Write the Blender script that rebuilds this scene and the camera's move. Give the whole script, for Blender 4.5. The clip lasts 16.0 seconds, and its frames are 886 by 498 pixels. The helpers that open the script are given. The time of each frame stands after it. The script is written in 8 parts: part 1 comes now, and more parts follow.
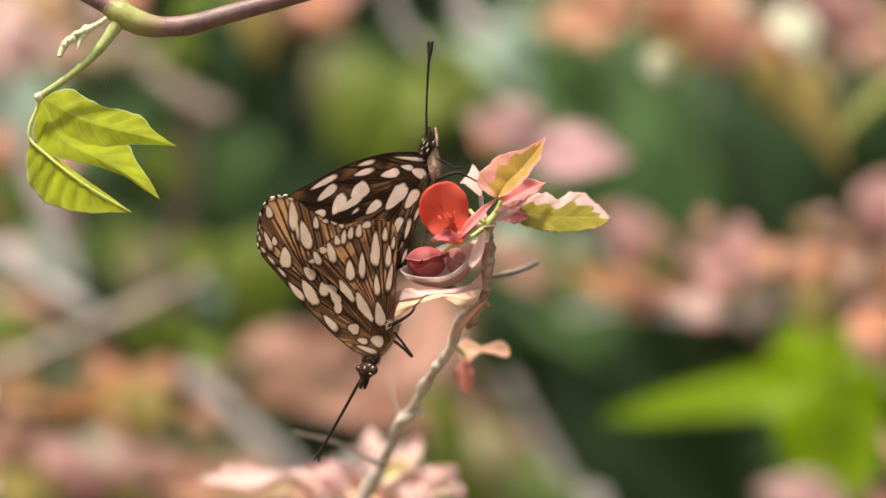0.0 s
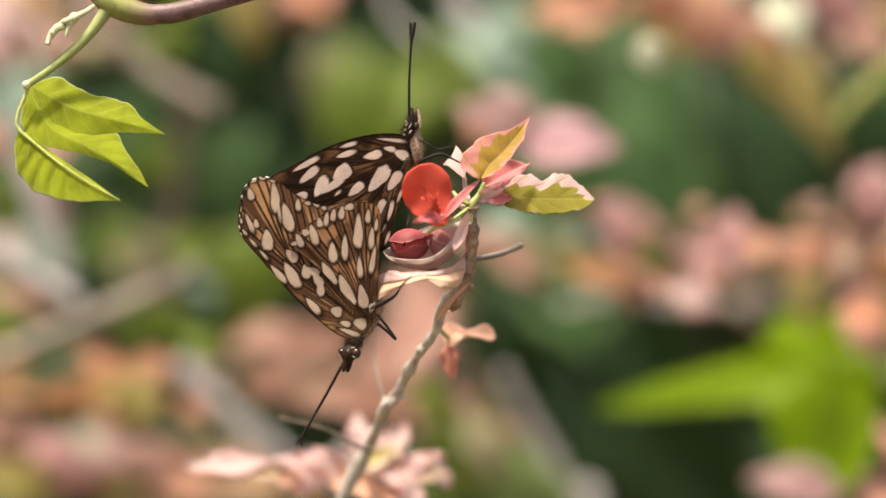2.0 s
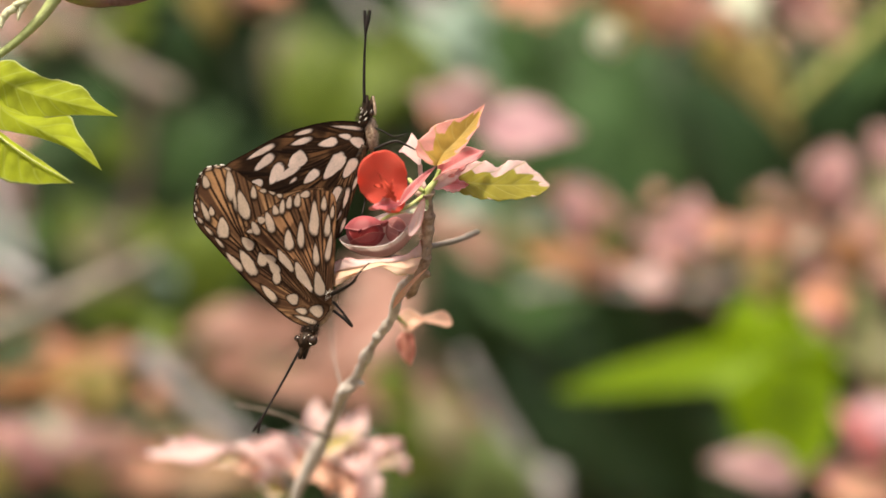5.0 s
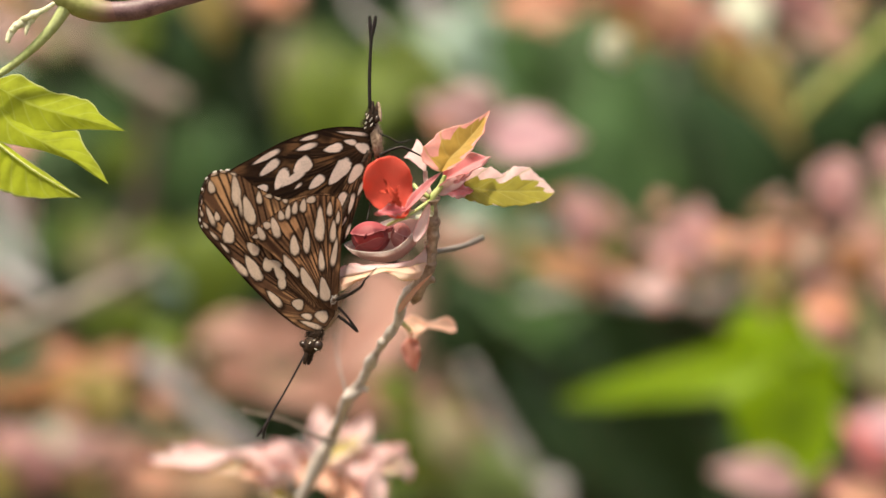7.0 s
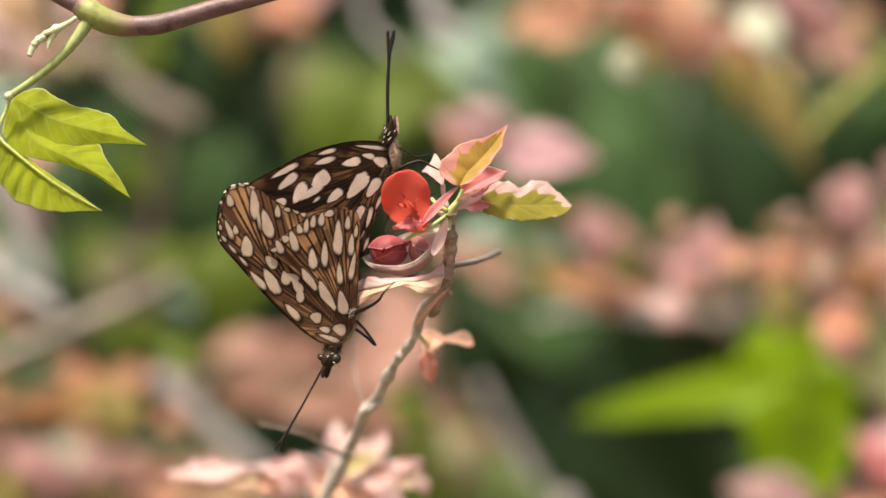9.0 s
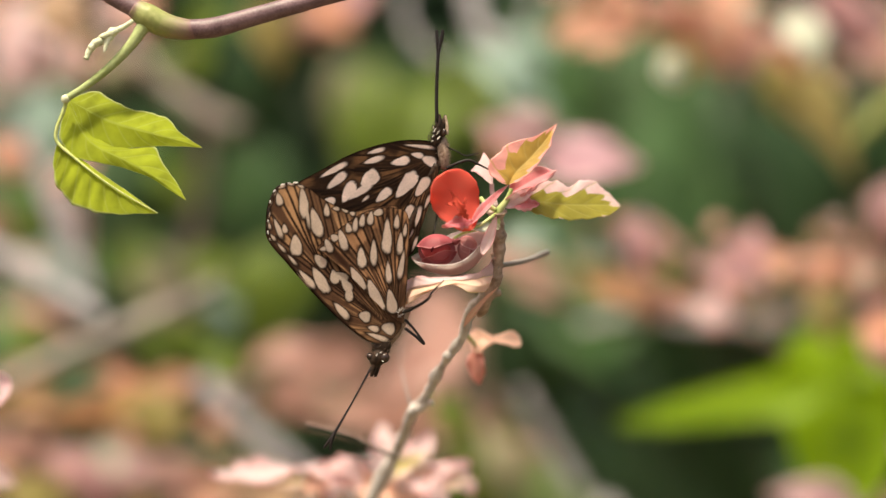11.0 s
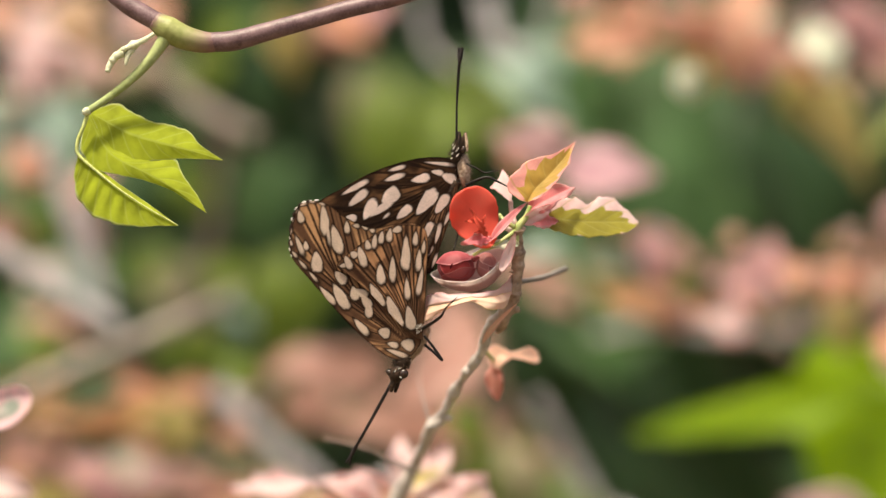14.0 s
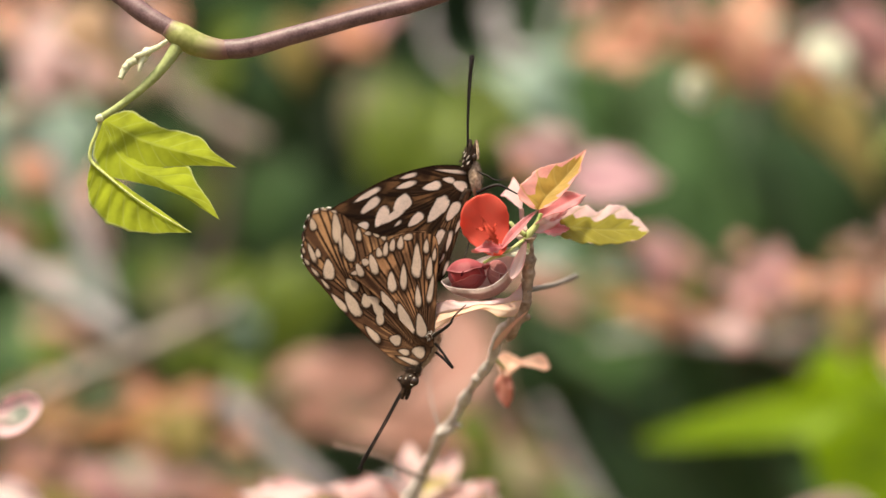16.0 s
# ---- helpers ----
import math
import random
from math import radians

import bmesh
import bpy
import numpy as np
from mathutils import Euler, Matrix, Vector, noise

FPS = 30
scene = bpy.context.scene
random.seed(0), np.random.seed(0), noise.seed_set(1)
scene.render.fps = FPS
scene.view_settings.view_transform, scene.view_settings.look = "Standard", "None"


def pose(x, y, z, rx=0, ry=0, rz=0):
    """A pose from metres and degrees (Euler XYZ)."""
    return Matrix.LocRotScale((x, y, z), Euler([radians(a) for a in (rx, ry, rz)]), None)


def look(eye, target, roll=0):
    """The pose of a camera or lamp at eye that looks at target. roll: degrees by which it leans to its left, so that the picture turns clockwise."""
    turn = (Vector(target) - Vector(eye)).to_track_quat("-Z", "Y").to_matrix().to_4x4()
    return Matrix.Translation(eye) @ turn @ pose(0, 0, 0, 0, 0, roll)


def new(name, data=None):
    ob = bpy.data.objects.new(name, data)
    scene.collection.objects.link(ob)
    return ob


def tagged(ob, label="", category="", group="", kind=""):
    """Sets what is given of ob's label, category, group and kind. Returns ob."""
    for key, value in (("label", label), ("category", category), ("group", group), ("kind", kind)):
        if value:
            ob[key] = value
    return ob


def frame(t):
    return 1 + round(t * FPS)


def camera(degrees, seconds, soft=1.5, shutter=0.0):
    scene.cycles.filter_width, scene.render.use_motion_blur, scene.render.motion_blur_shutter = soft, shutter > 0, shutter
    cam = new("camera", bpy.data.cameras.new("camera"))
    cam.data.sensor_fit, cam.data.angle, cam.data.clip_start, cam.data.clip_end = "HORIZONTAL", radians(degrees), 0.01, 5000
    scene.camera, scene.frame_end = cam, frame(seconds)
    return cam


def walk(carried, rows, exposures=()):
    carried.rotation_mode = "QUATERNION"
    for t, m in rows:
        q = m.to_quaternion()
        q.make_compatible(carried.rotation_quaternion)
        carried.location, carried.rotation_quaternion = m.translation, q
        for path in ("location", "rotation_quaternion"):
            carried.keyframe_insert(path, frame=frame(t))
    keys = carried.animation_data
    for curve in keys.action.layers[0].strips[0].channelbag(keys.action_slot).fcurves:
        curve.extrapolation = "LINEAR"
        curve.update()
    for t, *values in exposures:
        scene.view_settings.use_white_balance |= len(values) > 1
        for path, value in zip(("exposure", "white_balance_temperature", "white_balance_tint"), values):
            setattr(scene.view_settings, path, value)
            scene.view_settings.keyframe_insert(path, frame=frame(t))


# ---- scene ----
# ---- camera ----
cam = camera(20.0, 16.0, soft=1.5)
cam.data.dof.use_dof = True
cam.data.dof.focus_distance = 0.512
cam.data.dof.aperture_fstop = 5.2
PATH = [
    (0.0, pose(0.00000, -0.51000, 0.80000, 90.000, 0.000, 0.000)),
    (0.5, pose(0.00198, -0.50888, 0.79801, 90.036, 0.052, 0.104)),
    (1.0, pose(0.00167, -0.50816, 0.79760, 90.058, 0.048, 0.086)),
    (1.5, pose(0.00393, -0.50766, 0.79720, 90.060, 0.162, 0.231)),
    (2.0, pose(0.00419, -0.50732, 0.79574, 90.068, 0.183, 0.092)),
    (2.5, pose(0.00661, -0.50737, 0.79710, 89.919, 0.398, 0.065)),
    (3.0, pose(0.00595, -0.50755, 0.79752, 89.838, 0.312, -0.197)),
    (3.5, pose(0.00771, -0.50784, 0.79528, 89.892, 0.515, -0.324)),
    (4.0, pose(0.00698, -0.50837, 0.79716, 89.714, 0.464, -0.475)),
    (4.2, pose(0.00698, -0.50837, 0.79716, 89.674, 0.464, -0.488)),
    (6.3, pose(0.00475, -0.50905, 0.79510, 89.760, 0.389, -1.026)),
    (6.5, pose(0.00475, -0.50905, 0.79510, 89.810, 0.389, -0.942)),
    (7.0, pose(0.00587, -0.50975, 0.79500, 89.978, 0.293, -0.609)),
    (7.5, pose(0.00599, -0.51051, 0.79443, 90.134, 0.361, -0.425)),
    (8.0, pose(0.00596, -0.51119, 0.79484, 90.213, 0.417, -0.342)),
    (8.5, pose(0.00371, -0.51142, 0.79364, 90.409, 0.207, -0.443)),
    (8.7, pose(0.00371, -0.51142, 0.79364, 90.429, 0.207, -0.463)),
    (10.8, pose(0.00072, -0.51145, 0.78982, 90.855, 0.150, 0.073)),
    (11.0, pose(0.00062, -0.51145, 0.78982, 90.855, 0.150, 0.323)),
    (11.5, pose(0.00093, -0.51187, 0.79222, 90.741, 0.058, 0.589)),
    (12.0, pose(0.00079, -0.51224, 0.79315, 90.737, 0.051, 0.740)),
    (12.5, pose(0.00092, -0.51249, 0.79222, 90.812, 0.050, 0.753)),
    (13.0, pose(0.00018, -0.51284, 0.79334, 90.795, 0.026, 0.608)),
    (13.5, pose(0.00046, -0.51299, 0.79248, 90.878, 0.061, 0.620)),
    (14.0, pose(-0.00076, -0.51323, 0.79308, 90.872, 0.017, 0.599)),
    (14.5, pose(0.00033, -0.51346, 0.79280, 90.929, 0.101, 0.718)),
    (15.0, pose(-0.00118, -0.51365, 0.79306, 90.974, 0.011, 0.687)),
    (15.5, pose(-0.00080, -0.51371, 0.79315, 90.990, 0.017, 0.794)),
    (16.0, pose(-0.00274, -0.51372, 0.79350, 90.996, -0.076, 0.621)),
]
walk(cam, PATH, exposures=[(0.0, 0.5, 7500, 2), (16.0, 0.5, 7500, 2)])

# ---- world and sun ----
SUN_AZIMUTH, SUN_HEIGHT = 215.0, 70.0
world = bpy.data.worlds.new("world")
scene.world = world
world.use_nodes = True
wn = world.node_tree.nodes
sky = wn.new("ShaderNodeTexSky")
sky.sky_type = "NISHITA"
sky.sun_disc = False
sky.sun_elevation, sky.sun_rotation = radians(SUN_HEIGHT), radians(SUN_AZIMUTH)
sky.air_density, sky.dust_density = 1.0, 6.0
wn["Background"].inputs["Strength"].default_value = 0.15
world.node_tree.links.new(sky.outputs[0], wn["Background"].inputs["Color"])
lamp = bpy.data.lights.new("sun", "SUN")
lamp.energy, lamp.angle, lamp.color = 4.0, radians(6.0), (1.0, 0.95, 0.87)
sun = new("sun", lamp)
sun_way = Vector((math.sin(radians(SUN_AZIMUTH)) * math.cos(radians(SUN_HEIGHT)), math.cos(radians(SUN_AZIMUTH)) * math.cos(radians(SUN_HEIGHT)), math.sin(radians(SUN_HEIGHT))))
sun.matrix_world = look(sun_way * 10, (0, 0, 0))


# ---- materials ----
def node_material(name):
    m = bpy.data.materials.new(name)
    m.use_nodes = True
    return m, m.node_tree.nodes, m.node_tree.links, m.node_tree.nodes["Principled BSDF"]


def ramp(nodes, links, fac, stops):
    r = nodes.new("ShaderNodeValToRGB")
    while len(r.color_ramp.elements) < len(stops):
        r.color_ramp.elements.new(0.5)
    for e, (p, c) in zip(r.color_ramp.elements, stops):
        e.position, e.color = p, (*c, 1)
    links.new(fac, r.inputs[0])
    return r.outputs[0]


def noise_tex(nodes, links, scale, detail=4.0, coords=None):
    n = nodes.new("ShaderNodeTexNoise")
    n.inputs["Scale"].default_value, n.inputs["Detail"].default_value = scale, detail
    if coords is not None:
        links.new(coords, n.inputs["Vector"])
    return n.outputs["Fac"]


def math_node(nodes, links, op, a, b=None):
    n = nodes.new("ShaderNodeMath")
    n.operation = op
    for k, v in enumerate((a, b)):
        if v is None:
            continue
        if isinstance(v, (int, float)):
            n.inputs[k].default_value = v
        else:
            links.new(v, n.inputs[k])
    return n.outputs[0]


def mix_color(nodes, links, fac, a, b, mode="MIX"):
    n = nodes.new("ShaderNodeMix")
    n.data_type, n.blend_type = "RGBA", mode
    for sock, v in ((n.inputs["Factor"], fac), (n.inputs["A"], a), (n.inputs["B"], b)):
        if isinstance(v, (int, float)):
            sock.default_value = v
        elif isinstance(v, tuple):
            sock.default_value = (*v, 1)
        else:
            links.new(v, sock)
    return n.outputs["Result"]


def bump(nodes, links, bsdf, height, strength, distance):
    b = nodes.new("ShaderNodeBump")
    b.inputs["Strength"].default_value, b.inputs["Distance"].default_value = strength, distance
    links.new(height, b.inputs["Height"])
    links.new(b.outputs[0], bsdf.inputs["Normal"])


def see_through(m, nodes, links, bsdf, color, share):
    """Let a share of the light pass through a thin leaf or wing."""
    tr = nodes.new("ShaderNodeBsdfTranslucent")
    if isinstance(color, tuple):
        tr.inputs["Color"].default_value = (*color, 1)
    else:
        links.new(color, tr.inputs["Color"])
    mix = nodes.new("ShaderNodeMixShader")
    mix.inputs[0].default_value = share
    links.new(bsdf.outputs[0], mix.inputs[1])
    links.new(tr.outputs[0], mix.inputs[2])
    links.new(mix.outputs[0], nodes["Material Output"].inputs["Surface"])


def leaf_material(name, heart, edge=None, rim=0.6, ragged=0.35, lean=0.0, vein=None, glow=None, share=0.4, rough=0.45, veins=9.0, grain=900.0, mottle=0.8, quilt=0.0, tooth=0.0):
    """A leaf blade: heart colour, a ragged paler or pinker margin, side veins, mottling."""
    m, n, l, b = node_material(name)
    at = n.new("ShaderNodeAttribute")
    at.attribute_name = "blade"
    sep = n.new("ShaderNodeSeparateColor")
    l.new(at.outputs["Color"], sep.inputs[0])
    along, side, rimv = sep.outputs[0], sep.outputs[1], sep.outputs[2]
    geo = n.new("ShaderNodeNewGeometry")
    big = noise_tex(n, l, grain * 0.22, 3.0, geo.outputs["Position"])
    fine = noise_tex(n, l, grain, 5.0, geo.outputs["Position"])
    dark = tuple(c * (1 - 0.48 * mottle) for c in heart)
    light = tuple(min(c * (1 + 0.4 * mottle), 0.9) for c in heart)
    col = ramp(n, l, big, [(0.3, dark), (0.5, heart), (0.72, light)])
    off = math_node(n, l, "ABSOLUTE", math_node(n, l, "SUBTRACT", side, 0.5))
    saw = math_node(n, l, "PINGPONG", math_node(n, l, "SUBTRACT", math_node(n, l, "MULTIPLY", along, veins), math_node(n, l, "MULTIPLY", off, 3.2)), 0.5)
    if edge is not None:
        sided = math_node(n, l, "ADD", rimv, math_node(n, l, "MULTIPLY", math_node(n, l, "SUBTRACT", side, 0.5), lean))
        wob = math_node(n, l, "ADD", sided, math_node(n, l, "MULTIPLY", math_node(n, l, "SUBTRACT", big, 0.5), ragged * 2))
        wob = math_node(n, l, "ADD", wob, math_node(n, l, "MULTIPLY", math_node(n, l, "SUBTRACT", saw, 0.25), tooth))
        mask = ramp(n, l, wob, [(rim - 0.03, (0, 0, 0)), (rim + 0.03, (1, 1, 1))])
        e2 = ramp(n, l, fine, [(0.3, tuple(c * 0.85 for c in edge)), (0.7, edge)])
        col = mix_color(n, l, mask, col, e2)
    line = ramp(n, l, saw, [(0.0, (1, 1, 1)), (0.1, (0, 0, 0))])
    mid = ramp(n, l, off, [(0.012, (1, 1, 1)), (0.035, (0, 0, 0))])
    ribs = mix_color(n, l, 1.0, line, mid, "LIGHTEN")
    if vein is not None:
        col = mix_color(n, l, math_node(n, l, "MULTIPLY", ribs, 0.55), col, vein)
    l.new(col, b.inputs["Base Color"])
    b.inputs["Roughness"].default_value = rough
    b.inputs["Specular IOR Level"].default_value = 0.25
    relief = math_node(n, l, "ADD", math_node(n, l, "MULTIPLY", ribs, -0.5), math_node(n, l, "MULTIPLY", fine, 0.5))
    relief = math_node(n, l, "ADD", relief, math_node(n, l, "MULTIPLY", math_node(n, l, "ADD", saw, big), quilt))
    bump(n, l, b, relief, 0.18 + 0.5 * min(quilt, 1.0), 0.0003 + 0.0005 * quilt)
    tint = mix_color(n, l, 1.0, col, glow if glow is not None else (1.0, 1.0, 0.75), "MULTIPLY")
    see_through(m, n, l, b, tint, share)
    return m


def bark_material(name, dark, light, scale=500.0, rough=0.8, relief=0.6, ends=None):
    m, n, l, b = node_material(name)
    geo = n.new("ShaderNodeNewGeometry")
    big = noise_tex(n, l, scale * 0.25, 3.0, geo.outputs["Position"])
    fine = noise_tex(n, l, scale * 1.5, 6.0, geo.outputs["Position"])
    both = math_node(n, l, "ADD", math_node(n, l, "MULTIPLY", big, 0.6), math_node(n, l, "MULTIPLY", fine, 0.4))
    col = ramp(n, l, both, [(0.35, dark), (0.62, light)])
    if ends is not None:
        at = n.new("ShaderNodeAttribute")
        at.attribute_name = "blade"
        sep = n.new("ShaderNodeSeparateColor")
        l.new(at.outputs["Color"], sep.inputs[0])
        along = math_node(n, l, "ADD", sep.outputs[0], math_node(n, l, "MULTIPLY", math_node(n, l, "SUBTRACT", fine, 0.5), 0.25))
        col = mix_color(n, l, ramp(n, l, along, [(0.0, (1, 1, 1)), (0.14, (0, 0, 0)), (0.45, (0, 0, 0)), (0.86, (1, 1, 1))]), col, ends)
    l.new(col, b.inputs["Base Color"])
    b.inputs["Roughness"].default_value = rough
    bump(n, l, b, both, relief, 0.0006)
    return m


def wing_material():
    m, n, l, b = node_material("wing_scales")
    at = n.new("ShaderNodeAttribute")
    at.attribute_name = "pigment"
    geo = n.new("ShaderNodeNewGeometry")
    fine = noise_tex(n, l, 3500.0, 4.0, geo.outputs["Position"])
    col = mix_color(n, l, 1.0, at.outputs["Color"], ramp(n, l, fine, [(0.3, (0.8, 0.8, 0.8)), (0.7, (1, 1, 1))]), "MULTIPLY")
    l.new(col, b.inputs["Base Color"])
    b.inputs["Roughness"].default_value = 0.6
    b.inputs["Specular IOR Level"].default_value = 0.06
    bump(n, l, b, fine, 0.2, 0.00005)
    see_through(m, n, l, b, mix_color(n, l, 1.0, col, (1.0, 0.8, 0.6), "MULTIPLY"), 0.3)
    return m


def plain_material(name, dark, light, scale=1500.0, rough=0.6, spec=0.4, relief=0.3):
    m, n, l, b = node_material(name)
    geo = n.new("ShaderNodeNewGeometry")
    fac = noise_tex(n, l, scale, 5.0, geo.outputs["Position"])
    l.new(ramp(n, l, fac, [(0.35, dark), (0.65, light)]), b.inputs["Base Color"])
    b.inputs["Roughness"].default_value, b.inputs["Specular IOR Level"].default_value = rough, spec
    bump(n, l, b, fac, relief, 0.0003)
    return m


def soil_material():
    m, n, l, b = node_material("soil_and_litter")
    geo = n.new("ShaderNodeNewGeometry")
    a = noise_tex(n, l, 3.0, 6.0, geo.outputs["Position"])
    c = noise_tex(n, l, 60.0, 6.0, geo.outputs["Position"])
    both = math_node(n, l, "ADD", math_node(n, l, "MULTIPLY", a, 0.5), math_node(n, l, "MULTIPLY", c, 0.5))
    l.new(ramp(n, l, both, [(0.35, (0.05, 0.035, 0.02)), (0.5, (0.13, 0.09, 0.05)), (0.65, (0.08, 0.1, 0.03))]), b.inputs["Base Color"])
    b.inputs["Roughness"].default_value = 0.95
    bump(n, l, b, both, 0.8, 0.03)
    return m


M_WING = wing_material()
M_VARIEGATED = leaf_material("variegated_leaf", (0.6, 0.38, 0.09), (0.93, 0.46, 0.43), rim=0.66, ragged=0.3, lean=-0.2, mottle=0.5, vein=(0.62, 0.44, 0.14), share=0.45, veins=5, tooth=0.6, quilt=0.15)
M_VARIEGATED_TOP = leaf_material("variegated_leaf_pale_side", (0.42, 0.36, 0.06), (0.93, 0.68, 0.71), rim=0.72, ragged=0.25, lean=-0.75, mottle=0.5, vein=(0.46, 0.4, 0.12), share=0.45, veins=5, tooth=0.6, quilt=0.15)
M_RED = leaf_material("scarlet_leaf", (0.95, 0.19, 0.14), None, mottle=0.25, vein=(0.95, 0.19, 0.14), glow=(1.0, 0.95, 0.9), share=0.6, rough=0.45, veins=3)
M_CORAL = leaf_material("coral_leaf", (0.88, 0.33, 0.36), (0.9, 0.52, 0.53), mottle=0.5, rim=0.7, vein=(0.88, 0.45, 0.45), glow=(1.0, 0.85, 0.85), share=0.48)
M_MAGENTA = leaf_material("magenta_leaf", (0.68, 0.17, 0.2), (0.75, 0.32, 0.34), rim=0.75, mottle=0.5, vein=(0.7, 0.3, 0.3), share=0.4)
M_BLUSH = leaf_material("blush_leaf", (0.9, 0.72, 0.74), (0.89, 0.57, 0.6), mottle=0.25, rim=0.8, vein=(0.88, 0.7, 0.6), glow=(1.0, 0.96, 0.92), share=0.58, quilt=0.1)
M_MAUVE = leaf_material("mauve_cupped_leaf", (0.7, 0.52, 0.52), (0.95, 0.88, 0.88), rim=0.88, ragged=0.04, mottle=0.35, vein=(0.64, 0.5, 0.5), glow=(1.0, 0.97, 0.95), share=0.72, rough=0.25)
M_SOFTCORAL = leaf_material("soft_coral_leaf", (0.88, 0.46, 0.38), (0.85, 0.38, 0.34), mottle=0.4, rim=0.8, vein=(0.85, 0.4, 0.34), glow=(1.0, 0.9, 0.85), share=0.5)
M_PEACH = leaf_material("peach_leaf", (0.82, 0.48, 0.36), (0.8, 0.36, 0.3), mottle=0.4, rim=0.7, vein=(0.85, 0.6, 0.4), share=0.4)
M_PEACHFOLD = leaf_material("peach_leaf_with_yellow_edge", (0.92, 0.68, 0.56), (0.86, 0.68, 0.36), mottle=0.3, rim=0.9, ragged=0.12, vein=(0.9, 0.7, 0.55), glow=(1.0, 0.93, 0.85), share=0.5)
M_PALEPEACH = leaf_material("pale_peach_leaf", (0.93, 0.66, 0.55), (0.9, 0.6, 0.5), mottle=0.2, rim=0.75, vein=(0.9, 0.68, 0.5), glow=(1.0, 0.95, 0.9), share=0.55)
M_CREAM = leaf_material("cream_leaf", (0.5, 0.42, 0.08), (0.84, 0.66, 0.58), rim=0.32, ragged=0.5, vein=(0.75, 0.65, 0.4), share=0.4)
M_LIME = leaf_material("young_lime_leaf", (0.43, 0.48, 0.035), (0.6, 0.64, 0.3), mottle=0.6, rim=0.94, ragged=0.05, vein=(0.5, 0.55, 0.12), glow=(1.0, 1.0, 0.5), share=0.55, rough=0.75, veins=8, quilt=0.2, grain=900.0)
M_STAR = leaf_material("bright_green_leaf", (0.245, 0.39, 0.003), None, mottle=0.15, vein=(0.33, 0.43, 0.03), glow=(1.0, 1.0, 0.4), share=0.5)
# dark green, deepened so the colour carries the shade of foliage gaps
M_SHADELEAF = leaf_material("dark_green_leaf_painted_shade", (0.022, 0.05, 0.016), None, vein=(0.035, 0.075, 0.025), share=0.12, rough=0.5, grain=120.0)
M_MIDLEAF = leaf_material("mid_green_leaf", (0.068, 0.135, 0.045), None, vein=(0.1, 0.17, 0.07), share=0.3, rough=0.45, grain=120.0, mottle=0.5)
M_OLIVE = leaf_material("olive_leaf", (0.15, 0.21, 0.028), None, vein=(0.25, 0.3, 0.06), share=0.45, grain=200.0)
M_MINT = leaf_material("silvery_mint_leaf", (0.3, 0.4, 0.34), None, vein=(0.42, 0.52, 0.44), share=0.3, rough=0.3, grain=200.0)
M_OCHRE = leaf_material("ochre_leaf", (0.36, 0.29, 0.085), (0.44, 0.36, 0.14), rim=0.7, vein=(0.6, 0.45, 0.15), share=0.4, grain=300.0)
M_GOLD = leaf_material("golden_ochre_leaf", (0.5, 0.39, 0.15), (0.58, 0.47, 0.24), rim=0.7, vein=(0.6, 0.52, 0.2), share=0.5, grain=300.0)
M_ORANGE = leaf_material("orange_leaf", (0.66, 0.3, 0.2), (0.72, 0.4, 0.3), rim=0.6, vein=(0.75, 0.42, 0.28), share=0.42, grain=300.0)
M_PINK = leaf_material("rose_pink_leaf", (0.7, 0.37, 0.4), (0.78, 0.5, 0.52), rim=0.6, vein=(0.78, 0.52, 0.52), share=0.4, grain=300.0)
M_ROSE = leaf_material("cool_rose_leaf", (0.72, 0.41, 0.49), (0.8, 0.53, 0.6), rim=0.6, vein=(0.72, 0.5, 0.52), glow=(1.0, 0.95, 0.95), share=0.4, grain=300.0)
M_MAUVELEAF = leaf_material("dull_mauve_leaf", (0.52, 0.3, 0.32), (0.62, 0.42, 0.43), rim=0.6, vein=(0.6, 0.4, 0.4), share=0.38, grain=300.0)
M_DUSTY = leaf_material("dusty_pink_leaf", (0.5, 0.255, 0.22), (0.58, 0.345, 0.3), rim=0.6, vein=(0.6, 0.4, 0.3), share=0.35, grain=300.0)
M_SAGE = leaf_material("sage_green_leaf", (0.2, 0.27, 0.1), None, vein=(0.26, 0.33, 0.15), share=0.4, grain=300.0)
M_TAN = leaf_material("tan_peach_leaf", (0.56, 0.36, 0.23), (0.62, 0.42, 0.3), rim=0.6, vein=(0.6, 0.42, 0.3), share=0.4, grain=200.0)
M_SALMON = leaf_material("salmon_leaf", (0.36, 0.17, 0.135), (0.44, 0.235, 0.19), rim=0.6, vein=(0.46, 0.27, 0.2), share=0.35, grain=120.0, mottle=1.0)
M_RING = leaf_material("grey_green_leaf_with_pink_rim", (0.42, 0.46, 0.4), (0.95, 0.66, 0.7), rim=0.3, ragged=0.15, mottle=0.4, vein=(0.5, 0.52, 0.44), glow=(1.0, 1.0, 1.0), share=0.4)
M_RUST = leaf_material("rust_leaf", (0.4, 0.17, 0.08), (0.5, 0.26, 0.14), rim=0.6, vein=(0.5, 0.3, 0.16), share=0.35, grain=300.0)
M_WHITE = leaf_material("cream_white_bract", (0.78, 0.78, 0.64), (0.82, 0.8, 0.72), rim=0.6, vein=(0.74, 0.74, 0.6), share=0.4, grain=300.0)
M_BARK = bark_material("knotty_brown_bark", (0.2, 0.125, 0.09), (0.56, 0.41, 0.33), scale=700.0, relief=1.0)
M_SLIVER = plain_material("dark_red_sliver", (0.5, 0.06, 0.04), (0.64, 0.09, 0.06), 900.0, 0.9, 0.05)
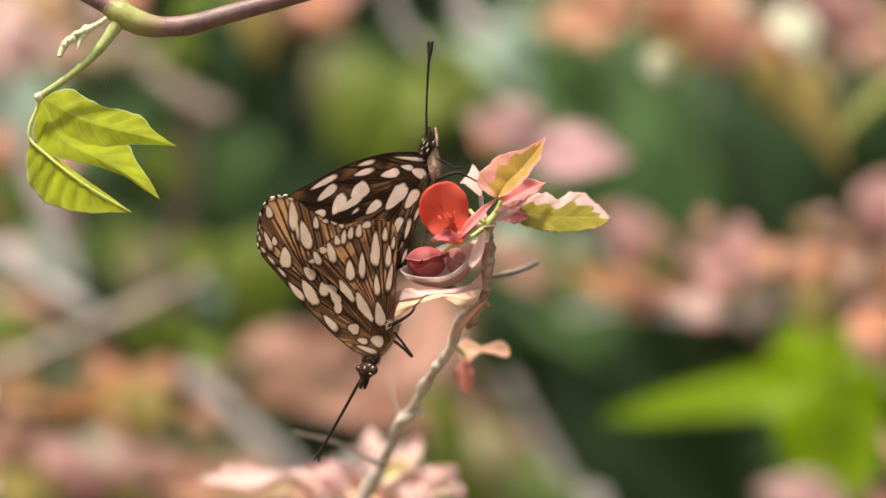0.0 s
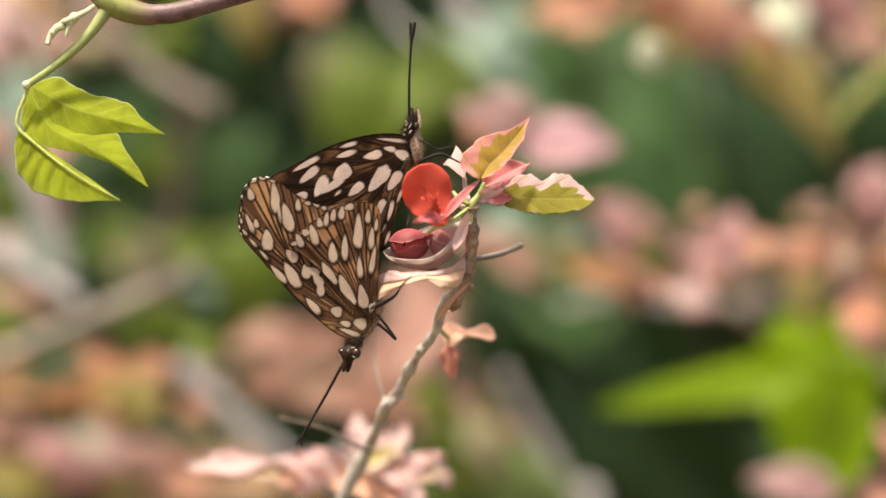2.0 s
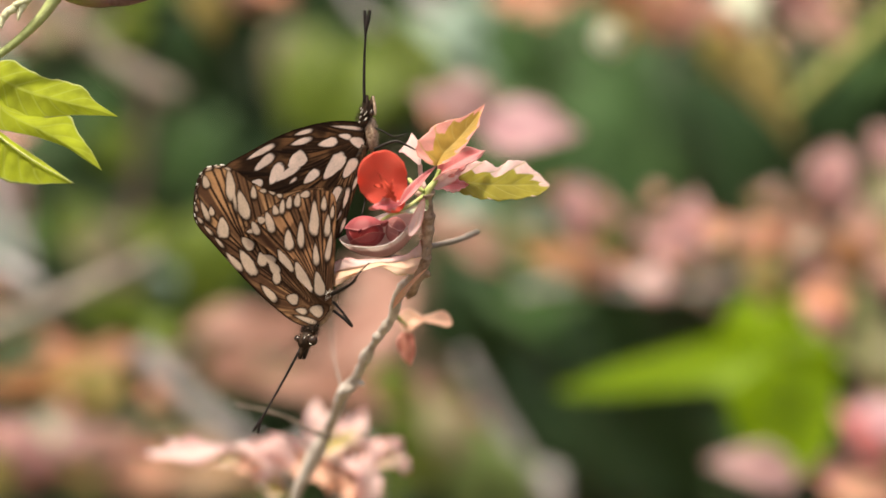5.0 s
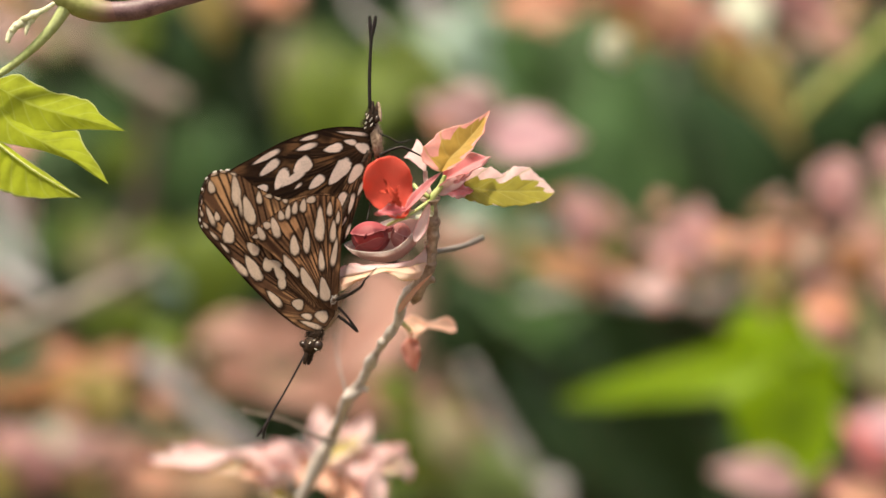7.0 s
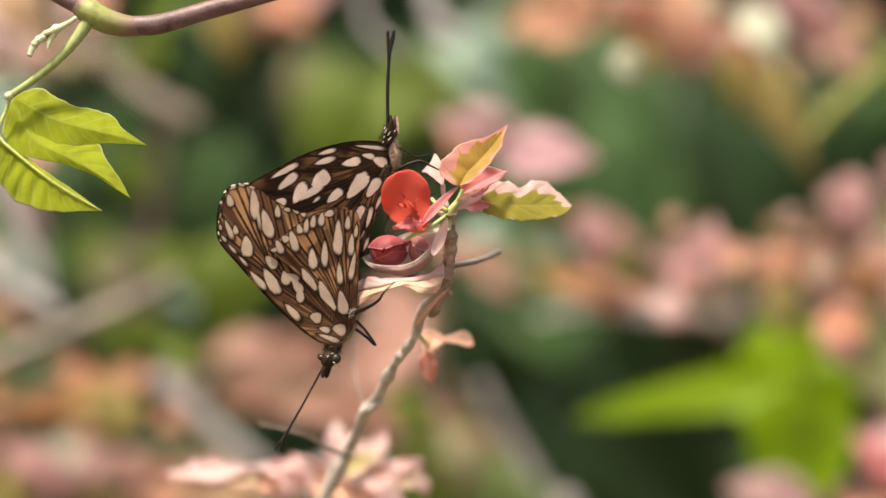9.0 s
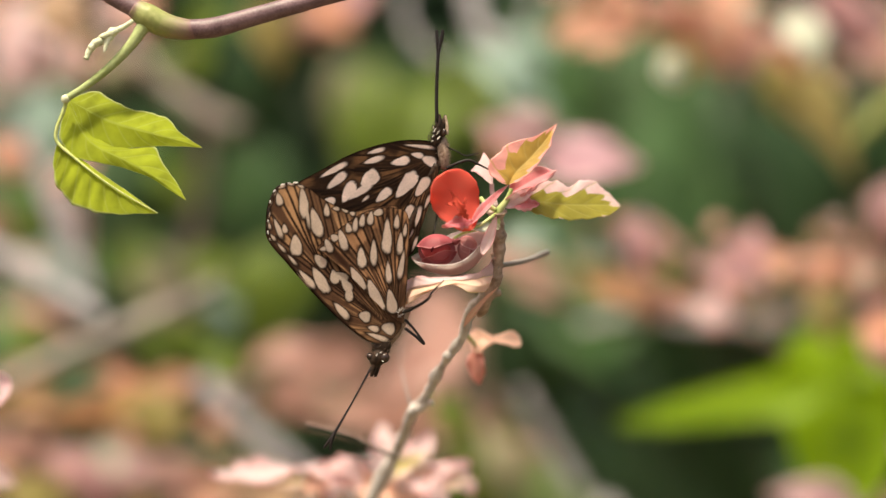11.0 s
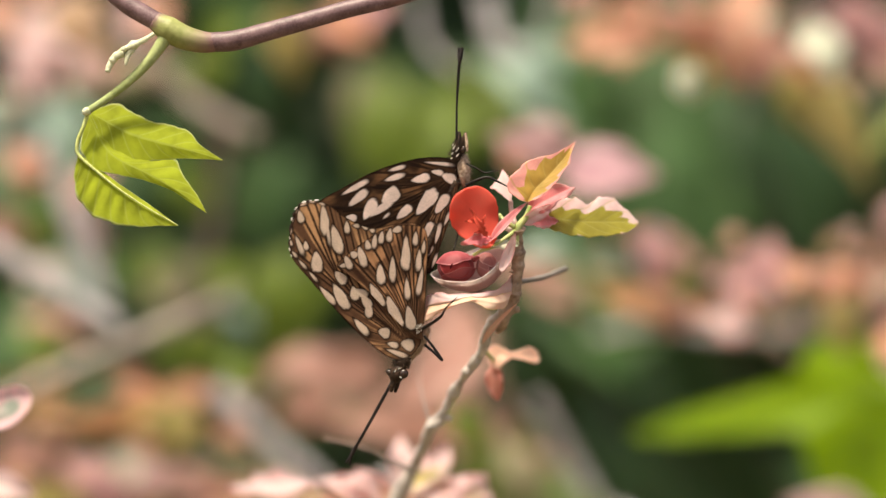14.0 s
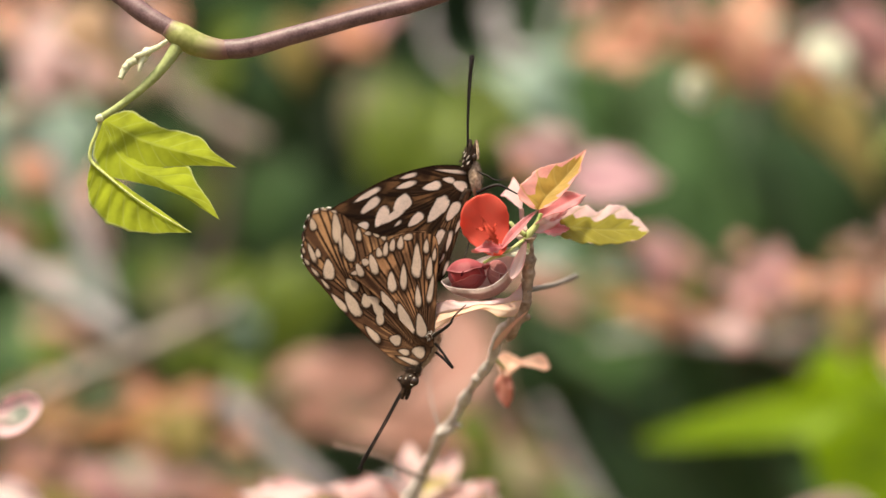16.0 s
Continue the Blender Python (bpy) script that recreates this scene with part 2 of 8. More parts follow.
# near-black crimson that paints the shade in the folds of the buds
M_CREASE_SHADE = plain_material("dark_crimson_painted_crease_shade", (0.07, 0.008, 0.012), (0.14, 0.02, 0.025), 900.0, 0.9, 0.05)
M_KHAKI = leaf_material("grey_khaki_leaf", (0.3, 0.265, 0.16), None, vein=(0.36, 0.32, 0.2), share=0.35, grain=300.0)
M_BOUGH = bark_material("mossy_dark_bark", (0.03, 0.035, 0.02), (0.1, 0.1, 0.06), scale=200.0)
M_TWIG = bark_material("grey_bark", (0.36, 0.29, 0.26), (0.72, 0.64, 0.6), scale=1100.0, relief=0.9)
M_BROWNTWIG = bark_material("brown_grey_bark", (0.22, 0.175, 0.155), (0.4, 0.33, 0.3), scale=200.0)
M_DARKTWIG = bark_material("dark_brown_bark", (0.07, 0.05, 0.04), (0.18, 0.135, 0.11), scale=200.0)
M_DRYTWIG = bark_material("dry_grey_twig", (0.11, 0.09, 0.08), (0.26, 0.215, 0.2))
M_GREYTWIG = bark_material("pale_lichen_bark", (0.32, 0.29, 0.3), (0.56, 0.52, 0.545), scale=200.0)
M_OLIVESTEM = bark_material("olive_green_stem", (0.16, 0.17, 0.04), (0.29, 0.3, 0.09), scale=200.0)
M_VINE = bark_material("purple_vine_stem", (0.095, 0.045, 0.052), (0.21, 0.12, 0.13), scale=1400.0, rough=0.5, relief=0.25)
M_VINENODE = bark_material("green_vine_node", (0.18, 0.19, 0.045), (0.34, 0.34, 0.12), scale=600.0, rough=0.5, relief=0.2, ends=(0.2, 0.1, 0.1))
M_PETIOLE = bark_material("downy_green_petiole", (0.26, 0.3, 0.1), (0.4, 0.44, 0.2), scale=900.0, rough=0.8, relief=0.5)
M_SHOOT = plain_material("pale_green_shoot", (0.34, 0.42, 0.13), (0.58, 0.6, 0.28), 500.0, 0.4, 0.4)
M_MIDRIB = plain_material("pale_lime_midrib", (0.4, 0.44, 0.12), (0.58, 0.6, 0.26), 1500.0, 0.7, 0.2)
M_TENDRIL = plain_material("creamy_bud_down", (0.5, 0.5, 0.3), (0.74, 0.72, 0.54), 1500.0, 0.8, 0.2)
M_BUD = leaf_material("crimson_bud", (0.44, 0.1, 0.12), (0.56, 0.2, 0.22), rim=0.97, ragged=0.03, vein=(0.5, 0.15, 0.17), share=0.42, rough=0.5, veins=4, mottle=0.8)
M_BUD_DEEP = leaf_material("deep_red_bract", (0.4, 0.045, 0.05), (0.5, 0.09, 0.1), rim=0.96, ragged=0.05, vein=(0.46, 0.08, 0.08), share=0.4, rough=0.5, veins=4, mottle=0.7)
M_BUD_PALE = leaf_material("rosy_bract", (0.58, 0.22, 0.22), (0.7, 0.4, 0.4), rim=0.93, ragged=0.06, mottle=0.5, vein=(0.65, 0.3, 0.3), share=0.35, rough=0.5, veins=4)
M_BUD2 = leaf_material("mauve_bud", (0.4, 0.13, 0.13), (0.6, 0.3, 0.3), rim=0.8, vein=(0.55, 0.25, 0.22), share=0.25, rough=0.4, veins=4)
M_BODY = plain_material("dark_chitin", (0.011, 0.006, 0.004), (0.055, 0.028, 0.016), 1800.0, 0.6, 0.2)
M_FUR = plain_material("buff_body_hair", (0.24, 0.15, 0.105), (0.56, 0.41, 0.32), 1600.0, 0.85, 0.2, 0.8)
M_WHITEHAIR = plain_material("white_hair_tuft", (0.6, 0.52, 0.46), (0.78, 0.72, 0.68), 2000.0, 0.85, 0.2)
M_EYE = plain_material("compound_eye", (0.016, 0.008, 0.006), (0.05, 0.024, 0.016), 6000.0, 0.25, 0.5, 0.1)
M_LEG = plain_material("black_leg", (0.008, 0.005, 0.005), (0.022, 0.014, 0.012), 2000.0, 0.5, 0.25)
M_SOIL = soil_material()

# ---- building helpers ----
ORIGIN = {}


def thing(name, place, label, category, group=""):
    ob = new(name)
    ob.empty_display_size = 0.02
    ob.location = place
    ORIGIN[ob] = np.array(place, float)
    return tagged(ob, label, category, group)


def mesh_part(name, verts, faces, material, parent, label="", blade=None, pigment=None, smooth=True):
    """One mesh under a thing or a part; verts are in the world's metres."""
    base = ORIGIN[parent]
    me = bpy.data.meshes.new(name)
    me.from_pydata((np.asarray(verts) - base).tolist(), [], faces)
    for key, values in (("blade", blade), ("pigment", pigment)):
        if values is not None:
            at = me.attributes.new(key, "FLOAT_COLOR", "POINT")
            v = np.ones((len(values), 4), np.float32)
            v[:, :3] = values
            at.data.foreach_set("color", v.ravel())
    if smooth:
        me.polygons.foreach_set("use_smooth", [True] * len(me.polygons))
    me.materials.append(material)
    me.update()
    ob = new(name, me)
    ob.parent = parent
    ORIGIN[ob] = base
    if label:
        ob["label"] = label
    return ob


def curve_through(points, steps=8):
    """A smooth line through the points (Catmull-Rom)."""
    p = np.asarray(points, float)
    if len(p) == 2:
        return p[0] + (p[1] - p[0]) * np.linspace(0, 1, steps + 1)[:, None]
    q = np.vstack([2 * p[0] - p[1], p, 2 * p[-1] - p[-2]])
    out = []
    for i in range(1, len(q) - 2):
        a, b, c, d = q[i - 1], q[i], q[i + 1], q[i + 2]
        for t in np.arange(steps) / steps:
            out.append(0.5 * (2 * b + (c - a) * t + (2 * a - 5 * b + 4 * c - d) * t ** 2 + (3 * b - a - 3 * c + d) * t ** 3))
    out.append(p[-1])
    return np.array(out)


def grid_faces(rows, cols, wrap=False):
    faces = []
    for i in range(rows - 1):
        for j in range(cols if wrap else cols - 1):
            k = (j + 1) % cols
            faces.append((i * cols + j, i * cols + k, (i + 1) * cols + k, (i + 1) * cols + j))
    return faces


def tube(points, radii, sides=10, steps=8, knots=0.0, seed=1):
    """A tapered round stem along the points, with capped ends and uneven girth."""
    line = curve_through(points, steps)
    rad = np.interp(np.linspace(0, 1, len(line)), np.linspace(0, 1, len(radii)), radii)
    rng = np.random.RandomState(seed)
    if knots:
        bumps = rng.rand(len(line)) ** 4
        reach = max(2, steps // 3)
        kernel = np.hanning(2 * reach + 3)[1:-1]
        bumps = np.convolve(np.pad(bumps, reach, mode="edge"), kernel / kernel.sum(), "valid") * 1.6
        rad = rad * (1 + knots * (bumps * 2 - 0.3))
    tang = np.gradient(line, axis=0)
    tang /= np.linalg.norm(tang, axis=1)[:, None] + 1e-12
    ref = np.array([0.0, 1.0, 0.0]) if abs(tang[:, 1]).mean() < 0.8 else np.array([1.0, 0, 0])
    verts = []
    for c, t, r in zip(line, tang, rad):
        u = np.cross(t, ref)
        u /= np.linalg.norm(u) + 1e-12
        w = np.cross(t, u)
        for k in range(sides):
            a = 2 * math.pi * k / sides
            verts.append(c + r * (math.cos(a) * u + math.sin(a) * w) * (1 + knots * 0.25 * (rng.rand() - 0.5)))
    faces = grid_faces(len(line), sides, True)
    faces += [tuple(range(sides - 1, -1, -1)), tuple(range((len(line) - 1) * sides, len(line) * sides))]
    return verts, faces


def stem(name, points, radii, material, parent, label="", **kw):
    v, f = tube(points, radii, **kw)
    girth = kw.get("sides", 10)
    count = len(v) // girth
    blade = [(i / (count - 1), k / girth, 0.0) for i in range(count) for k in range(girth)]
    return mesh_part(name, v, f, material, parent, label, blade=blade)


def blob(name, centre, radii, material, parent, label="", tilt=0.0, rings=14, sides=18, fuzz=0.0, seed=3, taper=0.0):
    """A rounded body, longest along its own x, turned by tilt degrees in the upright plane."""
    rng = np.random.RandomState(seed)
    verts, blade = [], []
    ca, sa = math.cos(radians(tilt)), math.sin(radians(tilt))
    for i in range(rings + 1):
        th = math.pi * i / rings
        for j in range(sides):
            ph = 2 * math.pi * j / sides
            r = 1 + fuzz * (rng.rand() - 0.5)
            x = math.cos(th) * r
            g = math.sin(th) * r * (1 + taper * x)
            x, y, z = radii[0] * x, radii[1] * g * math.cos(ph), radii[2] * g * math.sin(ph)
            verts.append((centre[0] + x * ca - z * sa, centre[1] + y, centre[2] + x * sa + z * ca))
            blade.append((i / rings, j / sides, abs(math.cos(th))))
    return mesh_part(name, verts, grid_faces(rings + 1, sides, True), material, parent, label, blade=blade)


def hair(name, anchors, ways, length, material, parent, label="", seed=5, width=0.00006):
    """Short tapering hairs standing out from a body."""
    rng = np.random.RandomState(seed)
    verts, faces = [], []
    for a, w in zip(anchors, ways):
        w = np.asarray(w) + rng.normal(0, 0.35, 3)
        w /= np.linalg.norm(w)
        u = np.cross(w, (0.3, 1, 0.2))
        u *= width / (np.linalg.norm(u) + 1e-9)
        k = len(verts)
        tip = np.asarray(a) + w * length * (0.5 + rng.rand())
        v = np.cross(w, u)
        verts += [np.asarray(a) + u, np.asarray(a) - u * 0.5 + v * 0.9, np.asarray(a) - u * 0.5 - v * 0.9, tip]
        faces += [(k, k + 1, k + 3), (k + 1, k + 2, k + 3), (k + 2, k, k + 3)]
    return mesh_part(name, verts, faces, material, parent, label)


def leaf_shape(base, tip, width, face=(0, -1, 0.15), fold=0.25, bend=0.1, wave=0.05, teeth=0.0, fat=0.42, blunt=0.0, rows=26, cols=17, seed=1, curl=0.0, thick=0.00018, sway=0.0, drip=0.0, drip_at=0.5, lop=0.0):
    """A leaf blade from base to tip: folded along its midrib, bent, waved at the margin, with a thin edge."""
    base, tip = np.asarray(base, float), np.asarray(tip, float)
    along = tip - base
    size = np.linalg.norm(along)
    d = along / size
    n = np.asarray(face, float)
    n = n - d * n.dot(d)
    n /= np.linalg.norm(n) + 1e-12
    side = np.cross(d, n)
    rng = np.random.RandomState(seed)
    p1, p2 = rng.rand(2) * 6.28
    power = math.log(0.5) / math.log(fat)
    top, under, blade = [], [], []
    for i in range(rows):
        s = i / (rows - 1)
        prof = math.sin(math.pi * s ** power) ** (0.85 - 0.45 * blunt)
        if not blunt:
            prof *= 1 - 0.25 * s
        if drip:
            prof *= 1 - drip * min(max((s - drip_at) / (0.85 - drip_at), 0.0), 1.0) ** 1.5 * (1 - 0.6 * max(s - 0.85, 0) / 0.15)
        w = width * 0.5 * max(prof, 0.015)
        if teeth:
            w *= 1 + teeth * (abs(math.sin(s * 17 + p1)) - 0.5) + teeth * 0.5 * math.sin(s * 41 + p2)
        mid = base + along * s + n * bend * size * math.sin(math.pi * s) + side * sway * size * math.sin(math.pi * s)
        for j in range(cols):
            v = 2 * j / (cols - 1) - 1
            a = abs(v)
            lift = fold * w * a + wave * width * a * a * math.sin(s * 11 + p1 + (1.7 if v > 0 else 0)) - curl * w * a * a
            reach = w * v * (1 - 0.25 * abs(curl) * a) * (1 + lop * (1 if v > 0 else -1))
            top.append(mid + side * reach + n * lift)
            under.append(mid + side * reach + n * (lift - thick))
            blade.append((s, v * 0.5 + 0.5, max(a, 2.2 * s - 1.25)))
    k = rows * cols
    f = grid_faces(rows, cols)
    faces = f + [tuple(k + q for q in reversed(x)) for x in f]
    rim = [j for j in range(cols)] + [i * cols + cols - 1 for i in range(1, rows)] + [(rows - 1) * cols + j for j in range(cols - 2, -1, -1)] + [i * cols for i in range(rows - 2, 0, -1)]
    for a, b in zip(rim, rim[1:] + rim[:1]):
        faces.append((b, a, k + a, k + b))
    return top + under, faces, blade + blade


def leaf(parent, material, base, tip, width, label="", name="leaf", **kw):
    v, f, b = leaf_shape(base, tip, width, **kw)
    return mesh_part(name, v, f, material, parent, label, blade=b)


def palmate_leaf(parent, material, centre, lobes, label="", name="leaf", face=(0, -1, 0.4), rings=14, sides=150, seed=1):
    """One lobed leaf: each lobe is an angle in degrees, a length, a half width at the heart and its fullness."""
    n = np.asarray(face, float) / np.linalg.norm(face)
    u = np.cross((0, 0, 1.0), n) * -1
    u /= np.linalg.norm(u)
    w = np.cross(u, n) * -1
    if w[2] < 0:
        w = -w
    if u[0] < 0:
        u = -u
    reach = []
    for k in range(sides):
        a = 2 * math.pi * k / sides
        best = 0.0
        for deg, length, half, full in lobes:
            d = a - radians(deg)
            if math.cos(d) > 0:
                best = max(best, 1 / ((math.cos(d) / length) ** full + (abs(math.sin(d)) / half) ** full) ** (1 / full))
        reach.append(best)
    reach = np.convolve(np.r_[reach[-2:], reach, reach[:2]], np.ones(5) / 5, "valid") * 0.5 + np.array(reach) * 0.5
    top, under, blade = [], [], []
    for i in range(rings):
        s = i / (rings - 1)
        for k in range(sides):
            a = 2 * math.pi * k / sides
            r = reach[k] * max(s, 0.003)
            lift = 0.0015 * math.sin(5 * a + seed) * s - 0.12 * r * r / max(reach)
            p = np.asarray(centre, float) + u * r * math.cos(a) + w * r * math.sin(a) + n * lift
            top.append(p)
            under.append(p - n * 0.0003)
            blade.append((s, 0.5 + 0.25 * math.sin(5 * a), s))
    f = grid_faces(rings, sides, True)
    k = len(top)
    faces = f + [tuple(k + q for q in reversed(x)) for x in f]
    last = (rings - 1) * sides
    faces += [(last + (j + 1) % sides, last + j, k + last + j, k + last + (j + 1) % sides) for j in range(sides)]
    return mesh_part(name, top + under, faces, material, parent, label, blade=blade + blade)


def bowl(name, parent, material, centre, along, up, length, depth, breadth, label="", rings=18, sides=56, lip=0.08, point=0.0, thick=0.00022, seed=1, far=1.0):
    """A leaf curled into a boat: an open shell, its mouth facing up, drawn out to a point at both ends."""
    a = np.asarray(along, float)
    a = a / np.linalg.norm(a)
    n = np.asarray(up, float)
    n = n - a * n.dot(a)
    n /= np.linalg.norm(n)
    b = np.cross(n, a)
    rng = np.random.RandomState(seed)
    p1 = rng.rand() * 6.28
    inner, outer, blade = [], [], []
    for i in range(rings):
        s = i / (rings - 1)
        phi = max(s, 0.01) * math.pi * 0.5
        for k in range(sides):
            t = 2 * math.pi * k / sides
            rim = lip * s * s * (math.sin(3 * t + p1) + 0.5 * math.sin(5 * t))
            pull = 1 + point * abs(math.cos(t)) ** 5 * s
            x, y, z = math.cos(t) * math.sin(phi) * pull, math.sin(t) * math.sin(phi) * (far if math.sin(t) > 0 else 1.0), -math.cos(phi) + rim + 0.25 * point * abs(math.cos(t)) ** 5 * s
            p = np.asarray(centre, float) + a * x * length + b * y * breadth + n * z * depth
            q = np.asarray(centre, float) + a * x * (length - thick) + b * y * (breadth - thick) + n * (z * depth + thick * (1 - s))
            outer.append(p)
            inner.append(q)
            blade.append((k / sides, 0.25 + 0.5 * abs(math.sin(t)), s))
    f = grid_faces(rings, sides, True)
    k = len(outer)
    faces = f + [tuple(k + q for q in reversed(x)) for x in f]
    last = (rings - 1) * sides
    faces += [(last + (j + 1) % sides, last + j, k + last + j, k + last + (j + 1) % sides) for j in range(sides)]
    return mesh_part(name, outer + inner, faces, material, parent, label, blade=blade + blade)


def along_line(points, count):
    """The smooth line through the points, at even steps of its length."""
    p = curve_through(points, 10)
    d = np.r_[0, np.cumsum(np.linalg.norm(np.diff(p, axis=0), axis=1))]
    at = np.linspace(0, d[-1], count)
    return np.stack([np.interp(at, d, p[:, k]) for k in range(3)], 1)


def ruled_leaf(parent, material, one, rib, other, label="", name="leaf", rows=56, cols=29, cup=0.12, pleat=0.0, pleats=7, frill=0.0, thick=0.0002, seed=1, back=0.0, pivot=None):
    """An uneven blade spread from its midrib to two margins, puckered between the side veins."""
    a, r, b = (along_line(q, rows) for q in (one, rib, other))
    mid = r[:, 2].mean() if pivot is None else pivot
    for q in (a, r, b):
        q[:, 1] += back * (q[:, 2] - mid)
    rng = np.random.RandomState(seed)
    p1, p2 = rng.rand(2) * 6.28
    top, under, blade = [], [], []
    for i in range(rows):
        s = i / (rows - 1)
        for j in range(cols):
            v = 2 * j / (cols - 1) - 1
            m = abs(v)
            edge = a[i] if v < 0 else b[i]
            w = np.linalg.norm(edge - r[i])
            p = r[i] + (edge - r[i]) * m * (1 + frill * m ** 4 * math.sin(s * 37 + p1 + v) + 0.5 * frill * m ** 4 * math.sin(s * 83 + p2))
            swell = abs(math.sin(math.pi * (pleats * s - 1.1 * m) + (0.6 if v > 0 else 0))) - 0.5
            lift = cup * w * (m - m * m * 0.6) + pleat * w * swell * min(4 * m * (1 - 0.75 * m), 1.0) + frill * w * 0.6 * m * m * math.sin(s * 23 + p2)
            top.append(p + np.array([0, -lift, 0]))
            under.append(p + np.array([0, thick - lift, 0]))
            blade.append((s, v * 0.5 + 0.5, max(m, 2.2 * s - 1.25)))
    k = rows * cols
    f = grid_faces(rows, cols)
    faces = f + [tuple(k + q for q in reversed(x)) for x in f]
    rim = [j for j in range(cols)] + [i * cols + cols - 1 for i in range(1, rows)] + [(rows - 1) * cols + j for j in range(cols - 2, -1, -1)] + [i * cols for i in range(rows - 2, 0, -1)]
    for x, y in zip(rim, rim[1:] + rim[:1]):
        faces.append((y, x, k + x, k + y))
    return mesh_part(name, top + under, faces, material, parent, label, blade=blade + blade)


def cap(name, parent, material, centre, radii, axis, spread, grow, label="", rings=12, sides=48, ruffle=0.06, seed=1):
    """A bract that hugs a round bud: a thin curved scale about the axis, with a raised margin."""
    axis = np.asarray(axis, float) / np.linalg.norm(axis)
    u = np.cross(axis, (0.2, 0.3, 1.0))
    u /= np.linalg.norm(u)
    w = np.cross(axis, u)
    p1 = np.random.RandomState(seed).rand() * 6.28
    outer, inner, blade = [], [], []
    for i in range(rings):
        s = i / (rings - 1)
        for k in range(sides):
            t = 2 * math.pi * k / sides
            phi = radians(spread) * max(s, 0.01) * (1 + ruffle * s * (math.sin(2 * t + p1) + 0.5 * math.sin(5 * t + p1)))
            d = math.cos(phi) * axis + math.sin(phi) * (math.cos(t) * u + math.sin(t) * w)
            out = grow + 0.05 * s ** 6
            outer.append(np.asarray(centre) + d * np.asarray(radii) * out)
            inner.append(np.asarray(centre) + d * np.asarray(radii) * (out - 0.045))
            blade.append((k / sides, 0.3, s))
    f = grid_faces(rings, sides, True)
    k = len(outer)
    faces = f + [tuple(k + q for q in reversed(x)) for x in f]
    last = (rings - 1) * sides
    faces += [(last + (j + 1) % sides, last + j, k + last + j, k + last + (j + 1) % sides) for j in range(sides)]
    return mesh_part(name, outer + inner, faces, material, parent, label, blade=blade + blade)


LEAF_BASES = {}


def branches(parent, foot, back, spacing, girth, material):
    """Boughs from the foot of a shrub to hubs behind its leaves, and a thin twig from each hub to each leaf."""
    hubs = {}
    for p in LEAF_BASES[parent]:
        hubs.setdefault((round(p[0] / spacing), round(p[2] / spacing)), []).append(p)
    foot = np.array(foot, float)
    for k, (cell, group) in enumerate(sorted(hubs.items())):
        rng = np.random.RandomState(200 + k)
        hub = np.mean(group, axis=0) + np.array([rng.normal(0, 0.006), back + rng.rand() * 0.05, -0.02])
        low = foot + np.array([rng.normal(0, 0.012), rng.normal(0, 0.012), 0.25 * hub[2]])
        high = (low + hub) / 2 + np.array([rng.normal(0, 0.02), 0.05, 0.04])
        stem("bough", [foot - np.array([0, 0, 0.02]), low, high, hub], [girth * 2.2, girth * 1.7, girth, girth * 0.5], material, parent, sides=7, steps=6, knots=0.2, seed=k)
        for p in group:
            mid = (hub + p) / 2 + np.array([rng.normal(0, 0.004), 0.01, rng.normal(0, 0.004)])
            stem("twig", [hub, mid, p], [girth * 0.4, girth * 0.3, girth * 0.22], material, parent, sides=5, steps=4)


def far_leaf(parent, material, base, tip, width, label="", **kw):
    kw = {"rows": 12, "cols": 7, "thick": 0.0003, **kw}
    LEAF_BASES.setdefault(parent, []).append(np.array(base))
    return leaf(parent, material, base, tip, width, label, **kw)


# ---- ground ----
gv = [(x, y, 0.0) for y in np.linspace(-60, 200, 27) for x in np.linspace(-130, 130, 27)]
gm = bpy.data.meshes.new("ground")
gm.from_pydata(gv, [], grid_faces(27, 27))
gm.materials.append(M_SOIL)
ground = tagged(new("ground", gm), "brown soil with leaf litter under the shrubs", "ground", kind="structure")


# ---- butterflies ----
def value_noise(p, scale, seed):
    q = np.asarray(p) * scale
    i = np.floor(q).astype(int)
    f = q - i
    f = f * f * (3 - 2 * f)

    def h(a, b):
        s = np.sin(a * 127.1 + b * 311.7 + seed * 74.7) * 43758.5453
        return s - np.floor(s)
    x, y = i[:, 0], i[:, 1]
    top = h(x, y) * (1 - f[:, 0]) + h(x + 1, y) * f[:, 0]
    low = h(x, y + 1) * (1 - f[:, 0]) + h(x + 1, y + 1) * f[:, 0]
    return top * (1 - f[:, 1]) + low * f[:, 1]


def step(a, b, x):
    t = np.clip((x - a) / (b - a), 0, 1)
    return t * t * (3 - 2 * t)


def line_distance(p, line):
    best = np.full(len(p), 1e9)
    for a, b in zip(line[:-1], line[1:]):
        ab = b - a
        t = np.clip(((p - a) @ ab) / (ab @ ab + 1e-12), 0, 1)
        best = np.minimum(best, np.linalg.norm(p - a - t[:, None] * ab, axis=1))
    return best


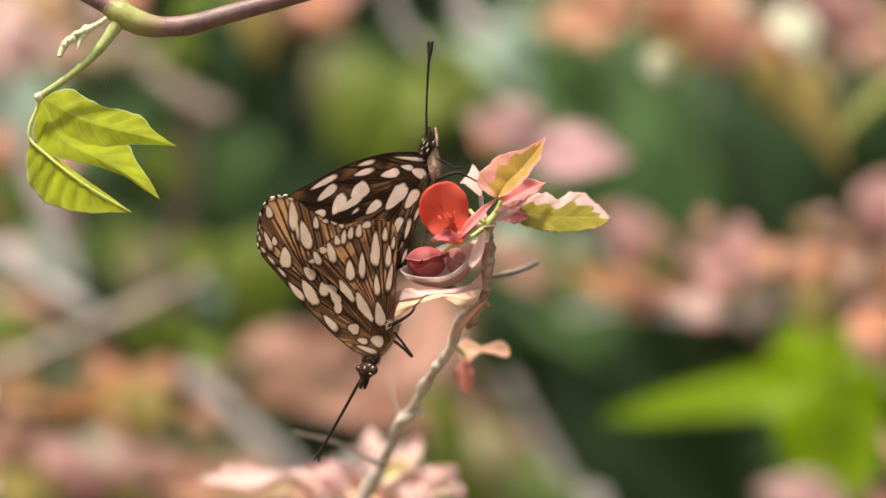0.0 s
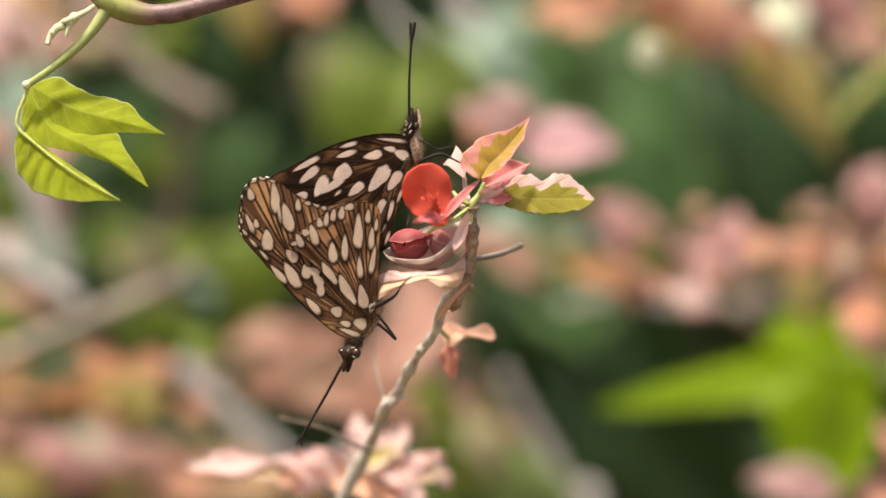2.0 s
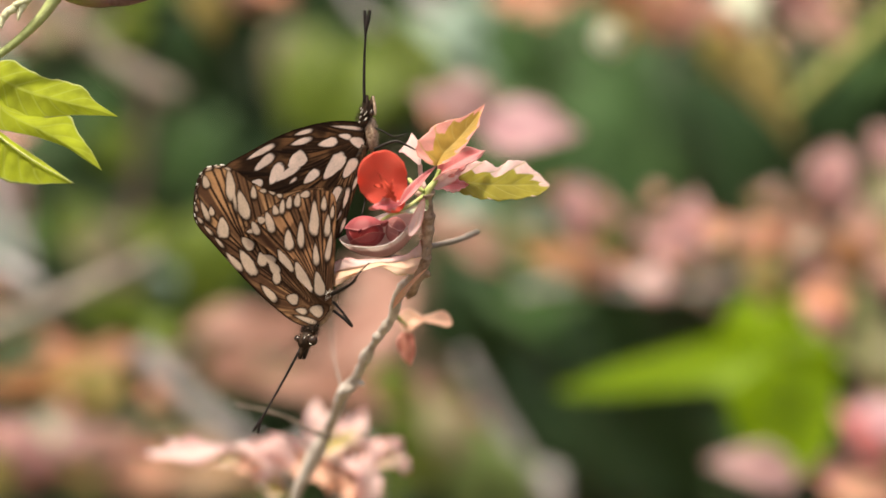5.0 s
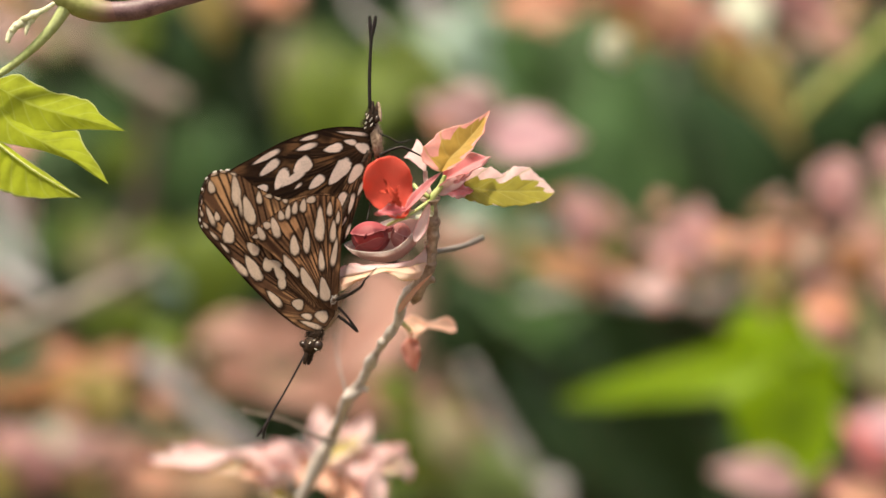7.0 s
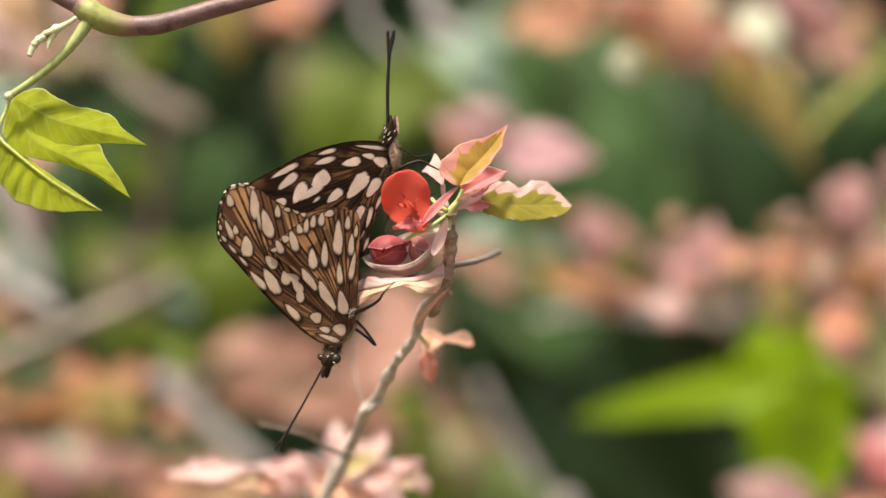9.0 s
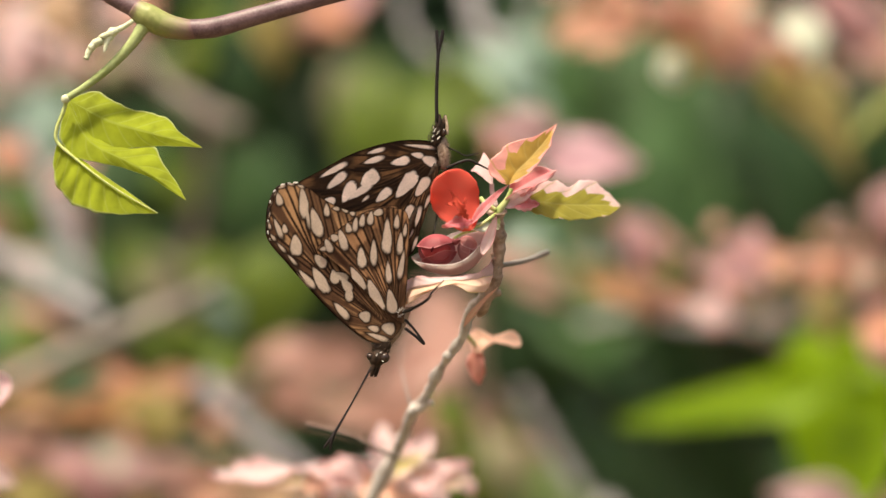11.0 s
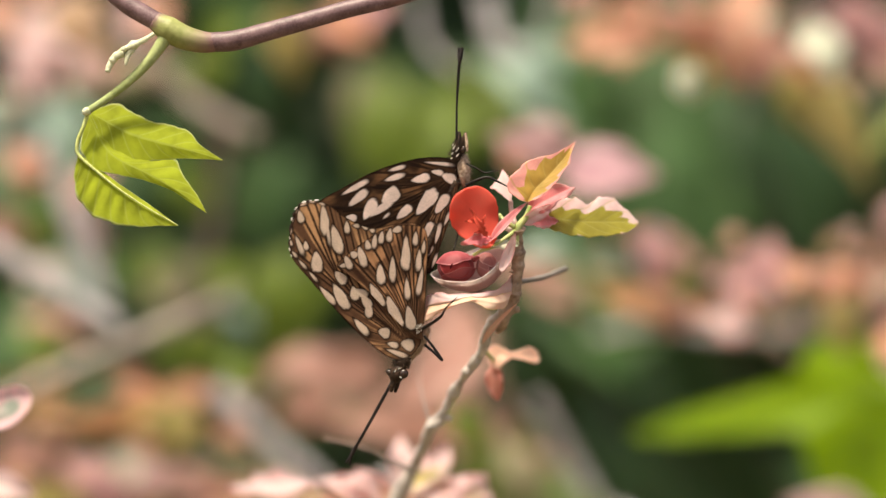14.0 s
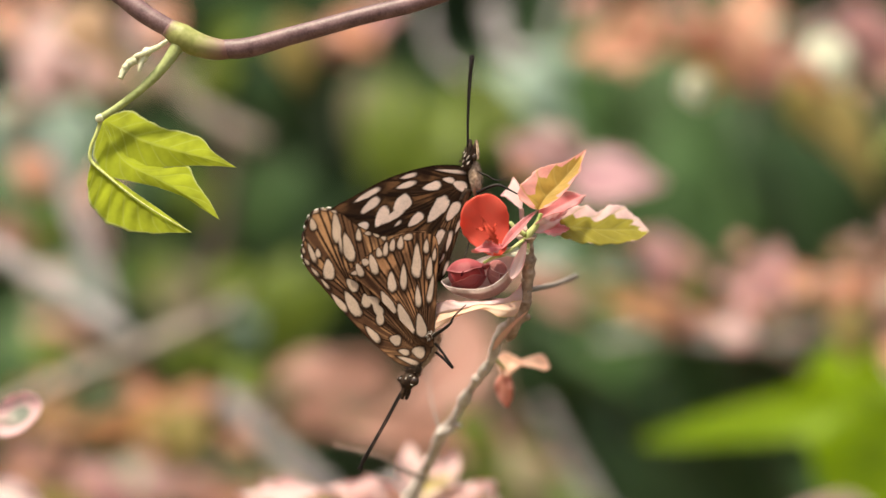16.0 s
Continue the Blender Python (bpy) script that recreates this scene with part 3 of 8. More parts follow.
def wing_pattern(p, root, veins, spots, colors, seed, margin, halo=0.0, murk=0.8, brim=0.9):
    """Scale colours at the points p (millimetres in the wing's plane): veins, streaked cells, pale spots."""
    dark, brown, tan, pale = [np.array(c) for c in colors]
    vd = np.full(len(p), 1e9)
    for end, sag in veins:
        end = np.array(end, float)
        mid = (np.array(root) + end) / 2 + sag * np.array([-(end - root)[1], (end - root)[0]])
        vd = np.minimum(vd, line_distance(p, curve_through([root, mid, end], 6)))
    rel = p - np.array(root)
    ang, rad = np.arctan2(rel[:, 1], rel[:, 0]), np.linalg.norm(rel, axis=1)
    fan = ang + 0.006 * rad
    streak = 0.65 * value_noise(np.stack([fan * 17, rad * 0.12], 1), 1.0, seed) + 0.25 * value_noise(np.stack([fan * 38, rad * 0.18], 1), 1.0, seed + 2) + 0.1 * value_noise(np.stack([fan * 90, rad * 0.3], 1), 1.0, seed + 4)
    cloud = 0.6 * value_noise(p, 0.2, seed + 3) + 0.4 * value_noise(p, 0.45, seed + 7)
    fine = value_noise(p, 2.5, seed + 5)
    mask, ring, smoke = np.zeros(len(p)), np.zeros(len(p)), np.zeros(len(p))
    for x, y, a, b, turn in spots:
        c, s = math.cos(radians(turn)), math.sin(radians(turn))
        u, w = (p[:, 0] - x) * c + (p[:, 1] - y) * s, -(p[:, 0] - x) * s + (p[:, 1] - y) * c
        wob = 0.26 * (value_noise(p, 0.55, seed + 9) - 0.5) + 0.12 * (value_noise(p, 2.2, seed + 10) - 0.5) - 0.04
        e = (np.abs(u / a) ** 2.1 + np.abs(w / (b * (1 + 0.36 * u / a))) ** 2.1) ** (1 / 2.1) + wob
        gap = (e - 1) * b
        mask = np.maximum(mask, 1 - step(-0.14, 0.14, gap))
        ring = np.maximum(ring, 1 - step(0.12, 0.42, gap))
        smoke = np.maximum(smoke, np.exp(-(np.maximum(gap, 0) / 0.75) ** 2))
    thin = np.clip(rad / 16, 0.25, 1.0)
    streak = 0.5 + (streak - 0.5) * step(2.0, 11.0, rad)
    near = vd / thin + 0.12 * (fine - 0.5)
    glow = step(0.04, 0.45, near) * (0.12 + 0.88 * step(0.4, 0.7, streak))
    glow = glow * (1 - murk * step(0.40, 0.62, cloud)) * (1 - 0.35 * smoke)
    glow = glow + halo * 0.55 * np.exp(-((near - 0.42) / 0.26) ** 2) * (1 - 0.5 * step(0.45, 0.65, cloud))
    glow = np.clip(glow, 0, 1)
    col = brown + (tan - brown) * (glow ** 1.15)[:, None]
    wide = np.maximum(thin, 0.55)
    col = col + (dark - col) * (0.85 * (0.25 + 0.75 * step(1.0, 7.0, rad)) * (1 - step(0.05 * wide, 0.25 * wide, vd)))[:, None]
    col = col + (dark * 1.5 - col) * (0.95 * ring)[:, None]
    shade = 0.8 + 0.26 * value_noise(p, 0.5, seed + 11) + 0.08 * (value_noise(np.stack([fan * 70, rad * 0.5], 1), 1.0, seed + 12) - 0.5)
    col = col + (pale * shade[:, None] - col) * (0.97 * mask)[:, None]
    edge = 1 - step(0.1 * brim, brim, margin)
    col = col + (dark - col) * (0.85 * edge * (1 - mask))[:, None]
    return np.clip(col, 0, 1), vd, mask


def wing(name, parent, outline, heart, root, veins, spots, colors, depth, seed, label, round_res=360, deep_res=130, camber=0.6, lean=(0.0, 0.0), shift=(0.0, 0.0), halo=0.0, murk=0.8, brim=0.9):
    """A thin wing in the upright plane, in millimetres from the pair's middle, with raised veins."""
    ring = curve_through(list(outline) + [outline[0]], 24)[:-1]
    lens = np.r_[0, np.cumsum(np.linalg.norm(np.diff(np.vstack([ring, ring[:1]]), axis=0), axis=1))]
    at = np.linspace(0, lens[-1], round_res, endpoint=False)
    closed = np.vstack([ring, ring[:1]])
    ring = np.stack([np.interp(at, lens, closed[:, k]) for k in (0, 1)], 1)
    heart, root = np.array(heart, float), np.array(root, float)
    s = np.linspace(0.002, 1, deep_res) ** 0.8
    p = (heart + s[:, None, None] * (ring - heart)[None]).reshape(-1, 2)
    margin = ((1 - s)[:, None] * np.linalg.norm(ring - heart, axis=1)[None]).ravel()
    col, vd, mask = wing_pattern(p, root, veins, spots, colors, seed, margin, halo, murk, brim)
    rel = np.linalg.norm(p - root, axis=1)
    y = depth + lean[0] * (p[:, 0] - root[0]) + lean[1] * (p[:, 1] - root[1]) + camber * np.sin(rel / 14) - 0.04 * (1 - step(0, 0.4, vd)) * (1 - mask) - 0.03 * mask
    y = y + 0.18 * (value_noise(p, 0.18, seed + 21) - 0.5)
    front = np.stack([MIDDLE[0] + (p[:, 0] + shift[0]) * 0.001, MIDDLE[1] + y * 0.001, MIDDLE[2] + (p[:, 1] + shift[1]) * 0.001], 1)
    back = front + np.array([0, 0.0001, 0])
    f = grid_faces(deep_res, round_res, True)
    k = len(front)
    f = f + [tuple(k + q for q in reversed(x)) for x in f]
    last = (deep_res - 1) * round_res
    f += [(last + (j + 1) % round_res, last + j, k + last + j, k + last + (j + 1) % round_res) for j in range(round_res)]
    return mesh_part(name, np.vstack([front, back]), f, M_WING, parent, label, pigment=np.vstack([col, col]))


MIDDLE = np.array((-0.0165, 0.0000, 0.8000))
DARK = (0.015, 0.0075, 0.005)
UPPER_COLORS = (DARK, (0.015, 0.007, 0.005), (0.18, 0.086, 0.042), (0.82, 0.63, 0.58))
LOWER_COLORS = (DARK, (0.08, 0.035, 0.021), (0.54, 0.29, 0.15), (0.68, 0.51, 0.415))
HIND_COLORS = (DARK, (0.042, 0.018, 0.011), (0.45, 0.225, 0.12), (0.69, 0.515, 0.43))
UNDER_COLORS = (DARK, (0.03, 0.014, 0.009), (0.36, 0.19, 0.105), (0.8, 0.61, 0.55))

upper = thing("butterfly", (-0.0031, 0.0000, 0.8162), "brown butterfly with pinkish silver-spotted closed wings, head up on shoot", "butterfly", "coupled butterflies")
lower = thing("butterfly", (-0.0110, 0.0000, 0.7829), "tan brown butterfly with cream-spotted closed wings, hanging head down", "butterfly", "coupled butterflies")

A_OUTLINE = [(13.5, 15.8), (12.4, 19.0), (6.9, 19.6), (1.1, 18.6), (-4.7, 16.6), (-10.4, 13.6), (-14.8, 11.2), (-17.0, 9.1), (-16.1, 6.4), (-9.2, 4.1), (-2.3, 1.8), (3.7, 0.1), (7.3, 1.5), (9.6, 6.4), (12.2, 11.6)]
A_SPOTS = [(0.8, 17.5, 1.61, 0.41, 15), (0.2, 15.6, 2.06, 0.52, 17), (-8.0, 13.6, 2.75, 0.52, 29), (-7.3, 11.4, 2.41, 0.77, 40), (-4.9, 9.2, 2.29, 0.98, 60), (-0.6, 11.8, 2.06, 1.24, 38), (-2.6, 9.2, 2.52, 0.67, 34), (5.7, 15.3, 1.72, 0.83, 10), (9.2, 16.6, 1.15, 0.52, -10), (11.5, 15.5, 1.49, 0.93, -20)]
A_SPOTS_INNER = [(-8.8, 7.3, 1.15, 0.72, 0), (-15.9, 9.1, 0.92, 0.52, 40), (2.3, 8.5, 1.95, 0.83, 40), (6.7, 10.4, 3.10, 1.24, 52), (-1.5, 7.7, 0.80, 0.26, 40), (9.7, 18.4, 2.52, 0.31, -6), (0.9, 5.0, 1.03, 0.62, 10)]
A_VEINS = [((-16.6, 9.3), 0.1), ((-9.2, 14.1), 0.08), ((-10.3, 8.7), 0.1), ((-9.2, 4.7), 0.08), ((-3.4, 5.3), 0.05), ((1.1, 5.6), 0.04), ((5.7, 6.4), 0.02), ((-3.4, 13.9), 0.06), ((-13.8, 9.5), 0.12)]
wing("forewing", upper, A_OUTLINE, (0.0, 10.4), (13.2, 16.4), A_VEINS, A_SPOTS + A_SPOTS_INNER, UPPER_COLORS, 0.7, 11, "dark brown forewing with pinkish white spots", 400, 150, halo=0.15)
H_OUTLINE = [(13.4, 14.6), (11.9, 12.7), (9.4, 11.6), (7.6, 7.9), (5.5, 3.8), (4.1, 0.1), (5.5, -3.0), (8.0, -3.6), (10.1, 2.4), (12.0, 7.8), (13.3, 12.2)]
H_SPOTS = [(8.6, -1.4, 1.30, 0.32, 68), (11.2, 7.2, 1.30, 0.30, 66), (10.1, 10.2, 2.18, 0.92, 56), (7.1, 4.5, 1.95, 0.69, 65), (9.2, 4.0, 1.84, 0.40, 76), (7.7, 0.5, 0.92, 0.29, 65)]
H_VEINS = [((6.9, -2.4), -0.03), ((5.7, 0.1), -0.02), ((8.4, -1.8), -0.03), ((4.6, 1.8), -0.02), ((9.4, 1.0), -0.02), ((10.6, 4.0), -0.02), ((11.8, 7.6), -0.02)]
wing("hindwing", upper, H_OUTLINE, (7.9, 5.3), (13.2, 16.2), H_VEINS, H_SPOTS, UNDER_COLORS, 0.3, 17, "dark brown hindwing with pale spots", 280, 100, halo=0.9, brim=0.3)

B_OUTLINE = [(5.7, -18.7), (3.7, -21.0), (0.1, -21.6), (-5.2, -17.9), (-10.9, -12.3), (-16.7, -5.7), (-20.6, -1.0), (-21.2, 2.4), (-20.6, 7.0), (-18.8, 10.2), (-15.8, 10.8), (-12.8, 9.7), (-10.1, 7.7), (-4.6, 5.2), (1.1, 6.1), (5.7, 5.6), (7.1, -1.0), (6.5, -11.4)]
B_SPOTS = [(-15.7, -1.5, 1.95, 1.03, -86), (-11.6, 3.0, 2.75, 0.92, -74), (-14.1, 7.0, 2.87, 0.80, -84), (-17.9, 1.6, 0.80, 0.46, -82), (-19.3, 1.8, 1.95, 0.46, -68), (-10.7, -4.9, 1.61, 0.92, -48), (-10.8, -8.7, 2.64, 1.03, -60), (-7.9, -8.1, 1.38, 0.80, -80), (-6.5, -8.0, 1.38, 0.69, -30), (-5.4, -9.9, 1.49, 0.80, -58), (-4.9, -11.6, 1.49, 0.75, -86), (-13.4, -8.6, 2.06, 0.57, -48), (-6.4, -15.1, 2.06, 0.69, -48)]
B_SPOTS_SMALL = [(-1.7, -16.2, 1.15, 0.92, -18), (0.1, -18.7, 1.03, 0.52, -15), (3.0, -18.6, 1.38, 1.03, -14), (0.9, -20.4, 1.95, 0.46, -20), (-9.4, 5.4, 1.15, 0.46, -88), (-7.5, 5.7, 0.57, 0.34, 0), (-5.7, 5.4, 0.57, 0.34, -20), (-4.2, 4.7, 0.46, 0.34, -20), (-18.6, 10.2, 0.80, 0.34, 20), (-20.3, 8.6, 0.57, 0.34, 50), (-19.0, 7.6, 1.15, 0.57, -75), (-8.0, -16.5, 1.84, 0.34, -47), (-13.3, 4.5, 2.06, 0.29, -82)]
B_SPOTS_EDGE = [(-18.4, 10.4, 0.57, 0.25, 25), (-16.6, 10.7, 0.57, 0.23, 8), (-14.6, 10.2, 0.57, 0.25, -15), (-20.1, 8.8, 0.57, 0.25, 55), (-20.8, 6.8, 0.57, 0.23, 78), (-21.1, 4.5, 0.57, 0.23, 88), (-21.0, 2.2, 0.57, 0.28, -80), (-20.3, -0.1, 0.69, 0.28, -50), (-18.6, -2.2, 0.92, 0.25, -48), (-16.4, -4.7, 1.03, 0.25, -49)]
B_VEINS = [((-19.7, 0.1), 0.0), ((-20.9, 4.7), 0.04), ((-19.7, 9.3), 0.07), ((-17.8, 10.4), 0.1), ((-16.1, 10.7), 0.12), ((-14.6, 10.2), 0.12), ((-13.0, 9.6), 0.12), ((-10.9, 8.1), 0.11), ((-9.4, 7.2), 0.09), ((-7.5, 6.3), 0.07), ((-5.7, 5.5), 0.05), ((-3.9, 5.2), 0.03), ((-13.8, -7.3), 0.0), ((-18.4, -2.4), 0.0), ((-5.7, -15.7), -0.02)]
forewing_l = wing("forewing", lower, B_OUTLINE, (-8.0, -1.6), (3.7, -18.9), B_VEINS, B_SPOTS + B_SPOTS_SMALL + B_SPOTS_EDGE, LOWER_COLORS, 0.0, 23, "tan streaked forewing with cream spots", 420, 150, camber=-0.4, halo=0.3, murk=0.4, brim=0.5)
# white scale fringe between dark scallops round the worn wing tip
for k, (x, z, size, tilt) in enumerate([(-18.3, 10.55, 0.52, 15), (-15.7, 10.95, 0.5, 0), (-20.0, 9.3, 0.4, 50), (-20.85, 7.1, 0.34, 75), (-21.25, 3.2, 0.3, 95), (-21.3, 0.9, 0.4, 100), (-20.8, -0.5, 0.42, 125), (-17.0, 10.9, 0.3, 5)]):
    blob("fringe_tuft", MIDDLE + np.array((x, -0.15, z)) * 0.001, (size * 0.001, 0.00014, size * 0.00045), M_WHITEHAIR, forewing_l, "white scale fringe", tilt=tilt, rings=6, sides=10, fuzz=0.15, seed=60 + k)
for k, (x, z, size, tilt) in enumerate([(-17.6, 10.85, 0.34, 30), (-19.2, 10.15, 0.5, 35), (-20.5, 8.2, 0.6, 62), (-21.1, 5.2, 0.9, 85), (-21.4, 2.1, 0.6, 97), (-14.4, 10.4, 0.5, -20)]):
    blob("fringe_tuft", MIDDLE + np.array((x, -0.1, z)) * 0.001, (size * 0.001, 0.00012, size * 0.0004), M_BODY, forewing_l, "dark scale fringe", tilt=tilt, rings=6, sides=10, fuzz=0.15, seed=80 + k)
C_OUTLINE = [(6.2, -17.8), (3.7, -16.4), (0.0, -12.8), (-4.6, -8.1), (-9.2, -4.2), (-11.4, -2.5), (-9.2, -0.2), (-5.5, 2.6), (-2.1, 4.8), (1.7, 5.8), (5.7, 5.6), (7.2, 3.8), (7.3, -1.0), (6.9, -9.1)]
C_SPOTS = [(-10.2, -2.5, 0.57, 0.34, 10), (-9.1, -1.8, 1.26, 0.57, -65), (-7.9, -0.2, 0.69, 0.57, -40), (-6.2, -0.6, 2.06, 0.69, -74), (-5.0, 1.8, 0.92, 0.57, -75), (-3.6, 2.5, 1.26, 0.46, -96), (-2.2, 3.3, 1.15, 0.46, -98), (-0.5, 3.8, 1.26, 0.57, -96), (0.9, 4.8, 0.92, 0.57, 20), (-2.3, -4.4, 1.95, 0.80, -84), (0.1, -3.2, 2.18, 0.57, -90), (2.8, 0.1, 3.33, 0.80, -92)]
C_SPOTS_INNER = [(5.5, -1.4, 1.95, 0.57, -94), (4.8, 3.1, 1.26, 0.46, -95), (3.1, -7.2, 1.95, 0.52, -86), (5.8, -5.6, 2.52, 0.46, -100), (-3.2, -8.6, 2.52, 0.92, -62), (0.3, -12.0, 3.21, 1.03, -68), (3.7, -13.2, 2.18, 0.92, -78), (6.5, 1.3, 1.15, 0.34, -96)]
C_VEINS = [((-10.9, -2.8), 0.02), ((-8.5, -0.8), -0.03), ((-6.9, 1.0), -0.03), ((-4.6, 2.4), -0.03), ((-2.9, 3.8), -0.02), ((-1.3, 4.5), -0.02), ((0.6, 5.2), -0.02), ((1.7, 5.5), -0.02), ((4.1, 5.6), 0.0), ((6.0, 5.2), 0.01), ((6.9, 2.4), 0.02)]
wing("hindwing", lower, C_OUTLINE, (0.0, -4.5), (4.8, -17.1), C_VEINS, C_SPOTS + C_SPOTS_INNER, HIND_COLORS, -0.6, 31, "brown hindwing with oval cream spots", 400, 140, camber=-0.5, halo=0.9, murk=0.75, brim=0.3)
# the far wing of each pair, folded against the near one
wing("forewing", upper, A_OUTLINE, (0.0, 10.4), (13.2, 16.4), A_VEINS, A_SPOTS, UPPER_COLORS, 2.6, 41, "", 150, 40, shift=(0.2, 0.25))
wing("hindwing", upper, H_OUTLINE, (7.9, 5.3), (13.2, 16.2), H_VEINS, H_SPOTS, UPPER_COLORS, 2.1, 43, "", 110, 26, shift=(-0.5, -0.3))
wing("forewing", lower, B_OUTLINE, (-8.0, -1.6), (3.7, -18.9), B_VEINS, B_SPOTS, LOWER_COLORS, 1.7, 47, "", 160, 44, shift=(-0.6, 0.1))
wing("hindwing", lower, C_OUTLINE, (0.0, -4.5), (4.8, -17.1), C_VEINS, C_SPOTS, LOWER_COLORS, 1.3, 53, "", 140, 36, shift=(-0.4, 0.4))


def fur_on(centre, radii, tilt, count, seed):
    rng = np.random.RandomState(seed)
    ca, sa = math.cos(radians(tilt)), math.sin(radians(tilt))
    spots, ways = [], []
    for _ in range(count):
        v = rng.normal(0, 1, 3)
        v /= np.linalg.norm(v)
        x, y, z = v * radii
        spots.append((centre[0] + x * ca - z * sa, centre[1] + y, centre[2] + x * sa + z * ca))
        ways.append((v[0] * ca - v[2] * sa, v[1], v[0] * sa + v[2] * ca))
    return spots, ways


# upper body
stem("abdomen", [(-0.0034, 0.0016, 0.8148), (-0.0056, 0.0018, 0.8102), (-0.0080, 0.0016, 0.8047), (-0.0098, 0.0010, 0.8001)], [0.0011, 0.0011, 0.0010, 0.0008], M_BODY, upper, sides=12)
thorax_u = blob("thorax", (-0.0022, 0.0022, 0.8172), (0.0037, 0.002, 0.0014), M_FUR, upper, "buff-haired thorax", tilt=96, fuzz=0.1)
sp, wy = fur_on((-0.0021, 0.0022, 0.8172), (0.0037, 0.002, 0.0014), 96, 520, 8)
hair("hair", sp, wy, 0.0005, M_FUR, thorax_u)
collar_u = blob("collar", (-0.0035, 0.0014, 0.8196), (0.0015, 0.0013, 0.0012), M_BODY, upper, tilt=75, fuzz=0.12)
sp, wy = fur_on((-0.0037, 0.0012, 0.8197), (0.0016, 0.0014, 0.0014), 75, 240, 7)
hair("hair", sp, wy, 0.0005, M_BODY, collar_u)
head_u = blob("head", (-0.0031, 0.0010, 0.8215), (0.0020, 0.0013, 0.0011), M_BODY, upper, "dark head with white streaks", tilt=78, fuzz=0.06)
blob("eye", (-0.0020, 0.0003, 0.8212), (0.0009, 0.0007, 0.0006), M_EYE, head_u, tilt=75)
blob("eye", (-0.0023, 0.0020, 0.8212), (0.0009, 0.0007, 0.0006), M_EYE, head_u, tilt=75)
for foot, tip, girth in (((-0.0041, 0.0000, 0.8212), (-0.0036, -0.0002, 0.8222), 0.00016), ((-0.0035, -0.0003, 0.8207), (-0.0029, -0.0004, 0.8216), 0.00018), ((-0.0044, 0.0002, 0.8202), (-0.0040, 0.0000, 0.8207), 0.00016), ((-0.0034, -0.0004, 0.8197), (-0.0028, -0.0005, 0.8204), 0.00016), ((-0.0042, 0.0004, 0.8220), (-0.0040, 0.0003, 0.8225), 0.00012), ((-0.0046, 0.0004, 0.8193), (-0.0042, 0.0002, 0.8196), 0.00015)):
    stem("scale_streak", [foot, tip], [girth * 0.5, girth, girth * 0.4], M_WHITEHAIR, head_u, "white scale streak", sides=6, steps=4)
sp, wy = fur_on((-0.0032, 0.0010, 0.8216), (0.0021, 0.0014, 0.0012), 78, 320, 19)
hair("hair", sp, wy, 0.0005, M_BODY, head_u)
stem("palp", [(-0.0031, 0.0004, 0.8223), (-0.0029, 0.0004, 0.8235), (-0.0029, 0.0006, 0.8249)], [0.0007, 0.0006, 0.0003], M_BODY, head_u, sides=8)
stem("palp", [(-0.0023, 0.0012, 0.8222), (-0.0018, 0.0012, 0.8236), (-0.0016, 0.0014, 0.8248)], [0.0006, 0.0006, 0.0003], M_BODY, head_u, sides=8)
stem("palp", [(-0.0014, 0.0006, 0.8208), (-0.0013, 0.0006, 0.8225), (-0.0016, 0.0008, 0.8247)], [0.0004, 0.00035, 0.0002], M_FUR, head_u, "buff palp", sides=8)
stem("antenna", [(-0.0033, 0.0000, 0.8233), (-0.0033, -0.0002, 0.8299), (-0.0030, -0.0004, 0.8368), (-0.0025, -0.0004, 0.8400), (-0.0021, -0.0004, 0.8421)], [0.00022, 0.0002, 0.0002, 0.00042, 0.0003], M_LEG, head_u, sides=8)
stem("antenna", [(-0.0035, 0.0014, 0.8233), (-0.0035, 0.0022, 0.8301), (-0.0031, 0.0030, 0.8370), (-0.0031, 0.0034, 0.8403), (-0.0032, 0.0036, 0.8424)], [0.00022, 0.0002, 0.0002, 0.0004, 0.0003], M_LEG, head_u, sides=8)
stem("leg", [(-0.0014, 0.0005, 0.8139), (0.0007, -0.0002, 0.8149), (0.0030, -0.0004, 0.8155), (0.0050, -0.0004, 0.8147), (0.0071, -0.0010, 0.8136)], [0.0004, 0.0003, 0.00028, 0.00022, 0.00015], M_LEG, upper, sides=8)
stem("leg", [(-0.0014, 0.0010, 0.8183), (0.0005, 0.0008, 0.8175), (0.0025, 0.0008, 0.8165), (0.0053, 0.0010, 0.8171)], [0.0002, 0.00016, 0.00014, 0.0001], M_LEG, upper, sides=8)
stem("leg", [(-0.0016, 0.0015, 0.8137), (-0.0021, 0.0030, 0.8082), (-0.0031, 0.0030, 0.8047), (-0.0041, 0.0010, 0.8006)], [0.0003, 0.00026, 0.0002, 0.00014], M_LEG, upper, sides=8)
# lower body
stem("abdomen", [(-0.0116, 0.0010, 0.7835), (-0.0116, 0.0010, 0.7886), (-0.0112, 0.0010, 0.7944), (-0.0108, 0.0010, 0.7995)], [0.0010, 0.0010, 0.0009, 0.0008], M_BODY, lower, sides=12)
thorax_l = blob("thorax", (-0.0118, 0.0024, 0.7814), (0.0046, 0.002, 0.0014), M_FUR, lower, "buff-haired thorax", tilt=58, fuzz=0.1)
sp, wy = fur_on((-0.0116, 0.0024, 0.7816), (0.0046, 0.002, 0.0014), 58, 520, 28)
hair("hair", sp, wy, 0.0005, M_FUR, thorax_l)
collar_l = blob("collar", (-0.0146, 0.0012, 0.7778), (0.0018, 0.0014, 0.0016), M_BODY, lower, tilt=58, fuzz=0.12)
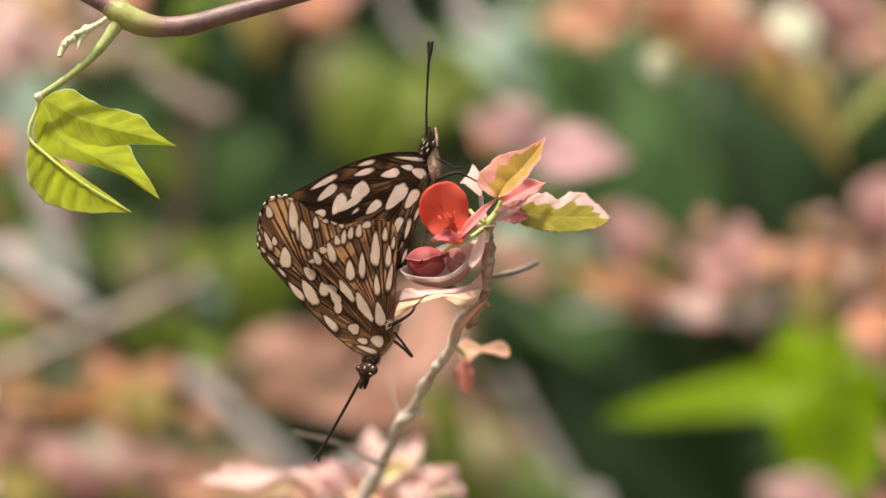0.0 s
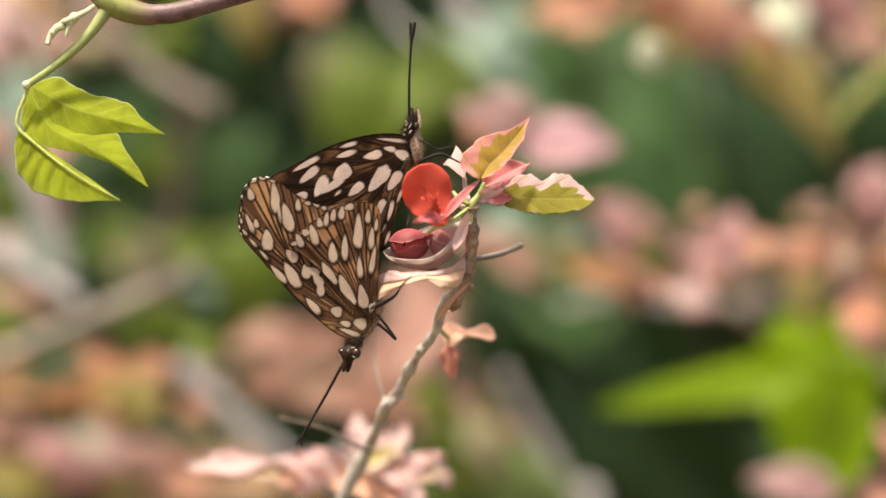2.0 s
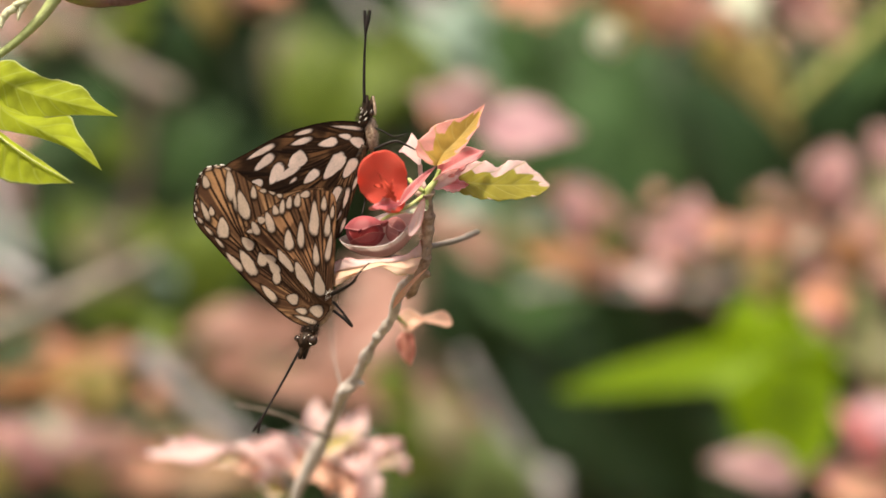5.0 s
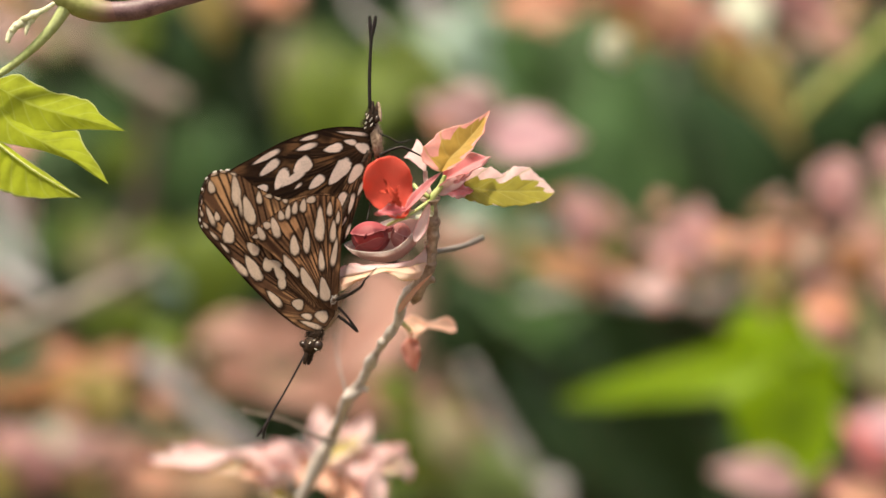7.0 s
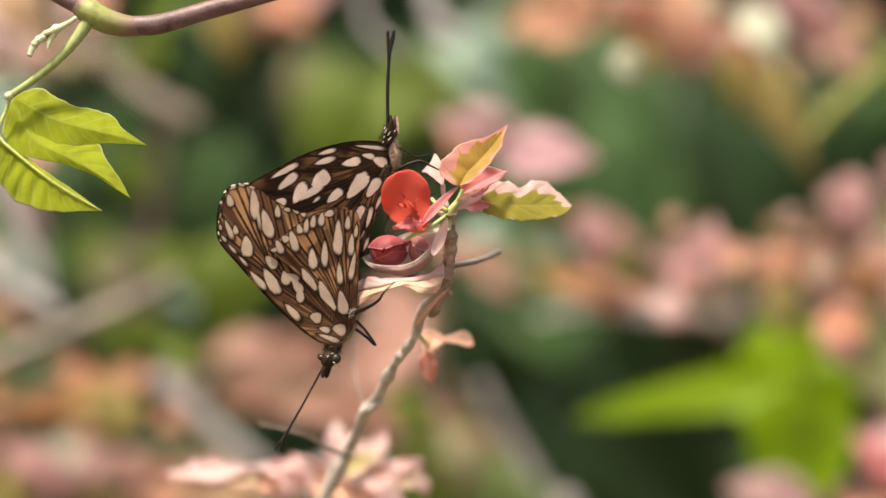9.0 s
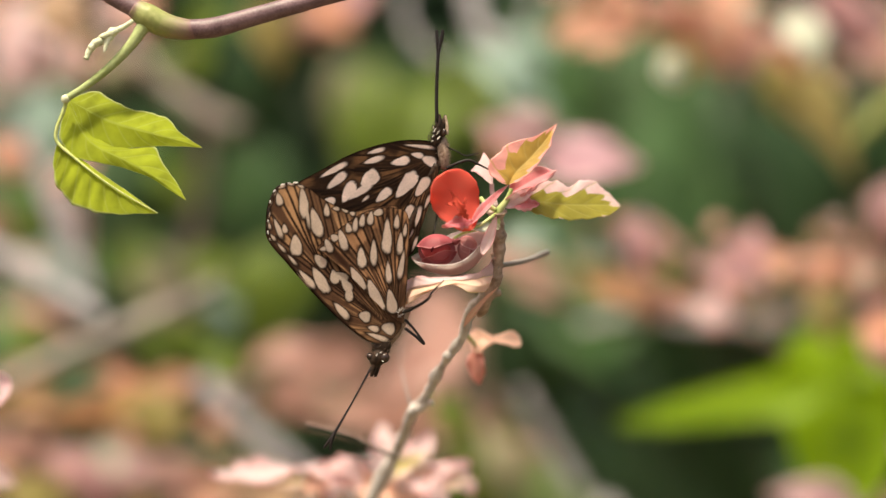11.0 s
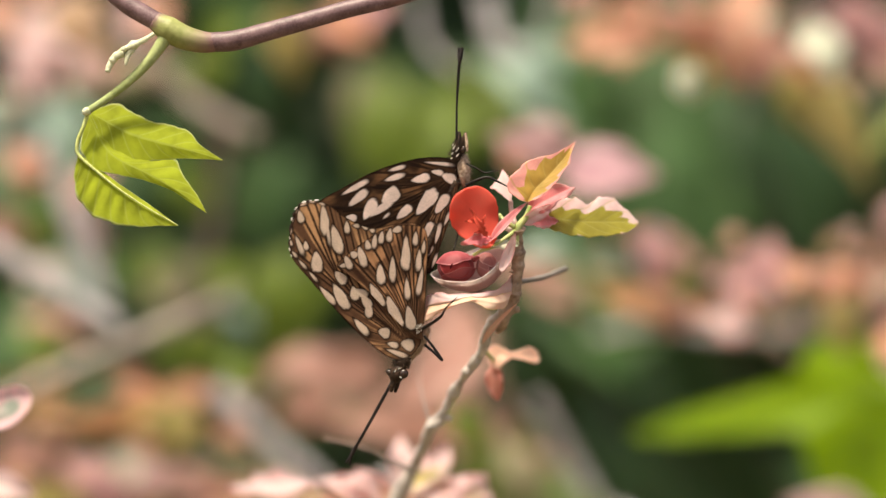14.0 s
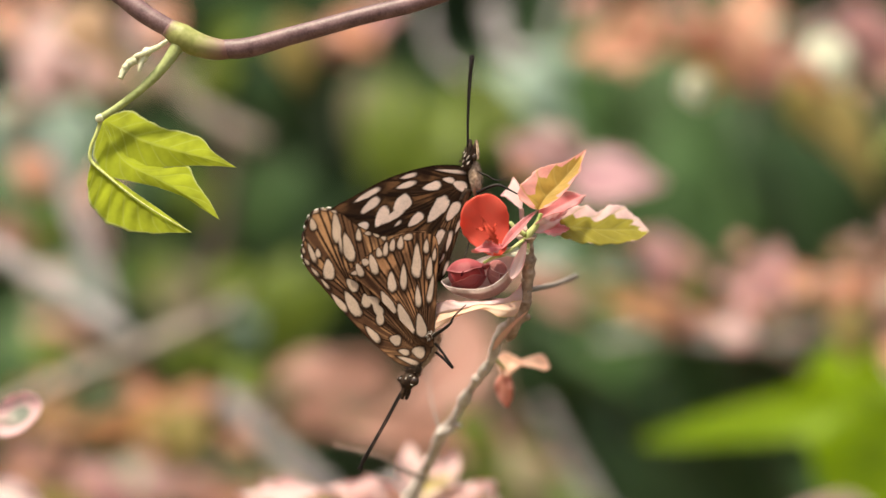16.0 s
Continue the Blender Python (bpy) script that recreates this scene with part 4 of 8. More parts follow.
sp, wy = fur_on((-0.0147, 0.0010, 0.7776), (0.0018, 0.0015, 0.0017), 58, 300, 17)
hair("hair", sp, wy, 0.0005, M_BODY, collar_l)
sp, wy = fur_on((-0.0140, 0.0008, 0.7783), (0.0018, 0.0014, 0.0015), 58, 60, 16)
hair("hair", sp, wy, 0.0004, M_FUR, collar_l)
sp, wy = fur_on((-0.0109, -0.0004, 0.7846), (0.0009, 0.0005, 0.0004), 62, 90, 38)
hair("hair", sp, wy, 0.0006, M_WHITEHAIR, thorax_l, "white hair tuft", width=0.00005)
head_l = blob("head", (-0.0156, 0.0003, 0.7753), (0.0019, 0.0016, 0.0016), M_BODY, lower, "dark head with round eyes", tilt=60, fuzz=0.06)
blob("eye", (-0.0142, -0.0008, 0.7754), (0.0011, 0.0009, 0.0010), M_EYE, head_l, tilt=60)
blob("eye", (-0.0170, 0.0003, 0.7756), (0.0007, 0.0009, 0.0010), M_EYE, head_l, tilt=60)
sp, wy = fur_on((-0.0154, 0.0003, 0.7760), (0.002, 0.0017, 0.0014), 60, 260, 48)
hair("hair", sp, wy, 0.0004, M_BODY, head_l)
for foot, tip, girth in (((-0.0152, -0.0010, 0.7764), (-0.0146, -0.0011, 0.7766), 0.00013), ((-0.0160, -0.0012, 0.7757), (-0.0157, -0.0012, 0.7762), 0.00012), ((-0.0149, -0.0016, 0.7748), (-0.0144, -0.0016, 0.7746), 0.0001)):
    stem("scale_streak", [foot, tip], [girth * 0.5, girth, girth * 0.4], M_WHITEHAIR, head_l, "white scale streak", sides=6, steps=4)
stem("palp", [(-0.0161, 0.0000, 0.7744), (-0.0166, 0.0000, 0.7728), (-0.0169, 0.0000, 0.7716)], [0.0007, 0.0006, 0.0003], M_BODY, head_l, sides=8)
stem("palp", [(-0.0154, 0.0008, 0.7744), (-0.0157, 0.0008, 0.7729), (-0.0161, 0.0008, 0.7715)], [0.0006, 0.0005, 0.0003], M_BODY, head_l, sides=8)
stem("antenna", [(-0.0169, 0.0000, 0.7735), (-0.0205, -0.0004, 0.7669), (-0.0234, -0.0006, 0.7617), (-0.0249, -0.0006, 0.7589), (-0.0253, -0.0006, 0.7567)], [0.0002, 0.00018, 0.00018, 0.00036, 0.00022], M_LEG, head_l, sides=8)
stem("antenna", [(-0.0168, 0.0014, 0.7734), (-0.0205, 0.0020, 0.7667), (-0.0235, 0.0024, 0.7616), (-0.0252, 0.0026, 0.7587), (-0.0266, 0.0026, 0.7569)], [0.0002, 0.00018, 0.00018, 0.00036, 0.00022], M_LEG, head_l, sides=8)
stem("leg", [(-0.0106, 0.0000, 0.7845), (-0.0080, -0.0045, 0.7858), (-0.0058, -0.0070, 0.7873), (-0.0049, -0.0078, 0.7888), (-0.0025, -0.0075, 0.7911)], [0.0004, 0.00035, 0.00028, 0.00018, 0.0001], M_LEG, lower, sides=8)
stem("leg", [(-0.0100, 0.0000, 0.7831), (-0.0081, -0.0010, 0.7810), (-0.0062, -0.0010, 0.7782), (-0.0080, 0.0000, 0.7798), (-0.0100, 0.0010, 0.7813)], [0.00028, 0.00026, 0.00028, 0.0003, 0.0003], M_LEG, lower, sides=8)

# ---- the flowering shoot they sit on ----
shrub = thing("variegated_shrub", (-0.09, 0.16, 0.0), "thin grey shrub stem with pink, red and green variegated leaves", "shrub")
stem("stem", [(0.0088, 0.0020, 0.8051), (0.0090, 0.0032, 0.8016), (0.0093, 0.0044, 0.7970), (0.0087, 0.0056, 0.7935), (0.0082, 0.0068, 0.7909), (0.0066, 0.0085, 0.7862), (0.0051, 0.0120, 0.7838)], [0.0009, 0.0010, 0.0011, 0.0011, 0.0011, 0.0009, 0.0006], M_BARK, shrub, "knotty brown upper stem", sides=16, steps=16, knots=0.75, seed=4)
for place in ((0.0101, 0.0040, 0.7990), (0.0080, 0.0040, 0.7962), (0.0098, 0.0058, 0.7942), (0.0072, 0.0065, 0.7922), (0.0093, 0.0070, 0.7914), (0.0090, 0.0078, 0.7886), (0.0101, 0.0034, 0.8012)):
    blob("bark_wart", place, (0.0005, 0.0004, 0.0004), M_BARK, shrub, rings=8, sides=10, fuzz=0.3)
stem("stem", [(0.0065, 0.0080, 0.7892), (0.0051, 0.0115, 0.7866), (0.0029, 0.0160, 0.7835), (0.0018, 0.0190, 0.7795), (-0.0009, 0.0220, 0.7755), (-0.0039, 0.0270, 0.7709), (-0.0062, 0.0310, 0.7663), (-0.0090, 0.0340, 0.7628), (-0.0113, 0.0420, 0.7571), (-0.0137, 0.0520, 0.7518), (-0.0204, 0.0600, 0.7386), (-0.0238, 0.0660, 0.7276)], [0.0009, 0.00085, 0.0008, 0.0007, 0.00085, 0.00072, 0.0008, 0.0011, 0.0010, 0.0011, 0.0012, 0.0014], M_TWIG, shrub, "pale grey stem", sides=14, steps=12, knots=0.8, seed=6)
stem("stem", [(-0.0236, 0.0655, 0.7287), (-0.0297, 0.0800, 0.7019), (-0.05, 0.11, 0.45), (-0.08, 0.14, 0.2), (-0.09, 0.16, -0.03)], [0.0015, 0.0018, 0.0025, 0.004, 0.006], M_TWIG, shrub, sides=12, knots=0.3, seed=7)
blob("stem_node", (-0.0014, 0.0216, 0.7752), (0.0013, 0.0011, 0.0010), M_TWIG, shrub, tilt=40, fuzz=0.2)
blob("stem_node", (-0.0080, 0.0318, 0.7635), (0.0024, 0.0013, 0.0011), M_TWIG, shrub, tilt=32, fuzz=0.25)
stem("spur", [(-0.0070, 0.0315, 0.7646), (-0.0056, 0.0312, 0.7648), (-0.0047, 0.0310, 0.7646)], [0.0008, 0.0006, 0.0005], M_TWIG, shrub, sides=8, knots=0.4)
stem("spur", [(0.0066, 0.0085, 0.7867), (0.0084, 0.0080, 0.7882), (0.0097, 0.0080, 0.7886)], [0.0009, 0.0007, 0.0006], M_BARK, shrub, sides=8, knots=0.4)
stem("twig", [(0.0086, 0.0045, 0.7939), (0.0113, 0.0120, 0.7945), (0.0156, 0.0180, 0.7954), (0.0199, 0.0240, 0.7971)], [0.0007, 0.0006, 0.0006, 0.0005], M_DRYTWIG, shrub, knots=0.2)
stem("twig", [(0.0072, 0.0060, 0.7918), (0.0019, 0.0060, 0.7921), (-0.0030, 0.0060, 0.7928)], [0.0005, 0.0004, 0.0003], M_DRYTWIG, shrub, knots=0.2)
stem("twig", [(-0.0125, 0.0440, 0.7523), (-0.0167, 0.0450, 0.7537), (-0.0218, 0.0460, 0.7564), (-0.0268, 0.0460, 0.7580), (-0.0311, 0.0460, 0.7589), (-0.0330, 0.0460, 0.7594)], [0.0006, 0.0004, 0.00035, 0.00035, 0.00035, 0.0005], M_DARKTWIG, shrub, knots=0.3)
stem("twig", [(-0.0094, 0.0340, 0.7636), (-0.0109, 0.0427, 0.7679), (-0.0120, 0.0560, 0.7716), (-0.0126, 0.0760, 0.7765)], [0.0003, 0.0002, 0.00016, 0.00012], M_DRYTWIG, shrub, knots=0.3)
stem("shoot", [(0.0088, 0.0020, 0.8018), (0.0090, 0.0015, 0.8049), (0.0108, 0.0015, 0.8074), (0.0118, 0.0015, 0.8098)], [0.0007, 0.0008, 0.0006, 0.0004], M_SHOOT, shrub, "fresh green shoot")
stem("petiole", [(0.0087, 0.0010, 0.8033), (0.0058, -0.0010, 0.8018), (0.0018, -0.0020, 0.8006)], [0.0005, 0.0004, 0.00035], M_SHOOT, shrub)
stem("petiole", [(0.0085, 0.0010, 0.8053), (0.0062, 0.0010, 0.8070), (0.0055, 0.0020, 0.8079)], [0.0005, 0.00045, 0.0004], M_SHOOT, shrub)
ruled_leaf(shrub, M_VARIEGATED, [(0.0107, -0.0010, 0.8104), (0.0089, -0.0016, 0.8111), (0.0068, -0.0020, 0.8136), (0.0082, -0.0024, 0.8161), (0.0116, -0.0024, 0.8190), (0.0167, -0.0022, 0.8204), (0.0211, -0.0020, 0.8230)], [(0.0110, -0.0005, 0.8104), (0.0127, -0.0009, 0.8131), (0.0154, -0.0012, 0.8157), (0.0185, -0.0016, 0.8193), (0.0211, -0.0020, 0.8230)], [(0.0112, -0.0008, 0.8104), (0.0140, -0.0012, 0.8115), (0.0170, -0.0018, 0.8145), (0.0188, -0.0020, 0.8172), (0.0199, -0.0022, 0.8184), (0.0199, -0.0022, 0.8198), (0.0211, -0.0020, 0.8230)], "golden green leaf with a pink margin", cup=0.05, pleat=0.03, pleats=5, frill=0.03, seed=2, back=0.35)
ruled_leaf(shrub, M_VARIEGATED_TOP, [(0.0142, 0.0040, 0.8082), (0.0168, 0.0046, 0.8105), (0.0206, 0.0056, 0.8118), (0.0236, 0.0070, 0.8105), (0.0274, 0.0080, 0.8120), (0.0300, 0.0094, 0.8110), (0.0324, 0.0109, 0.8090), (0.0346, 0.0120, 0.8068)], [(0.0142, 0.0045, 0.8077), (0.0203, 0.0064, 0.8069), (0.0262, 0.0082, 0.8066), (0.0310, 0.0101, 0.8067), (0.0346, 0.0120, 0.8066)], [(0.0142, 0.0040, 0.8073), (0.0166, 0.0056, 0.8048), (0.0226, 0.0072, 0.8035), (0.0285, 0.0088, 0.8038), (0.0327, 0.0104, 0.8048), (0.0346, 0.0120, 0.8064)], "golden green leaf with a pale pink scalloped margin", cup=0.06, pleat=0.03, pleats=6, frill=0.05, seed=5, back=0.5)
leaf(shrub, M_RED, (0.0032, -0.0040, 0.8010), (-0.0014, -0.0060, 0.8131), 0.0102, "translucent scarlet rounded leaf", fold=-0.12, bend=-0.06, blunt=1.0, fat=0.6, seed=8, rows=34, cols=25, teeth=0.02, face=(-0.1, -1, 0.75))
# branching darker red mark on the scarlet leaf, built from thin slivers
leaf(shrub, M_SLIVER, (0.0030, -0.0066, 0.8030), (-0.0008, -0.0080, 0.8092), 0.0013, "darker red sliver on the scarlet leaf", fold=0.3, wave=0.3, teeth=0.5, seed=81, face=(-0.1, -1, 0.1))
for foot, tip, wide in (((0.0018, -0.0070, 0.8052), (0.0026, -0.0074, 0.8078), 0.0007), ((0.0010, -0.0074, 0.8063), (-0.0016, -0.0074, 0.8064), 0.0008), ((0.0022, -0.0069, 0.8044), (0.0002, -0.0068, 0.8040), 0.0007)):
    leaf(shrub, M_SLIVER, foot, tip, wide, fold=0.3, wave=0.3, teeth=0.5, seed=83, rows=12, cols=7, face=(-0.1, -1, 0.1))
leaf(shrub, M_CORAL, (0.0113, 0.0030, 0.8087), (0.0211, 0.0050, 0.8138), 0.0056, "coral pink leaf", fold=0.4, bend=0.06, wave=0.15, seed=9, teeth=0.12, face=(0.1, -1, 0.6))
leaf(shrub, M_CORAL, (0.0035, -0.0040, 0.8024), (0.0110, -0.0020, 0.8104), 0.0022, "folded coral leaf", fold=0.5, bend=0.05, seed=10, face=(-0.3, -1, 0.4))
ruled_leaf(shrub, M_BLUSH, [(0.0080, 0.0050, 0.8106), (0.0080, 0.0050, 0.8131), (0.0073, 0.0050, 0.8160), (0.0061, 0.0050, 0.8176)], [(0.0078, 0.0045, 0.8106), (0.0070, 0.0047, 0.8131), (0.0061, 0.0048, 0.8155), (0.0061, 0.0050, 0.8176)], [(0.0076, 0.0040, 0.8106), (0.0046, 0.0042, 0.8131), (0.0035, 0.0045, 0.8136), (0.0052, 0.0048, 0.8155), (0.0061, 0.0050, 0.8176)], "blush white leaf", back=0.6, cup=0.2, frill=0.04, rows=30, cols=17, seed=11)
stem("petiole", [(0.0078, 0.0045, 0.8108), (0.0079, 0.0040, 0.8090), (0.0086, 0.0020, 0.8060)], [0.0005, 0.0005, 0.0006], M_BLUSH, shrub, sides=8)
leaf(shrub, M_MAGENTA, (0.0039, -0.0055, 0.8028), (-0.0025, -0.0065, 0.8019), 0.0028, "small magenta leaf", fold=0.3, wave=0.25, seed=12, teeth=0.3, face=(0, -1, 0.3))
leaf(shrub, M_BLUSH, (0.0097, 0.0020, 0.8061), (0.0168, 0.0030, 0.8103), 0.0034, fold=0.4, wave=0.2, seed=13, face=(0, -1, -0.2))
leaf(shrub, M_CORAL, (0.0111, 0.0020, 0.8068), (0.0175, 0.0040, 0.8065), 0.004, fold=0.4, wave=0.2, seed=14, teeth=0.2, face=(0, -1, 0.2))
leaf(shrub, M_WHITE, (0.0094, 0.0010, 0.8018), (0.0018, -0.0030, 0.8010), 0.0024, fold=0.4, wave=0.2, seed=15, face=(0, -1, 0.4))
bowl("cupped_leaf", shrub, M_MAUVE, (-0.0005, 0.0010, 0.7990), (0.916, 0.02, 0.40), (-0.30, -0.72, 0.62), 0.0074, 0.0076, 0.0060, "mauve boat-shaped leaf cupping two buds", point=0.2, lip=0.03, seed=3, far=0.3)
stem("petiole", [(0.0086, 0.0010, 0.8046), (0.0052, -0.0020, 0.8022), (0.0022, -0.0024, 0.8008), (0.0000, -0.0016, 0.7996)], [0.0004, 0.00035, 0.00035, 0.0003], M_SHOOT, shrub, sides=8)
leaf(shrub, M_BLUSH, (0.0056, -0.0030, 0.7962), (0.0086, -0.0026, 0.8040), 0.0024, "upright pink tip of the cupped leaf", fold=0.3, bend=-0.08, seed=98, fat=0.4, blunt=0.3, face=(-0.1, -1, 0.7))
BUD_A, BUD_AR = (-0.0035, 0.0006, 0.7972), (0.0038, 0.0030, 0.0031)
bud_a = blob("bud", BUD_A, BUD_AR, M_BUD, shrub, "crimson rose-like leaf bud", tilt=0, fuzz=0.0, rings=20, sides=28)
cap("bract", bud_a, M_BUD_DEEP, BUD_A, BUD_AR, (-0.05, -1.0, 0.0), 46, 1.02, seed=81, ruffle=0.1)
cap("bract", bud_a, M_BUD, BUD_A, BUD_AR, (0.3, -0.15, -1.0), 70, 1.05, seed=83)
cap("bract", bud_a, M_BUD, BUD_A, BUD_AR, (-0.15, -0.15, 1.0), 68, 1.07, seed=85)
# dark sliver painting the shaded fold at the bud's heart
leaf(bud_a, M_CREASE_SHADE, (-0.0046, -0.0029, 0.7968), (-0.0041, -0.0030, 0.7980), 0.0006, name="crease", fold=0.3, seed=85)
leaf(bud_a, M_BUD, (-0.0005, -0.0010, 0.7990), (0.0014, -0.0010, 0.7993), 0.0022, name="bract", fold=-0.1, curl=0.5, seed=86, face=(-0.1, -1, 0.2))
BUD_B, BUD_BR = (0.0027, 0.0006, 0.7975), (0.0019, 0.0018, 0.0024)
# dark core: painted shade showing between the bracts
bud_b = blob("bud", BUD_B, BUD_BR, M_CREASE_SHADE, shrub, "mauve leaf bud", tilt=0, fuzz=0.0, rings=20, sides=28)
cap("bract", bud_b, M_BUD2, BUD_B, BUD_BR, (0.7, -0.6, -0.6), 66, 1.03, seed=87)
cap("bract", bud_b, M_BUD_PALE, BUD_B, BUD_BR, (-0.8, -0.7, 0.0), 68, 1.08, seed=88)
cap("bract", bud_b, M_BUD_PALE, BUD_B, BUD_BR, (0.2, -0.5, 0.9), 60, 1.13, seed=89)
ruled_leaf(shrub, M_BLUSH, [(0.0082, 0.0044, 0.7957), (0.0055, -0.0018, 0.7930), (0.0024, -0.0048, 0.7921), (-0.0022, -0.0037, 0.7917), (-0.0068, -0.0018, 0.7919), (-0.0090, 0.0024, 0.7914), (-0.0121, 0.0050, 0.7886)], [(0.0080, 0.0035, 0.7926), (0.0028, -0.0051, 0.7913), (-0.0011, -0.0047, 0.7911), (-0.0049, -0.0039, 0.7903), (-0.0083, 0.0002, 0.7897), (-0.0121, 0.0050, 0.7880)], [(0.0080, 0.0045, 0.7916), (0.0028, -0.0035, 0.7903), (-0.0011, -0.0031, 0.7903), (-0.0049, -0.0024, 0.7894), (-0.0083, 0.0016, 0.7888), (-0.0121, 0.0050, 0.7872)], "pale pink folded leaf", cup=0.1, pleat=0.1, pleats=5, frill=0.1, seed=17, back=0.3)
ruled_leaf(shrub, M_PEACHFOLD, [(0.0080, 0.0025, 0.7922), (0.0028, -0.0053, 0.7910), (-0.0011, -0.0050, 0.7910), (-0.0049, -0.0041, 0.7898), (-0.0083, -0.0000, 0.7892), (-0.0121, 0.0050, 0.7878)], [(0.0074, 0.0005, 0.7905), (0.0047, -0.0057, 0.7899), (0.0009, -0.0069, 0.7906), (-0.0029, -0.0060, 0.7897), (-0.0067, -0.0047, 0.7886), (-0.0121, 0.0050, 0.7864)], [(0.0070, 0.0002, 0.7894), (0.0058, -0.0032, 0.7886), (0.0028, -0.0067, 0.7887), (-0.0007, -0.0062, 0.7902), (-0.0056, -0.0046, 0.7886), (-0.0075, -0.0028, 0.7874), (-0.0121, 0.0050, 0.7848)], "peach leaf with a cream yellow edge", cup=0.15, pleat=0.08, pleats=4, frill=0.06, seed=18, back=0.3)
leaf(shrub, M_PALEPEACH, (0.0019, 0.0120, 0.7813), (0.0090, 0.0050, 0.7897), 0.0014, fold=0.3, wave=0.1, seed=97, face=(0, -1, 0.4))
leaf(shrub, M_PALEPEACH, (0.0066, 0.0325, 0.7785), (0.0146, 0.0350, 0.7777), 0.0040, "peach coloured drooping leaf", fold=0.4, bend=0.1, seed=19, blunt=0.8, fat=0.72, sway=0.06, face=(0, -1, 0.7))
leaf(shrub, M_SOFTCORAL, (0.0046, 0.0330, 0.7762), (0.0055, 0.0340, 0.7682), 0.0046, "pale coral drooping leaf", fold=0.35, fat=0.42, wave=0.1, seed=20, face=(-0.3, -1, 0.6))
leaf(shrub, M_PALEPEACH, (0.0040, 0.0325, 0.7757), (0.0086, 0.0330, 0.7787), 0.0052, fold=0.3, seed=21, blunt=0.5, sway=-0.2, face=(0.2, -1, 0.7))
stem("petiole", [(0.0019, 0.0180, 0.7804), (0.0037, 0.0260, 0.7782), (0.0046, 0.0330, 0.7772)], [0.0005, 0.0005, 0.0004], M_SHOOT, shrub)
leaf(shrub, M_BLUSH, (-0.0376, 0.0900, 0.7455), (-0.0594, 0.0960, 0.7445), 0.0068, "pale pink leaf with green flecks", fold=0.3, wave=0.12, seed=22, sway=-0.1, face=(0, -1, 0.9))
leaf(shrub, M_CREAM, (-0.0356, 0.0900, 0.7432), (-0.0479, 0.0920, 0.7419), 0.006, fold=0.3, wave=0.12, seed=23, face=(0, -1, 0.9))
leaf(shrub, M_BLUSH, (-0.0194, 0.0900, 0.7408), (-0.0280, 0.0860, 0.7499), 0.0074, "pink leaf", fold=0.4, wave=0.1, seed=24, face=(-0.3, -1, 0.7))
leaf(shrub, M_BLUSH, (-0.0208, 0.0900, 0.7414), (-0.0383, 0.0900, 0.7468), 0.006, fold=0.4, wave=0.1, seed=25, face=(0, -1, 0.85))
leaf(shrub, M_BLUSH, (-0.0167, 0.0900, 0.7455), (-0.0175, 0.0940, 0.7573), 0.0075, "pale pink leaf", fold=0.4, wave=0.1, seed=26, face=(0.1, -1, 0.6))
leaf(shrub, M_CREAM, (-0.0167, 0.0880, 0.7436), (-0.0056, 0.0840, 0.7504), 0.0075, "cream and green leaf", fold=0.3, wave=0.1, seed=27, face=(0, -1, 0.85))
leaf(shrub, M_BLUSH, (-0.0140, 0.0900, 0.7421), (-0.0053, 0.0980, 0.7550), 0.0075, fold=0.4, wave=0.12, seed=28, face=(0.4, -1, 0.5))
leaf(shrub, M_CREAM, (-0.0126, 0.0880, 0.7436), (0.0038, 0.0860, 0.7436), 0.01, "cream and green leaf", fold=0.3, wave=0.12, seed=29, sway=0.1, face=(0, -1, 0.7))
leaf(shrub, M_BLUSH, (-0.0113, 0.0860, 0.7452), (-0.0052, 0.0820, 0.7389), 0.005, fold=0.4, seed=30, face=(0, -1, 0.7))
leaf(shrub, M_BLUSH, (-0.0249, 0.0920, 0.7379), (-0.0344, 0.0920, 0.7422), 0.008, fold=0.3, seed=31, wave=0.1, face=(0, -1, 0.85))
leaf(shrub, M_CREAM, (-0.0194, 0.0900, 0.7381), (-0.0247, 0.0880, 0.7450), 0.007, fold=0.3, seed=32, wave=0.1, face=(0, -1, 0.85))

leaf(shrub, M_BLUSH, (-0.0425, 0.0920, 0.7430), (-0.0537, 0.0960, 0.7475), 0.006, fold=0.3, wave=0.2, teeth=0.15, seed=90, face=(0, -1, 0.9))
leaf(shrub, M_BLUSH, (-0.0235, 0.0900, 0.7432), (-0.0317, 0.0880, 0.7480), 0.0065, fold=0.35, wave=0.2, teeth=0.15, seed=91, face=(0.1, -1, 0.7))
leaf(shrub, M_BLUSH, (-0.0126, 0.0880, 0.7450), (-0.0113, 0.0860, 0.7532), 0.006, fold=0.35, wave=0.2, seed=92, face=(-0.2, -1, 0.6))
leaf(shrub, M_BLUSH, (-0.0066, 0.0860, 0.7425), (0.0008, 0.0860, 0.7484), 0.0065, fold=0.35, wave=0.2, teeth=0.15, seed=93, face=(0.2, -1, 0.7))
leaf(shrub, M_PALEPEACH, (-0.0302, 0.0900, 0.7394), (-0.0385, 0.0920, 0.7438), 0.006, fold=0.35, wave=0.2, seed=94, face=(0, -1, 0.8))
leaf(shrub, M_PALEPEACH, (-0.0159, 0.0880, 0.7384), (-0.0279, 0.0880, 0.7439), 0.0080, fold=0.35, wave=0.2, teeth=0.15, seed=470, face=(0, -1, 0.8))
